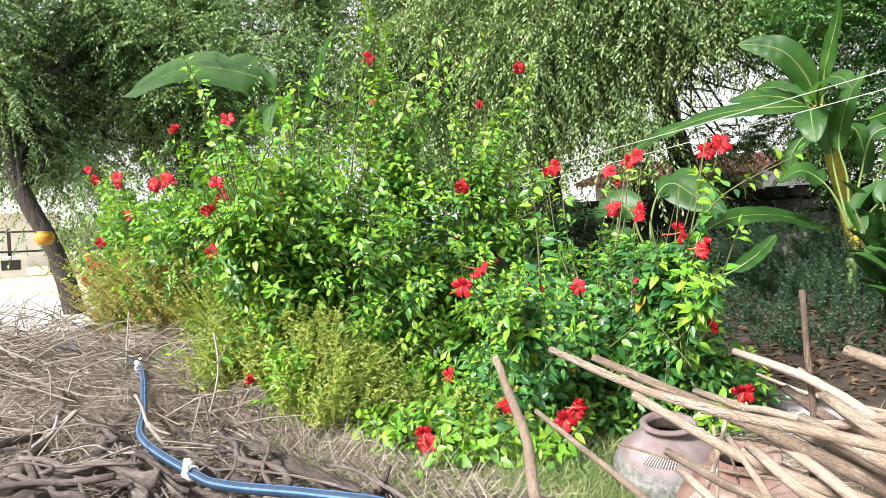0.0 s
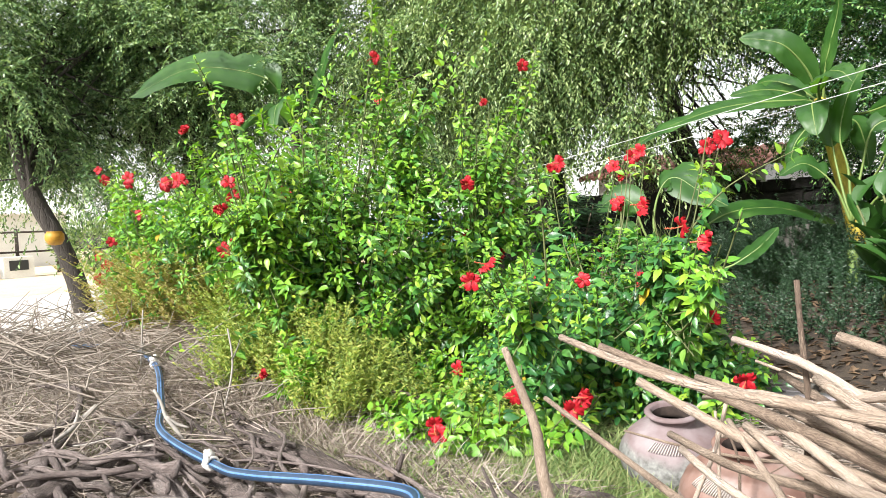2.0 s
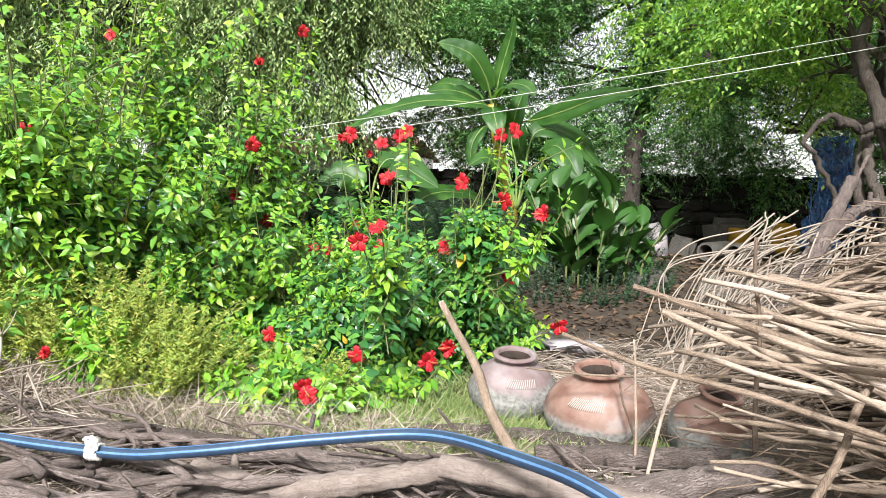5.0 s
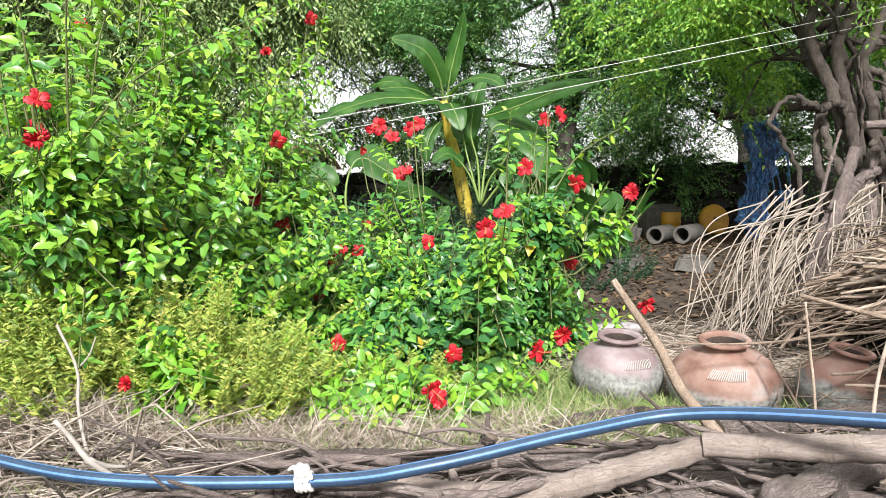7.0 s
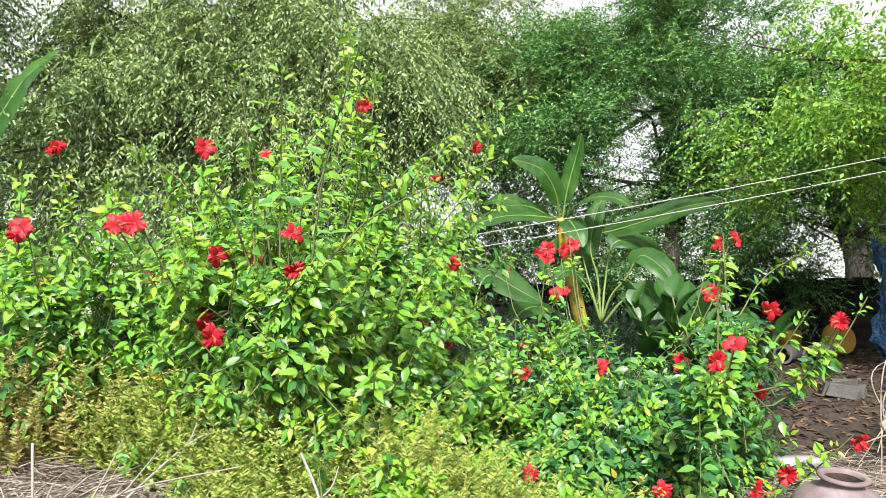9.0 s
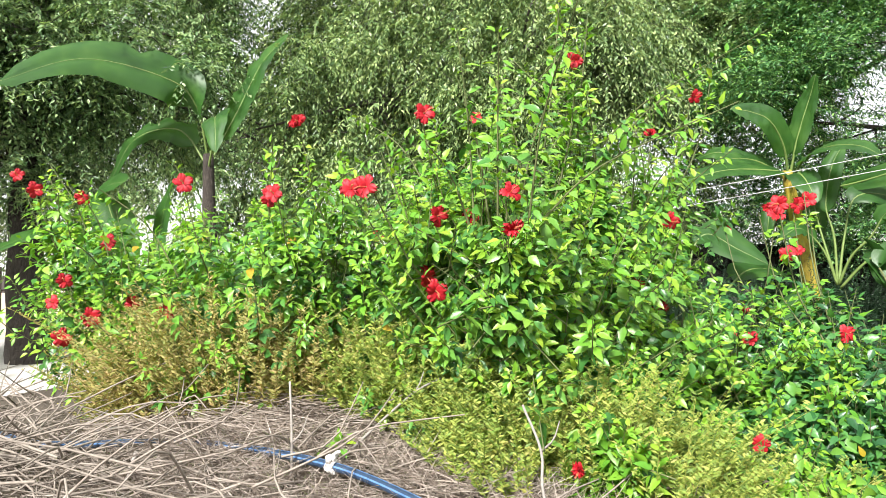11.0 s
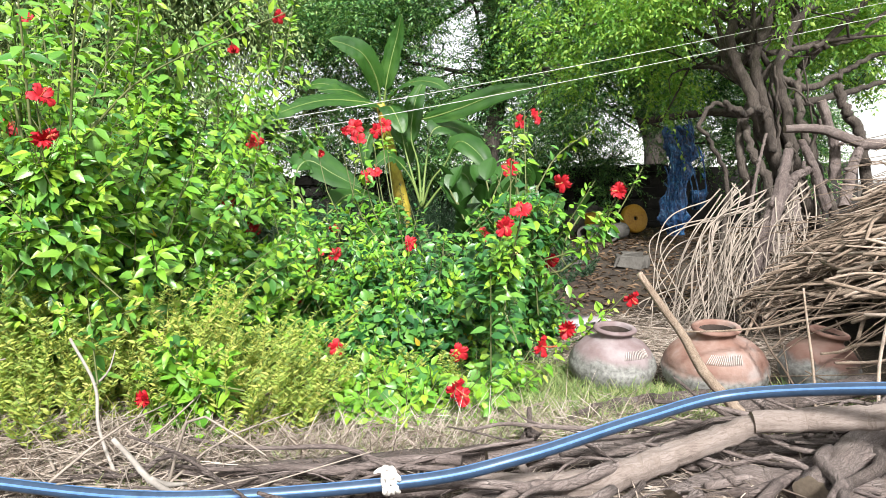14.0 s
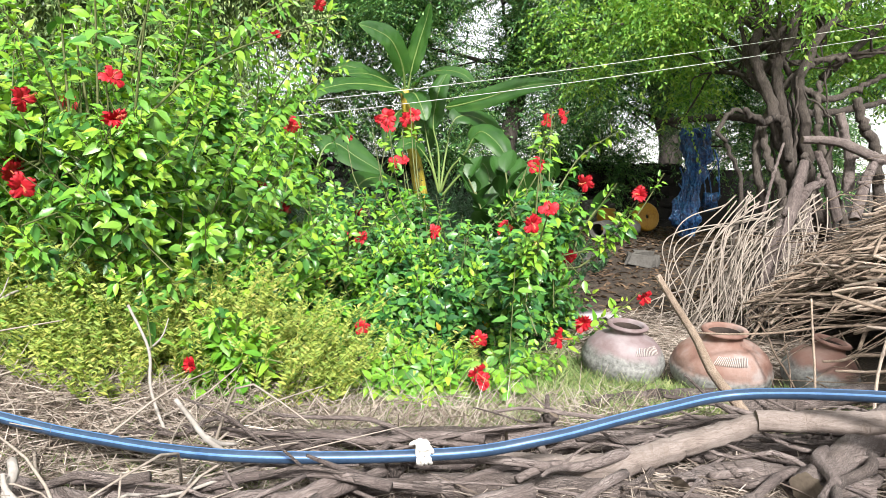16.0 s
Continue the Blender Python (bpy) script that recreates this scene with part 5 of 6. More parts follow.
def blades(name, label, category, zones, length, width, mat, seed, flat):
    """Grass or straw: thin blades scattered over zones of (x, y, rx, ry, count)."""
    rng = np.random.default_rng(seed)
    P, A, L = [], [], []
    for x, y, rx, ry, n in zones:
        for k in range(n):
            a, r = rng.uniform(0, 6.28), math.sqrt(rng.random())
            px, py = x + math.cos(a) * r * rx, y + math.sin(a) * r * ry
            heap = 0.05 * flat * max(0.0, noise.noise((px * 2.2, py * 2.2, 9))) * 2
            P.append((px, py, rise(px, py) + rng.uniform(0, 0.08) * flat + heap))
            h = rng.uniform(0, 6.28)
            A.append((math.cos(h), math.sin(h), rng.uniform(-0.1, 0.35) if flat else rng.uniform(0.4, 1.9)))
            L.append(rng.uniform(*length))
    n = len(P)
    L = np.array(L)
    tagged(part(name, blade_mesh(name, P, A, L, rng.uniform(*width, n), rng.uniform(0.0, 0.25, n) if flat else rng.uniform(0.05, 0.8, n), rng), mat), label, category, kind="stuff")


blades("straw", "mat of dry straw and dead grass on the ground", "straw", [(-2.2, 2.6, 1.5, 0.6, 30000), (-3.8, 2.1, 1.7, 0.9, 34000), (-0.4, 2.7, 1.3, 0.4, 9000), (0.7, 2.8, 1.0, 0.3, 3000), (-1.6, 1.5, 1.6, 0.7, 12000), (1.4, 4.3, 0.9, 0.8, 5000), (0.4, 2.0, 1.3, 0.6, 6000)], (0.08, 0.3), (0.0025, 0.0055), STRAW, 71, 1)
blades("grass", "sparse greenish grass by the pots", "grass", [(0.3, 3.05, 0.8, 0.45, 26000), (-0.5, 2.95, 1.0, 0.4, 16000), (1.0, 2.95, 0.7, 0.25, 12000), (-1.7, 2.6, 1.2, 0.4, 5000), (0.2, 3.7, 0.6, 0.4, 2500), (-2.3, 2.2, 1.3, 0.5, 12000), (-3.6, 2.2, 1.3, 0.7, 9000), (0.1, 2.65, 1.1, 0.25, 7000)], (0.08, 0.2), (0.0035, 0.0065), GRASS, 72, 0)


blades("dead_grass", "arching tufts of dead grass before the weeds", "dead grass", [(-1.2, 2.66, 1.2, 0.14, 5200), (-2.5, 2.4, 0.9, 0.35, 8000), (-3.7, 2.1, 1.3, 0.6, 10000), (-0.2, 2.8, 0.9, 0.2, 2500), (-2.4, 1.7, 1.2, 0.4, 3000)], (0.14, 0.36), (0.0025, 0.0055), STRAW, 74, 0)


def litter():
    rng = np.random.default_rng(73)
    n = 9000
    x, y = rng.uniform(-1.5, 5.5, n), rng.uniform(5.2, 11.8, n)
    P = np.array([(a, b, rise(a, b) + 0.006 + rng.uniform(0, 0.02)) for a, b in zip(x, y)])
    h = rng.uniform(0, 6.28, n)
    A = np.stack([np.cos(h), np.sin(h), rng.normal(0.05, 0.2, n)], 1)
    N = rng.normal(0, 0.35, (n, 3)) + (0, 0, 1)
    # browns kept low so that the litter's colour includes the shade under the trees
    brown = leafy("dead_leaf", [(0.1, (0.0372, 0.0217, 0.0124)), (0.5, (0.093, 0.0558, 0.031)), (0.9, (0.186, 0.124, 0.0744))], rough=0.8, through_light=0.1)
    tagged(part("leaf_litter", leaf_mesh("leaf_litter", P, A, N, rng.uniform(0.05, 0.13, n), rng.uniform(0.012, 0.04, n), False), brown), "brown fallen leaves covering the ground under the trees", "leaf litter", kind="stuff")


litter()


# ---------- clay pots ----------
def clay(name, stops, upper):
    m, n, l, b = tree_of(name)
    co = n.new("ShaderNodeTexCoord")
    sep = n.new("ShaderNodeSeparateXYZ")
    l.new(co.outputs["Object"], sep.inputs[0])
    no, fine = n.new("ShaderNodeTexNoise"), n.new("ShaderNodeTexNoise")
    no.inputs["Scale"].default_value, no.inputs["Detail"].default_value = 7, 7
    fine.inputs["Scale"].default_value, fine.inputs["Detail"].default_value = 55, 5
    for t in (no, fine):
        l.new(co.outputs["Object"], t.inputs["Vector"])
    # limescale and dust cling below the shoulder with a ragged edge
    e = n.new("ShaderNodeMath")
    e.operation = "MULTIPLY_ADD"
    e.inputs[1].default_value = 0.16
    l.new(no.outputs["Fac"], e.inputs[0])
    l.new(sep.outputs["Z"], e.inputs[2])
    edge = ramp(n, [(upper - 0.015, (1, 1, 1)), (upper + 0.02, (0, 0, 0))])
    l.new(e.outputs[0], edge.inputs["Fac"])
    body, scale = ramp(n, stops), ramp(n, [(0.3, (0.105, 0.102, 0.093)), (0.5, (0.18, 0.183, 0.174)), (0.7, (0.26, 0.26, 0.242))])
    l.new(no.outputs["Fac"], body.inputs["Fac"])
    l.new(fine.outputs["Fac"], scale.inputs["Fac"])
    mx = n.new("ShaderNodeMixRGB")
    l.new(edge.outputs["Color"], mx.inputs["Fac"])
    l.new(body.outputs["Color"], mx.inputs["Color1"])
    l.new(scale.outputs["Color"], mx.inputs["Color2"])
    l.new(mx.outputs["Color"], b.inputs["Base Color"])
    b.inputs["Roughness"].default_value = 0.8
    bp = n.new("ShaderNodeBump")
    bp.inputs["Strength"].default_value, bp.inputs["Distance"].default_value = 0.4, 0.006
    l.new(fine.outputs["Fac"], bp.inputs["Height"])
    l.new(bp.outputs["Normal"], b.inputs["Normal"])
    return m


# clay for the pot insides, the shade of the hollow put into its colour
POT_SHADE = rough_stuff("shaded_clay", [(0.3, (0.02, 0.014, 0.011)), (0.7, (0.06, 0.042, 0.034))], 12, 60, 0.95, 0.3)
CHALK = rough_stuff("pale_slip", [(0.3, (0.34, 0.30, 0.27)), (0.7, (0.46, 0.42, 0.39))], 20, 90, 0.9, 0.2)


def pot(label, at, width, height, mouth, mat, tilt, seed, marks):
    t = thing("clay_pot", at, label, "pot", "row of clay pots")
    t.rotation_euler = [radians(a) for a in tilt]
    r, h, m = width / 2, height, mouth / 2
    prof = [(0.0, 0.0), (r * 0.45, 0.005), (r * 0.78, h * 0.12), (r * 0.97, h * 0.33), (r, h * 0.45), (r * 0.985, h * 0.5), (r * 0.955, h * 0.535), (r * 0.96, h * 0.55), (r * 0.86, h * 0.66), (r * 0.7, h * 0.76), (m * 1.05, h * 0.825), (m * 0.9, h * 0.855), (m * 0.88, h * 0.9), (m * 0.93, h * 0.94)]
    inner = [(m * 0.82, h * 0.94), (m * 0.78, h * 0.85), (m * 0.85, h * 0.8), (r * 0.55, h * 0.72), (r * 0.88, h * 0.45), (r * 0.5, h * 0.06), (0, h * 0.05)]
    lip = [(m * 0.93, h * 0.935), (m * 1.1, h * 0.95), (m * 1.15, h * 0.972), (m * 1.08, h * 0.995), (m * 0.92, h), (m * 0.85, h * 0.985), (m * 0.82, h * 0.94)]

    def wob(a, z):
        return 0.012 * math.sin(2 * a + seed) + 0.006 * math.sin(5 * a + z * 30 + seed)

    g = Geo()
    g.add(*lathe(prof, 44, wob))
    part("body", g, mat, t)
    g = Geo()
    g.add(*lathe(inner[::-1], 44, wob))
    part("inside", g, POT_SHADE, t, "inside, darkened in colour for the shade within the pot")
    g = Geo()
    g.add(*lathe(lip, 44, wob))
    part("rim", g, mat, t, "rolled rim")
    # a combed band of slanting strokes on the shoulder
    for k in range(marks):
        a = (-1.62 if seed % 2 else -2.25) + 0.75 * k / max(1, marks - 1) - radians(tilt[2])
        ra, rb = r * 0.835 + 0.004, r * 0.69 + 0.004
        p = [(ra * math.cos(a), ra * math.sin(a), h * 0.685), (rb * math.cos(a + 0.09), rb * math.sin(a + 0.09), h * 0.775)]
        g = Geo()
        g.add(*tube(smooth_line([p[0], ((p[0][0] + p[1][0]) / 2 * 1.012, (p[0][1] + p[1][1]) / 2 * 1.012, h * 0.735), p[1]], 5), [0.0022, 0.0016], 5))
        part("combed_stroke", g, CHALK, t, "pale combed stroke on the shoulder")
    return t


POT_GREY = clay("greyed_clay", [(0.3, (0.093, 0.062, 0.0589)), (0.42, (0.146, 0.105, 0.105)), (0.55, (0.192, 0.152, 0.155)), (0.7, (0.248, 0.217, 0.22))], 0.30)
POT_RED = clay("red_clay", [(0.32, (0.0992, 0.0465, 0.0341)), (0.45, (0.174, 0.0961, 0.0732)), (0.56, (0.223, 0.146, 0.121)), (0.68, (0.273, 0.229, 0.214))], 0.275)
POT_RED2 = clay("dull_red_clay", [(0.32, (0.093, 0.0465, 0.0341)), (0.5, (0.149, 0.0806, 0.062)), (0.7, (0.174, 0.118, 0.0992))], 0.285)
pot("greyed pinkish clay water pot with a wide mouth", (0.72, 3.55, -0.01), 0.46, 0.36, 0.2, POT_GREY, (8, 0, 20), 1, 14)
pot("large red clay water pot with a combed shoulder and wide mouth", (1.17, 3.3, -0.01), 0.51, 0.39, 0.205, POT_RED, (8, -3, 10), 2, 18)
pot("smaller red clay pot leaning to one side, crusted with lime", (1.62, 3.18, 0.0), 0.37, 0.35, 0.165, POT_RED2, (9, 9, 0), 3, 0)


# ---------- logs ----------
def ridged(line, radii, rng):
    """A log's skin: long ridges and furrows of bark that wander along it."""
    v, f = tube(line, radii, 26, caps=False)
    v = np.array(v).reshape(len(line), 26, 3)
    o = rng.uniform(0, 50)
    a = np.arange(26) / 26 * 2 * math.pi
    for i in range(len(line)):
        s = 0.1 * i
        k = np.array([noise.noise((math.cos(q) * 2.6 + o, math.sin(q) * 2.6, s * 0.5)) * 0.10 + noise.noise((math.cos(q) * 6 + o, math.sin(q) * 6, s * 1.1)) * 0.16 for q in a])
        v[i] = line[i] + (v[i] - line[i]) * (1 + k + 0.05 * noise.noise((o, s * 2.2, 0)))[:, None]
    return list(v.reshape(-1, 3)), f


def log(pts, radii, seed, pale=False, label="", stubs=1, group="firewood logs", mat=None):
    rng = np.random.default_rng(seed)
    p = np.array(pts, float)
    base = p.mean(0)
    ob = thing("log", base, label or "rough-barked dry firewood log on the heap", "log", group)
    radii = [q * 0.84 for q in radii]
    line = smooth_line(p, 46) - base
    line[1:-1] += rng.normal(0, 0.0025, (44, 3))
    # the log lies along the local x axis, so that its bark runs along it
    d = Vector(line[-1] - line[0])
    q = d.to_track_quat("X", "Z").to_matrix().to_4x4()
    ob.matrix_basis = Matrix.Translation(Vector(base)) @ q
    inv = np.array(q.inverted().to_3x3())
    line = line @ inv.T
    g = Geo()
    v, f = ridged(line, radii, rng)
    g.add(v, f)
    for k in range(stubs):
        s = line[rng.integers(8, 38)]
        a = rng.uniform(0.2, 2.9)
        e = s + np.array((rng.uniform(-0.05, 0.05), math.cos(a) * 0.09, math.sin(a) * 0.09))
        g.add(*tube([s, (s + e) / 2, e], [radii[0] * 0.45, radii[0] * 0.3], 7, rng, 0.1))
    part("bark", g, mat or (PALEBARK if pale else LOGBARK), ob)
    for k, i in ((0, 0), (1, -1)):
        c = Geo()
        ring = np.array(v[:26] if k == 0 else v[-26:])
        mid = ring.mean(0)
        c.add(np.vstack([ring, mid[None] + (line[i] - line[1 if k == 0 else -2]) * 0.15]), [(j, (j + 1) % 26, 26) if k else ((j + 1) % 26, j, 26) for j in range(26)])
        part("cut_end", c, CUTWOOD, ob, "sawn pale end")


LOGS_FRONT = [
    ([(-1.88, 2.62, 0.13), (-1.22, 2.51, 0.1), (-0.57, 2.49, 0.1), (0.1, 2.5, 0.1)], [0.06, 0.065, 0.055]),
    ([(-0.1, 2.86, 0.06), (0.21, 2.8, 0.07), (0.49, 2.98, 0.08), (0.99, 3.03, 0.08), (1.4, 2.95, 0.08)], [0.03, 0.045, 0.05, 0.045]),
    ([(-0.25, 2.2, 0.13), (0.11, 2.1, 0.15), (0.4, 2.14, 0.2), (0.72, 2.15, 0.29)], [0.05, 0.05, 0.042]),
    ([(-0.75, 2.1, 0.1), (-0.13, 2.08, 0.09), (0.25, 2.0, 0.09)], [0.055, 0.06, 0.05]),
    ([(-0.15, 2.45, 0.1), (0.52, 2.4, 0.1), (1.1, 2.28, 0.11)], [0.07, 0.075, 0.065]),
    ([(0.35, 2.0, 0.12), (0.59, 2.06, 0.13), (0.95, 1.92, 0.13)], [0.05, 0.055, 0.05]),
    ([(0.93, 2.68, 0.14), (1.25, 2.74, 0.15), (1.65, 2.8, 0.17)], [0.05, 0.055, 0.05]),
    ([(-1.5, 2.08, 0.1), (-1.05, 1.95, 0.1), (-0.6, 1.9, 0.09), (-0.2, 1.85, 0.07)], [0.05, 0.06, 0.05]),
    ([(-1.35, 1.95, 0.1), (-1.15, 1.72, 0.12), (-1.0, 1.45, 0.12), (-0.85, 1.15, 0.1)], [0.05, 0.06, 0.055]),
]
LOGS_RIGHT = [
    ([(0.68, 2.14, 0.29), (1.04, 1.99, 0.33), (1.5, 1.85, 0.35), (2.0, 1.72, 0.34)], [0.042, 0.046, 0.05]),
    ([(0.72, 1.9, 0.15), (1.05, 2.13, 0.17), (1.4, 2.38, 0.2), (1.75, 2.6, 0.22)], [0.065, 0.075, 0.06]),
    ([(0.75, 1.6, 0.1), (1.05, 1.75, 0.17), (1.4, 1.9, 0.2), (1.8, 2.0, 0.2)], [0.06, 0.065, 0.06]),
    ([(1.15, 1.2, 0.08), (1.5, 1.45, 0.09), (1.9, 1.6, 0.1)], [0.08, 0.085, 0.08]),
    ([(-0.5, 1.6, 0.08), (0.0, 1.62, 0.09), (0.5, 1.6, 0.09)], [0.07, 0.075, 0.07]),
    ([(0.1, 1.78, 0.08), (0.4, 1.8, 0.1), (0.75, 1.72, 0.1)], [0.05, 0.055, 0.05]),
    ([(0.95, 2.35, 0.06), (1.3, 2.15, 0.06), (1.7, 2.1, 0.07)], [0.06, 0.065, 0.06]),
]
LOGS_LEFT = [
    ([(-2.05, 2.3, 0.12), (-1.7, 2.05, 0.14), (-1.4, 1.9, 0.12), (-1.25, 1.6, 0.08)], [0.035, 0.045, 0.04]),
    ([(-1.9, 1.75, 0.08), (-1.5, 1.6, 0.12), (-1.15, 1.45, 0.1)], [0.055, 0.065, 0.055]),
    ([(-2.6, 1.55, 0.07), (-2.1, 1.45, 0.09), (-1.6, 1.25, 0.08)], [0.035, 0.04, 0.035]),
    ([(-3.2, 1.95, 0.16), (-2.6, 2.05, 0.2), (-2.0, 1.85, 0.16), (-1.7, 1.55, 0.2)], [0.018, 0.022, 0.028]),
    ([(-0.62, 2.2, 0.05), (-0.6, 2.12, 0.14), (-0.58, 2.06, 0.22)], [0.042, 0.038]),
    ([(0.02, 2.62, 0.06), (0.03, 2.55, 0.14), (0.05, 2.5, 0.2)], [0.035, 0.03]),
]
for i, (p, r) in enumerate(LOGS_FRONT + LOGS_RIGHT + LOGS_LEFT):
    log(p, r, 100 + i, pale=i in (2, 9))
CUT_LIMBS = [
    ([(2.08, 4.60, -0.10), (2.32, 4.75, 0.54), (2.52, 4.85, 0.92), (2.71, 5.00, 1.32)], [0.085, 0.08, 0.06, 0.04]),
    ([(2.51, 4.85, 0.88), (2.71, 4.95, 1.09), (2.87, 5.00, 1.17)], [0.05, 0.045, 0.04]),
    ([(3.41, 6.10, 1.58), (3.78, 6.10, 1.57), (4.09, 6.10, 1.46), (4.28, 6.10, 1.41), (4.89, 6.10, 1.44)], [0.044, 0.056, 0.061, 0.056]),
    ([(3.94, 6.00, 0.83), (4.05, 6.05, 1.15), (4.17, 6.10, 1.37)], [0.061, 0.056, 0.050]),
    ([(4.07, 6.30, 1.10), (4.06, 6.30, 1.44), (3.92, 6.30, 1.86)], [0.067, 0.056, 0.050]),
    ([(3.84, 6.10, 0.82), (3.70, 6.10, 1.21), (3.61, 6.15, 1.48)], [0.056, 0.050, 0.039]),
    ([(2.96, 5.60, 0.45), (3.21, 5.70, 0.69), (3.31, 5.80, 0.94)], [0.078, 0.067, 0.044]),
    ([(3.23, 5.60, 0.69), (3.01, 5.60, 0.85)], [0.067, 0.044]),
    ([(2.80, 5.70, 0.75), (2.95, 5.80, 1.20), (3.10, 5.90, 1.53)], [0.019, 0.017, 0.014]),
]
for i, (p, r) in enumerate(CUT_LIMBS):
    log(p, r, 140 + i, label="thick weathered cut limb stacked against the old tree", group="limbs against the tree", mat=LIMBBARK)


# ---------- brushwood pile ----------
def stick_object(name, parent, a, b, r0, r1, rng, mat, bend=0.05, fork=False):
    """One crooked stick from a to b, tapering, its grain along it."""
    a, b = np.array(a, float), np.array(b, float)
    d = Vector(b - a)
    ln = d.length
    q = d.to_track_quat("X", "Z").to_matrix().to_4x4()
    n = 4
    pts = [(0, 0, 0)] + [(ln * (i + 1) / (n + 1), rng.normal(0, bend) * ln, rng.normal(0, bend * 0.6) * ln) for i in range(n)] + [(ln, 0, 0)]
    g = Geo()
    line = smooth_line(pts, 13)
    g.add(*tube(line, [r0, (r0 + r1) / 2, r1], 7, rng, 0.07))
    if fork:
        s = line[rng.integers(5, 10)]
        e = s + np.array((ln * 0.28, rng.normal(0, 0.1) * ln, abs(rng.normal(0, 0.1)) * ln))
        g.add(*tube(smooth_line([s, (s + e) / 2 + rng.normal(0, 0.02, 3) * ln, e], 7), [r1 * 0.9, r1 * 0.4], 6, rng, 0.06))
    ob = part(name, g, mat, parent)
    ob.matrix_basis = Matrix.Translation(Vector(a)) @ q
    return ob


def mound(x, y):
    """Top of the brushwood over the ground."""
    return max(0.0, 1.5 * math.exp(-(((x - 3.3 - 0.45 * max(0.0, y - 3.5)) / 1.5) ** 2) - ((y - 3.8) / 1.6) ** 2) - 0.06)


def brushwood():
    rng = np.random.default_rng(82)
    base = np.array((3.0, 4.0, 0.0))
    t = thing("brushwood_pile", base, "great heap of dry pale branches and sticks", "brushwood")
    made = 0
    while made < 300:
        x, y = rng.uniform(1.4, 4.3), rng.uniform(2.2, 5.2)
        top = mound(x, y)
        if top < 0.06:
            continue
        z = top * math.sqrt(rng.uniform(0.35, 1.05))
        ln = rng.uniform(0.8, 2.1)
        yaw = radians(180 + rng.normal(8, 26))
        dx, dy = math.cos(yaw) * ln / 2, math.sin(yaw) * ln / 2
        a, b = np.array((x - dx, y - dy, 0)), np.array((x + dx, y + dy, 0))
        a[2] = min(max(z + rng.normal(0.08, 0.1), 0.04), mound(a[0], a[1]) + 0.15)
        b[2] = max(min(z - 0.15 + rng.normal(0, 0.1), mound(b[0], b[1]) + 0.12), 0.04)
        if b[0] < 0.43 * b[1] or b[0] < 1.05 or a[1] < 2.0 or b[1] < 2.0 or (b[1] < 3.9 and b[0] < 1.9):
            continue
        r = rng.choice((0.006, 0.009, 0.012, 0.017, 0.024), p=(0.3, 0.3, 0.22, 0.12, 0.06))
        stick_object("branch", t, a - base, b - base, r, r * 0.45, rng, STICKWOOD, 0.03, rng.random() < 0.4)
        made += 1
    # the rest of the heap, too thick to tell apart
    g = Geo()
    for k in range(2600):
        x, y = rng.uniform(1.4, 4.6), rng.uniform(2.1, 5.6)
        top = mound(x, y)
        if top < 0.06:
            continue
        z = top * math.sqrt(rng.uniform(0.1, 0.95))
        ln, yaw = rng.uniform(0.5, 1.5), rng.normal(math.pi + 0.12, 0.5)
        h = np.array((math.cos(yaw), math.sin(yaw), 0)) * ln / 2
        p, e = np.array((x, y, z + 0.05)) - h, np.array((x, y, z - 0.05)) + h
        p[2], e[2] = min(p[2], mound(p[0], p[1]) + 0.06), max(0.03, min(e[2], mound(e[0], e[1]) + 0.05))
        if e[0] < 0.43 * e[1] or e[0] < 1.1 or min(e[1], p[1]) < 2.0 or (e[1] < 3.9 and e[0] < 1.9):
            continue
        r = rng.choice((0.006, 0.009, 0.013, 0.018))
        g.add(*tube(smooth_line([p - base, (p + e) / 2 - base + rng.normal(0, 0.03, 3), e - base], 6), [r, r * 0.5], 6, rng, 0.08))
    tagged(part("loose_stick", g, STICKWOOD, t), kind="stuff")
    # long peeled sticks fanned out in front of the heap
    for k in range(60):
        e = np.array((rng.uniform(1.42, 2.3), rng.uniform(2.15, 2.95), rng.uniform(0.12, 0.8)))
        s = e + (rng.uniform(0.6, 1.4), rng.normal(0.05, 0.25), -rng.uniform(-0.05, 0.3))
        s[2] = max(s[2], 0.05)
        r = rng.choice((0.005, 0.008, 0.012, 0.016))
        stick_object("branch", t, s - base, e - base, r, r * 0.5, rng, STICKWOOD, 0.025, rng.random() < 0.4)
    # thin tangled twigs
    g = Geo()
    for k in range(900):
        x, y = rng.uniform(1.2, 4.6), rng.uniform(2.5, 5.6)
        top = mound(x, y)
        if top < 0.05:
            continue
        z = top * rng.uniform(0.3, 1.08) + 0.02
        ln, yaw = rng.uniform(0.3, 0.9), rng.normal(math.pi, 0.7)
        p = np.array((x, y, z)) - base
        e = p + (math.cos(yaw) * ln, math.sin(yaw) * ln, -0.25 * ln + rng.normal(0, 0.1) * ln)
        e[2] = max(e[2], 0.01)
        if e[0] + base[0] < 0.4 * (e[1] + base[1]):
            continue
        g.add(*tube(smooth_line([p, (p + e) / 2 + rng.normal(0, 0.05, 3), e], 5), [0.004, 0.002], 4, caps=False))
    # limp vines that hang from the old trunk onto the heap
    tagged(part("fine_twig", g, STICKWOOD, t), kind="stuff")
    g = Geo()
    for k in range(130):
        p = np.array((rng.uniform(2.15, 2.9), 5.0 + rng.uniform(-0.2, 0.2), rng.uniform(0.4, 1.1)))
        e = np.array((p[0] - rng.uniform(0.35, 0.9), rng.uniform(4.1, 4.9), rng.uniform(0.02, 0.2)))
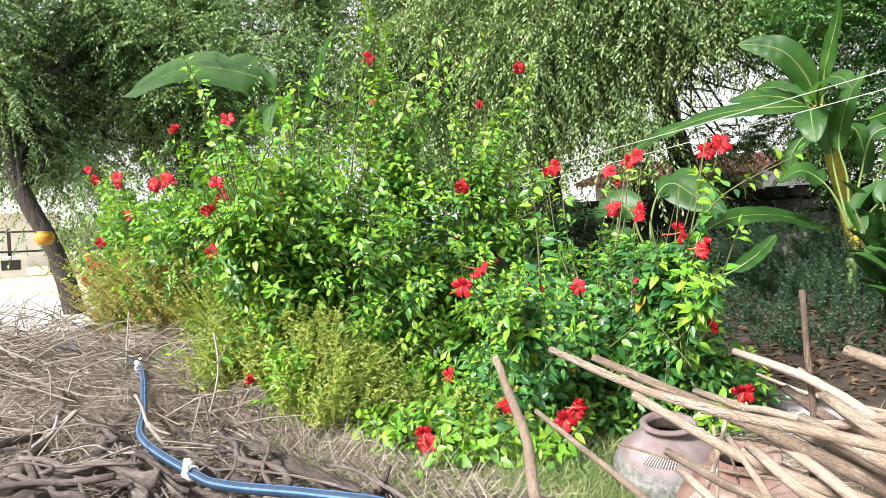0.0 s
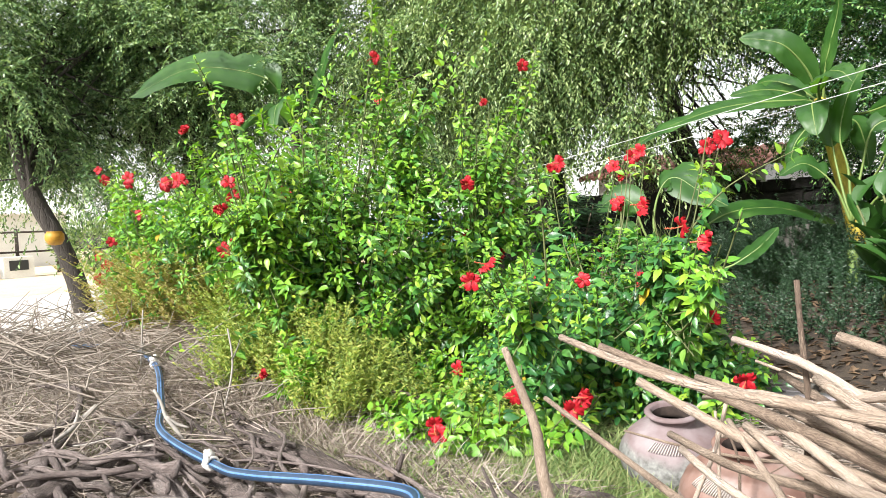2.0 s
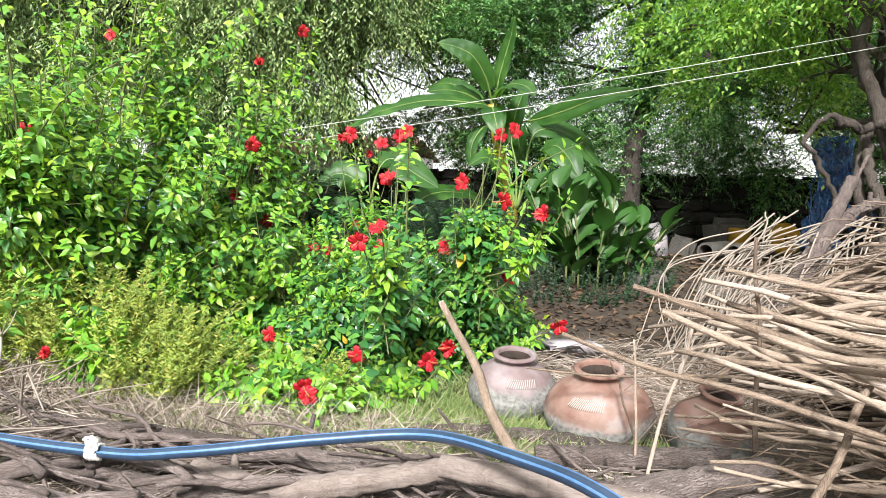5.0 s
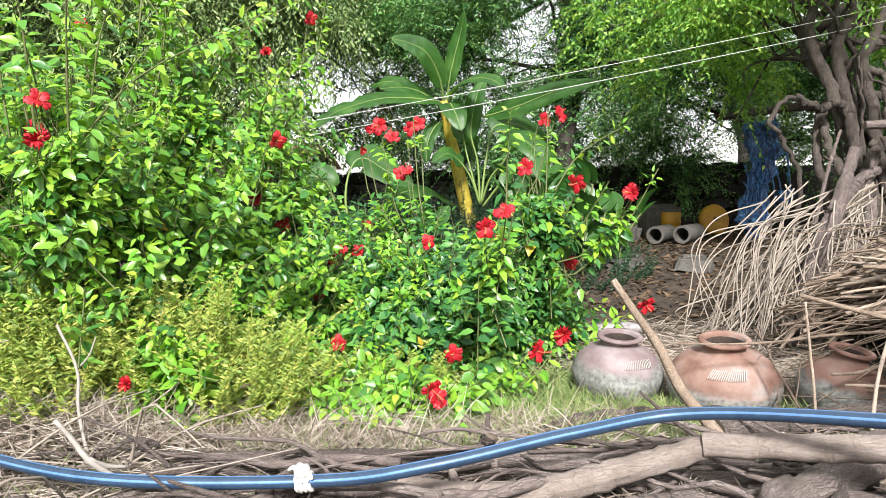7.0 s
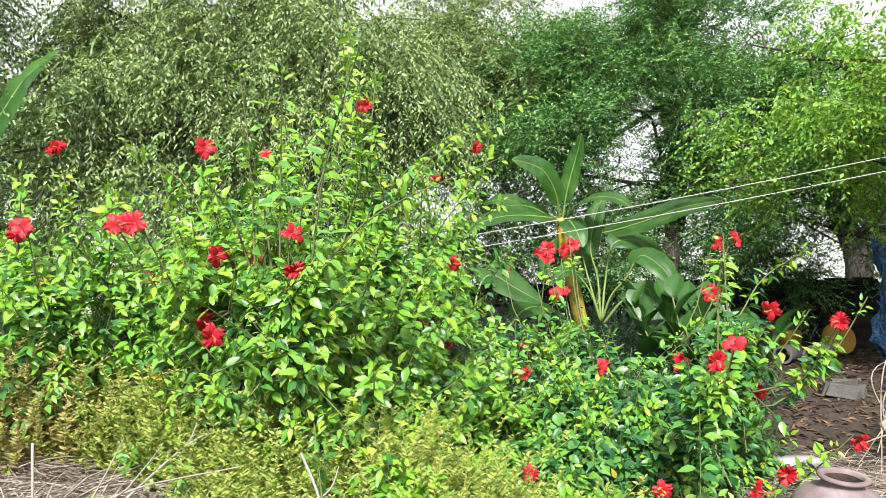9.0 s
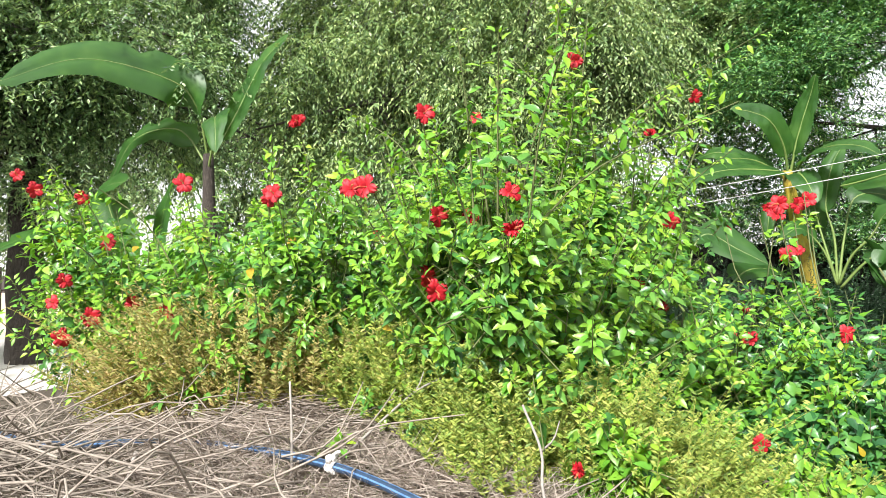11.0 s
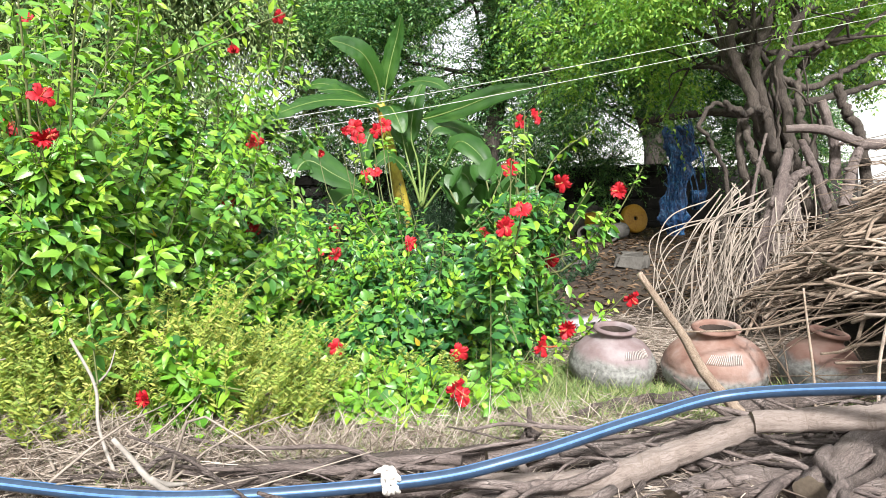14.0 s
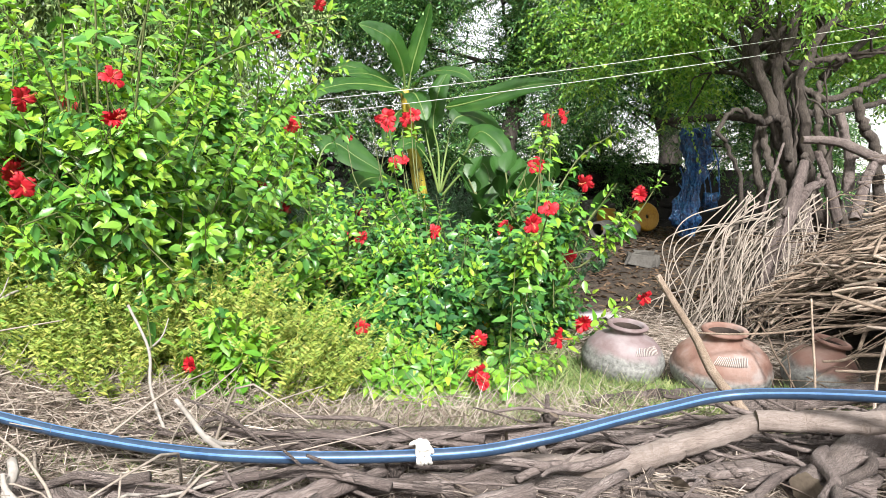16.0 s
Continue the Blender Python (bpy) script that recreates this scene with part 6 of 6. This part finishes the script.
        m = (p + e) / 2 + (rng.normal(-0.08, 0.14), rng.normal(0, 0.12), rng.uniform(-0.1, 0.3))
        g.add(*tube(smooth_line([p - base, m - base, e - base], 22), [0.006, 0.0035], 5, caps=False))
    tagged(part("vine", g, DEADTWIG, t, "limp grey vines hanging onto the heap"), kind="stuff")


brushwood()

HERO = [
    ((1.43, 1.83, 1.0), (2.65, 1.78, 0.86), 0.007, 0.012, "long thin peeled branch sticking out of the heap"),
    ((1.03, 2.28, 0.72), (2.4, 1.88, 0.44), 0.008, 0.016, "long thin peeled stick with a pointed tip"),
    ((1.24, 2.23, 0.895), (2.7, 2.38, 0.40), 0.010, 0.034, "long split peeled branch with a torn tip"),
    ((1.33, 2.25, 0.82), (2.7, 2.33, 0.34), 0.012, 0.028, "torn half of a split branch"),
    ((1.62, 2.43, 1.05), (1.66, 2.42, 0.35), 0.007, 0.011, "thin upright dry stick"),
    ((1.52, 2.7, 0.82), (2.4, 2.3, 0.52), 0.009, 0.017, "pale dry branch lying across the heap"),
    ((1.35, 2.6, 0.6), (2.6, 3.1, 0.86), 0.008, 0.02, "crooked pale dry branch"),
    ((1.7, 2.8, 0.78), (2.15, 2.5, 0.5), 0.014, 0.02, "grey weathered branch lying on the heap"),
    ((0.85, 2.95, 0.42), (1.9, 3.0, 0.45), 0.005, 0.009, "thin dry stick across the clay pots"),
    ((1.2, 3.02, 0.46), (1.35, 2.85, 0.1), 0.005, 0.007, "thin dry twig leaning on the clay pots"),
    ((1.28, 2.75, 0.62), (1.3, 2.7, 0.1), 0.005, 0.008, "thin forked twig standing by the pots"),
    ((1.45, 2.45, 0.75), (1.3, 2.35, 0.1), 0.006, 0.009, "leaning grey dry twig"),
    ((1.32, 2.6, 0.7), (1.95, 2.1, 0.92), 0.008, 0.013, "crooked pale dry branch"),
    ((1.7, 2.3, 0.87), (2.35, 1.9, 0.8), 0.013, 0.018, "short thick peeled branch on the heap"),
    ((1.68, 2.5, 0.92), (2.3, 2.2, 0.8), 0.015, 0.02, "short thick peeled branch on the heap"),
    ((1.52, 2.3, 0.75), (2.0, 1.75, 0.62), 0.008, 0.012, "pale dry branch lying across the heap"),
    ((1.6, 2.2, 0.78), (2.4, 1.75, 0.7), 0.012, 0.018, "pale dry branch lying across the heap"),
    ((1.46, 2.2, 0.7), (2.2, 1.85, 0.62), 0.010, 0.016, "long thin peeled stick with a pointed tip"),
    ((1.38, 2.3, 0.69), (2.5, 1.9, 0.72), 0.010, 0.018, "long thin peeled stick with a pointed tip"),
    ((1.56, 2.5, 0.82), (2.5, 2.0, 0.72), 0.012, 0.02, "pale dry branch lying across the heap"),
    ((1.35, 2.5, 0.78), (2.4, 2.1, 0.66), 0.010, 0.018, "long thin peeled stick with a pointed tip"),
    ((1.66, 2.3, 0.82), (2.5, 1.9, 0.74), 0.014, 0.02, "pale dry branch lying across the heap"),
    ((1.49, 2.4, 0.77), (2.3, 1.8, 0.6), 0.012, 0.02, "long split peeled branch with a torn tip"),
    ((1.47, 2.45, 0.9), (2.4, 1.9, 0.7), 0.010, 0.018, "pale dry branch lying across the heap"),
    ((1.95, 2.2, 0.75), (1.55, 1.95, 0.05), 0.012, 0.016, "short peeled stick leaning on the logs"),
]


def loose_sticks():
    rng = np.random.default_rng(83)
    for a, b, r0, r1, lab in HERO:
        ob = stick_object("branch", None, a, b, r0 * 0.85, r1 * 0.8, rng, STICKWOOD, 0.02, r1 > 0.015)
        tagged(ob, lab, "branch", "loose branches")
    stake = stick_object("stake", None, (0.93, 2.52, 0.08), (0.53, 2.68, 0.73), 0.027, 0.013, rng, STICKWOOD, 0.02)
    tagged(stake, "rough grey-brown wooden stake leaning before the pots", "stake")
    for pts, lab in (([(-1.6, 2.62, 0.61), (-1.52, 2.6, 0.44), (-1.5, 2.56, 0.28), (-1.36, 2.4, 0.06)], "thin white upright twig by the log"),
                     ([(-2.64, 2.5, 0.66), (-2.6, 2.46, 0.4), (-2.58, 2.42, 0.05)], "thin bleached upright twig in the straw"),
                     ([(-2.15, 3.05, 0.62), (-2.25, 2.9, 0.55), (-2.45, 2.6, 0.3), (-2.55, 2.45, 0.15)], "slanting bleached twig beside the hose")):
        g = Geo()
        g.add(*tube(smooth_line(pts, 16), [0.005, 0.006, 0.007], 7, rng, 0.08))
        s = np.array(pts[1])
        g.add(*tube(smooth_line([s, s + (0.05, 0, 0.05), s + (0.07, 0.02, 0.12)], 6), [0.005, 0.002], 5))
        tagged(part("twig", g, GREYWOOD), lab, "twig", "upright twigs")
    # thin dry branches lying over and between the logs
    for k in range(96):
        x, y = rng.uniform(-1.6, 1.5), rng.uniform(1.35, 2.5)
        yaw, ln = rng.normal(0.1, 0.5), rng.uniform(0.4, 1.1)
        z = rng.uniform(0.12, 0.2)
        h = np.array((math.cos(yaw), math.sin(yaw), rng.normal(0, 0.06))) * ln / 2
        p = np.array((x, y, z))
        r = rng.choice((0.007, 0.011, 0.017, 0.024))
        ob = stick_object("branch", None, p + h, p - h, r, r * 0.55, rng, LIMBBARK if k % 3 else LOGBARK, 0.04, rng.random() < 0.5)
        tagged(ob, "thin dry grey branch lying on the firewood logs", "branch", "loose branches")
    # bleached branches on the dead grass beside the pipe
    for a, b, r0, r1 in (
        ((-1.27, 2.06, 0.42), (-1.06, 2.13, 0.12), 0.007, 0.013),
        ((-1.55, 1.67, 0.2), (-1.67, 1.9, 0.3), 0.01, 0.014),
        ((-3.08, 2.4, 0.2), (-1.85, 2.3, 0.1), 0.016, 0.022),
        ((-1.54, 1.73, 0.16), (-1.07, 2.08, 0.18), 0.004, 0.006),
        ((-1.95, 1.78, 0.15), (-1.44, 1.58, 0.1), 0.008, 0.012),
        ((-3.34, 2.23, 0.22), (-3.43, 2.37, 0.3), 0.006, 0.01),
        ((-4.18, 2.04, 0.2), (-3.55, 2.41, 0.4), 0.004, 0.006),
    ):
        ob = stick_object("branch", None, a, b, r0, r1, rng, LIMBBARK if r1 > 0.02 else GREYWOOD, 0.035, r1 < 0.015)
        tagged(ob, "bleached grey branch lying on the dead grass", "branch", "loose branches")
    # dead brush heap by the road end of the straw
    g = Geo()
    for k in range(520):
        x, y = rng.normal(-4.3, 0.8), rng.normal(2.1, 0.45)
        p = np.array((x, y, max(0.02, rng.uniform(0, 0.4))))
        yaw, ln = rng.uniform(0, 6.28), rng.uniform(0.3, 0.9)
        e = p + (math.cos(yaw) * ln, math.sin(yaw) * ln, rng.uniform(-0.1, 0.35))
        e[2] = max(0.01, e[2])
        g.add(*tube(smooth_line([p, (p + e) / 2 + rng.normal(0, 0.06, 3), e], 6), [0.006, 0.0025], 5, caps=False))
    tagged(part("dead_brush", g, DEADTWIG), "tangle of grey dead twigs near the road", "brushwood", kind="stuff")
    g = Geo()
    for k in range(900):
        x, y = rng.uniform(-4.2, 1.6), rng.uniform(1.2, 2.9)
        p = np.array((x, y, rise(x, y) + rng.uniform(0.01, 0.08)))
        yaw, ln = rng.uniform(0, 6.28), rng.uniform(0.15, 0.55)
        e = p + (math.cos(yaw) * ln, math.sin(yaw) * ln, rng.uniform(-0.02, 0.08))
        g.add(*tube(smooth_line([p, (p + e) / 2 + rng.normal(0, 0.03, 3), e], 5), [0.004, 0.0018], 4, caps=False))
    for k in range(420):
        x, y = rng.uniform(-4.8, -1.2), rng.uniform(1.2, 2.6)
        p = np.array((x, y, rise(x, y) + rng.uniform(0.02, 0.16)))
        yaw, ln = rng.uniform(0, 6.28), rng.uniform(0.25, 0.75)
        e = p + (math.cos(yaw) * ln, math.sin(yaw) * ln, rng.uniform(-0.05, 0.2))
        e[2] = max(e[2], rise(e[0], e[1]) + 0.01)
        r = rng.choice((0.0025, 0.004, 0.006))
        g.add(*tube(smooth_line([p, (p + e) / 2 + rng.normal(0, 0.05, 3), e], 6), [r, r * 0.5], 5, caps=False))
    tagged(part("fallen_twigs", g, DEADTWIG), "fallen dry twigs scattered over the straw", "twigs", kind="stuff")


loose_sticks()


# ---------- water hose ----------
def hose():
    blue = rough_stuff("blue_stripe", [(0.3, (0.05, 0.13, 0.30)), (0.7, (0.11, 0.22, 0.42))], 8, 60, 0.4, 0.1, 0.001)
    black = rough_stuff("black_hdpe", [(0.3, (0.014, 0.03, 0.06)), (0.7, (0.032, 0.06, 0.11))], 8, 60, 0.35, 0.1, 0.001)
    rag = rough_stuff("white_rag", [(0.3, (0.55, 0.52, 0.48)), (0.7, (0.78, 0.76, 0.72))], 14, 90, 0.95, 0.5, 0.004)
    pts = [(-6.4, 3.5, 0.1), (-5.5, 2.9, 0.2), (-4.3, 2.45, 0.24), (-3.3, 2.56, 0.31), (-2.4, 2.47, 0.32), (-1.63, 2.22, 0.25), (-1.08, 2.02, 0.25), (-0.45, 2.0, 0.25), (-0.13, 1.98, 0.30), (0.27, 2.08, 0.35), (0.62, 2.14, 0.385), (0.95, 1.83, 0.47), (1.2, 1.55, 0.51), (1.5, 1.2, 0.45), (1.75, 0.6, 0.2), (1.9, -0.3, 0.06)]
    line = smooth_line(pts, 170)
    t = thing("water_hose", (0, 0, 0), "long black plastic water pipe with blue stripes over the logs", "hose")
    g = Geo()
    g.add(*tube(line, [0.0185, 0.0185], 16))
    part("pipe", g, black, t)
    tan = unit(np.gradient(line, axis=0))
    side = unit(np.cross(tan, (0, 0, 1.0)))
    up = np.cross(side, tan)
    for ang in (25, 100, 165, 260):
        a = radians(ang)
        c = line + (side * math.cos(a) + up * math.sin(a)) * 0.0172
        n = side * math.cos(a) + up * math.sin(a)
        w = np.cross(tan, n)
        g = Geo()
        v = np.concatenate([c - w * 0.0045, c + n * 0.003, c + w * 0.0045])
        k = len(c)
        g.add(v, [(i, i + 1, k + i + 1, k + i) for i in range(k - 1)] + [(k + i, k + i + 1, 2 * k + i + 1, 2 * k + i) for i in range(k - 1)])
        part("stripe", g, blue, t, "raised blue stripe")
    rng = np.random.default_rng(91)
    for at in ((-0.505, 2.0, 0.25), (-2.4, 2.47, 0.32)):
        at = np.array(at)
        k = thing("rag_tie", at, "knotted white rag tied round the water pipe", "rag", "rag ties")
        i = np.argmin(np.linalg.norm(line - at, axis=1))
        g = Geo()
        for j in range(4):
            o = (j - 1.5) * 0.014
            ring = [(side[i] * math.cos(q) + up[i] * math.sin(q)) * (0.031 + rng.normal(0, 0.002)) + tan[i] * (o + rng.normal(0, 0.004)) for q in np.linspace(0, 6.28, 14)]
            g.add(*tube(ring, [0.008, 0.009], 7, rng, 0.15))
        part("wrap", g, rag, k)
        g = Geo()
        g.add(*lump((0, -0.01, 0.04), (0.05, 0.045, 0.045), rng, rough=0.5))
        for j in range(5):
            e = np.array((rng.uniform(-0.06, 0.06), rng.uniform(-0.05, 0.02), rng.uniform(-0.05, 0.10)))
            g.add(*tube(smooth_line([(0, -0.01, 0.04), e * 0.6 + (0, -0.01, 0.03), e], 6), [0.012, 0.007], 6, rng, 0.25))
        part("knot", g, rag, k)
        k.scale = (0.8, 0.8, 0.8)


hose()


# ---------- things under the old tree ----------
def tarp():
    rng = np.random.default_rng(95)
    m = rough_stuff("blue_plastic_sheet", [(0.38, (0.004, 0.010, 0.028)), (0.5, (0.012, 0.055, 0.17)), (0.6, (0.035, 0.15, 0.33)), (0.74, (0.24, 0.30, 0.35))], 8, 30, 0.35, 0.9, 0.04)
    t = thing("tarpaulin", (3.75, 9.0, 0.42), "crumpled blue plastic sheet hanging from a branch", "tarpaulin")
    n, k = 46, 40
    v = []
    for i in range(n):
        s = i / (n - 1)
        z = 1.5 * (1 - s)
        w = 0.15 + 0.06 * math.sin(s * 8 + 0.6) - 0.05 * max(0.0, 0.2 - s) * 5 - 0.10 * (s > 0.8) * (s - 0.8) * 5 + 0.02 * math.sin(s * 31)
        for j in range(k):
            a = 2 * math.pi * j / k
            fold = 0.04 * math.sin(5 * a + s * 7) + 0.03 * math.sin(11 * a - s * 17) + 0.10 * noise.noise((math.cos(a) * 2.5, math.sin(a) * 2.5, s * 9)) + 0.05 * noise.noise((math.cos(a) * 6, math.sin(a) * 6, s * 22))
            r = (w + fold * 0.75) * (1.0 - 0.25 * max(0.0, s - 0.6))
            v.append((r * math.cos(a) + 0.06 * math.sin(s * 6), r * 0.5 * math.sin(a), z + 0.03 * noise.noise((a, s * 9, 3))))
    f = [(i * k + j, i * k + (j + 1) % k, (i + 1) * k + (j + 1) % k, (i + 1) * k + j) for i in range(n - 1) for j in range(k)]
    f += [tuple(range(k))[::-1], tuple(range((n - 1) * k, n * k))]
    g = Geo()
    g.smooth = False
    g.add(v, f)
    part("sheet", g, m, t)
    for q in range(26):
        g = Geo()
        x = rng.uniform(-0.34, 0.34)
        z = rng.uniform(0.4, 1.6)
        e = np.array((x + rng.normal(0, 0.06), -0.2 + rng.normal(0, 0.05), z - rng.uniform(0.2, 0.6)))
        g.add(*tube(smooth_line([(x, -0.14, z), ((x + e[0]) / 2, -0.24, (z + e[2]) / 2 + 0.04), e], 6), [0.012, 0.006], 5, rng, 0.3))
        part("strip", g, m, t, "frayed strip")
    b = thing("plastic_bag", (4.35, 9.6, 0.75), "scrap of blue plastic caught under the tree", "bag")
    g = Geo()
    g.add(*lump((0, 0, 0.15), (0.2, 0.14, 0.26), rng, rough=0.9))
    part("sheet", g, m, b)
    br = thing("branch", (3.4, 8.9, 2.0), "bare branch that carries the blue sheet", "branch")
    g = Geo()
    g.add(*tube(smooth_line([(-0.2, 0.1, -0.02), (0.4, 0.1, 0.05), (1.2, 0.3, 0.1), (2.2, 0.5, -0.2), (2.6, 0.6, -1.8)], 16), [0.04, 0.06, 0.09], 9, rng, 0.08))
    part("wood", g, OLDBARK, br)


tarp()


def clutter():
    rng = np.random.default_rng(96)
    cement = rough_stuff("weathered_cement", [(0.28, (0.0456, 0.0404, 0.0351)), (0.5, (0.0805, 0.0756, 0.0673)), (0.75, (0.124, 0.118, 0.108))], 6, 45, 0.95, 0.5, 0.006, spread=0.15)
    orange = rough_stuff("orange_paint", [(0.28, (0.248, 0.105, 0.00744)), (0.5, (0.409, 0.205, 0.0124)), (0.75, (0.459, 0.273, 0.031))], 5, 40, 0.55, 0.3, 0.003)
    for at, yaw, ln in (((2.72, 8.85, 0.50), 55, 0.62), ((2.42, 9.0, 0.49), 58, 0.6)):
        t = thing("cement_pipe", at, "short grey cement pipe lying on the litter", "pipe", "cement pipes")
        t.rotation_euler = (0, 0, radians(yaw))
        v, f = lathe([(0.115, 0), (0.115, ln), (0.085, ln), (0.085, 0), (0.115, 0)], 24)
        v = [(z, x, y) for x, y, z in v]
        g = Geo()
        g.smooth = False
        g.add(v, f)
        part("tube", g, cement, t)
    w = thing("wheel", (3.6, 10.2, 0.62), "orange-painted round wheel leaning on the clutter", "wheel")
    w.rotation_euler = (radians(78), 0, radians(14))
    v, f = lathe([(0.035, 0.06), (0.035, -0.04), (0.20, -0.05), (0.225, -0.03), (0.225, 0.05), (0.20, 0.07), (0.035, 0.06)], 36)
    g = Geo()
    g.add(v, f)
    part("disc", g, orange, w)
    g = Geo()
    g.add(*lathe([(0.0, 0.03), (0.033, 0.03), (0.033, -0.02), (0, -0.02)], 16))
    part("hub", g, BARK, w, "dark hub hole")
    d = thing("drum", (3.1, 10.6, 0.36), "rusty yellow drum among the clutter", "drum")
    g = Geo()
    g.add(*lathe([(0.0, 0.5), (0.2, 0.5), (0.22, 0.48), (0.21, 0.33), (0.225, 0.3), (0.21, 0.27), (0.21, 0.03), (0.22, 0.0), (0, 0)], 28))
    part("shell", g, orange, d)
    d.scale = (0.7, 0.7, 0.75)
    blocks = [((2.28, 7.05, 0.30), (0.36, 0.26, 0.19), "pale cement block on the litter"), ((1.62, 7.3, 0.30), (0.36, 0.28, 0.15), "grey stone slab half in the litter"), ((2.2, 9.6, 0.48), (0.34, 0.24, 0.28), "whitish stone by the cement pipes"),
              ((-0.72, 9.2, 0.62), (0.35, 0.12, 0.55), "leaning grey stone slab behind the banana leaves"), ((0.65, 5.1, 0.07), (0.3, 0.2, 0.1), "flat broken stone by the hedge"), ((0.15, 9.9, 0.6), (0.3, 0.1, 0.5), "pale upright slab near the wall"), ((3.0, 10.8, 0.6), (0.6, 0.4, 0.5), "dark boulder under the trees")]
    for at, size, lab in blocks:
        g = Geo()
        g.smooth = False
        g.add(*lump((0, 0, 0), size, rng, rough=0.4))
        ob = part("block", g, cement)
        ob.location = at
        ob.rotation_euler = (rng.normal(0, 0.08), rng.normal(0, 0.08), rng.uniform(-0.6, 0.6))
        tagged(ob, lab, "stone", "scattered blocks")
    sack = rough_stuff("faded_sacking", [(0.3, (0.26, 0.248, 0.26)), (0.5, (0.36, 0.322, 0.341)), (0.75, (0.446, 0.434, 0.422))], 6, 50, 0.9, 0.6, 0.008)
    for at, size, lab in (((1.75, 9.6, 0.55), (0.5, 0.32, 0.4), "faded pinkish cement sack on the litter"), ((1.35, 10.2, 0.55), (0.6, 0.35, 0.35), "grey crumpled sack under the trees"), ((0.95, 4.75, 0.1), (0.42, 0.25, 0.12), "crumpled white plastic wrapping on the ground")):
        g = Geo()
        g.add(*lump((0, 0, 0), size, rng, rough=1.0))
        ob = part("sack", g, sack)
        ob.location = at
        ob.rotation_euler = (0, 0, rng.uniform(0, 3))
        tagged(ob, lab, "sack", "old sacks")
    bluebag = rough_stuff("blue_bag", [(0.3, (0.031, 0.0806, 0.211)), (0.5, (0.0992, 0.174, 0.322)), (0.7, (0.31, 0.341, 0.384))], 9, 50, 0.5, 0.6, 0.01)
    g = Geo()
    g.add(*lump((0, 0, 0), (0.45, 0.3, 0.4), rng, rough=0.8))
    ob = part("bag", g, bluebag)
    ob.location = (-3.3, 6.0, 1.0)
    tagged(ob, "blue and white plastic bag behind the hedge", "bag")
    g = Geo()
    g.smooth = False
    g.add(*lump((0, 0, 0), (1.1, 0.8, 0.85), rng, rough=0.2))
    ob = part("crate", g, BARK)
    ob.location = (-3.3, 6.1, 0.42)
    tagged(ob, "dark wooden crate behind the hedge", "crate")
    lamp = thing("hanging_pot", (-8.0, 3.25, 1.14), "small yellow pot hanging on the tree trunk", "pot")
    g = Geo()
    g.add(*lathe([(0, -0.1), (0.08, -0.09), (0.12, -0.02), (0.115, 0.05), (0.09, 0.08), (0.1, 0.09), (0.08, 0.09), (0.1, -0.02), (0, -0.07)], 20))
    part("bowl", g, orange, lamp)
    g = Geo()
    g.add(*tube(smooth_line([(0, 0, 0.05), (-0.1, 0.02, 0.2), (-0.3, 0.02, 0.3)], 6), [0.004, 0.004], 5))
    part("cord", g, BARK, lamp)


clutter()


# ---------- overhead cables ----------
def cables():
    m = rough_stuff("white_cable", [(0.3, (0.42, 0.43, 0.38)), (0.7, (0.58, 0.58, 0.52))], 4, 40, 0.6, 0)
    for dz, lab in ((0.0, "white overhead cable sagging to the banana plants"), (-0.13, "second white cable below the first")):
        g = Geo()
        g.add(*tube(smooth_line([(-2.6, 6.6, 1.66 + dz), (0.2, 6.6, 2.07 + dz), (2.6, 6.6, 2.47 + dz), (5.4, 6.6, 2.98 + dz)], 40), [0.0032, 0.0032], 6))
        tagged(part("cable", g, m), lab, "cable", "overhead cables")


cables()
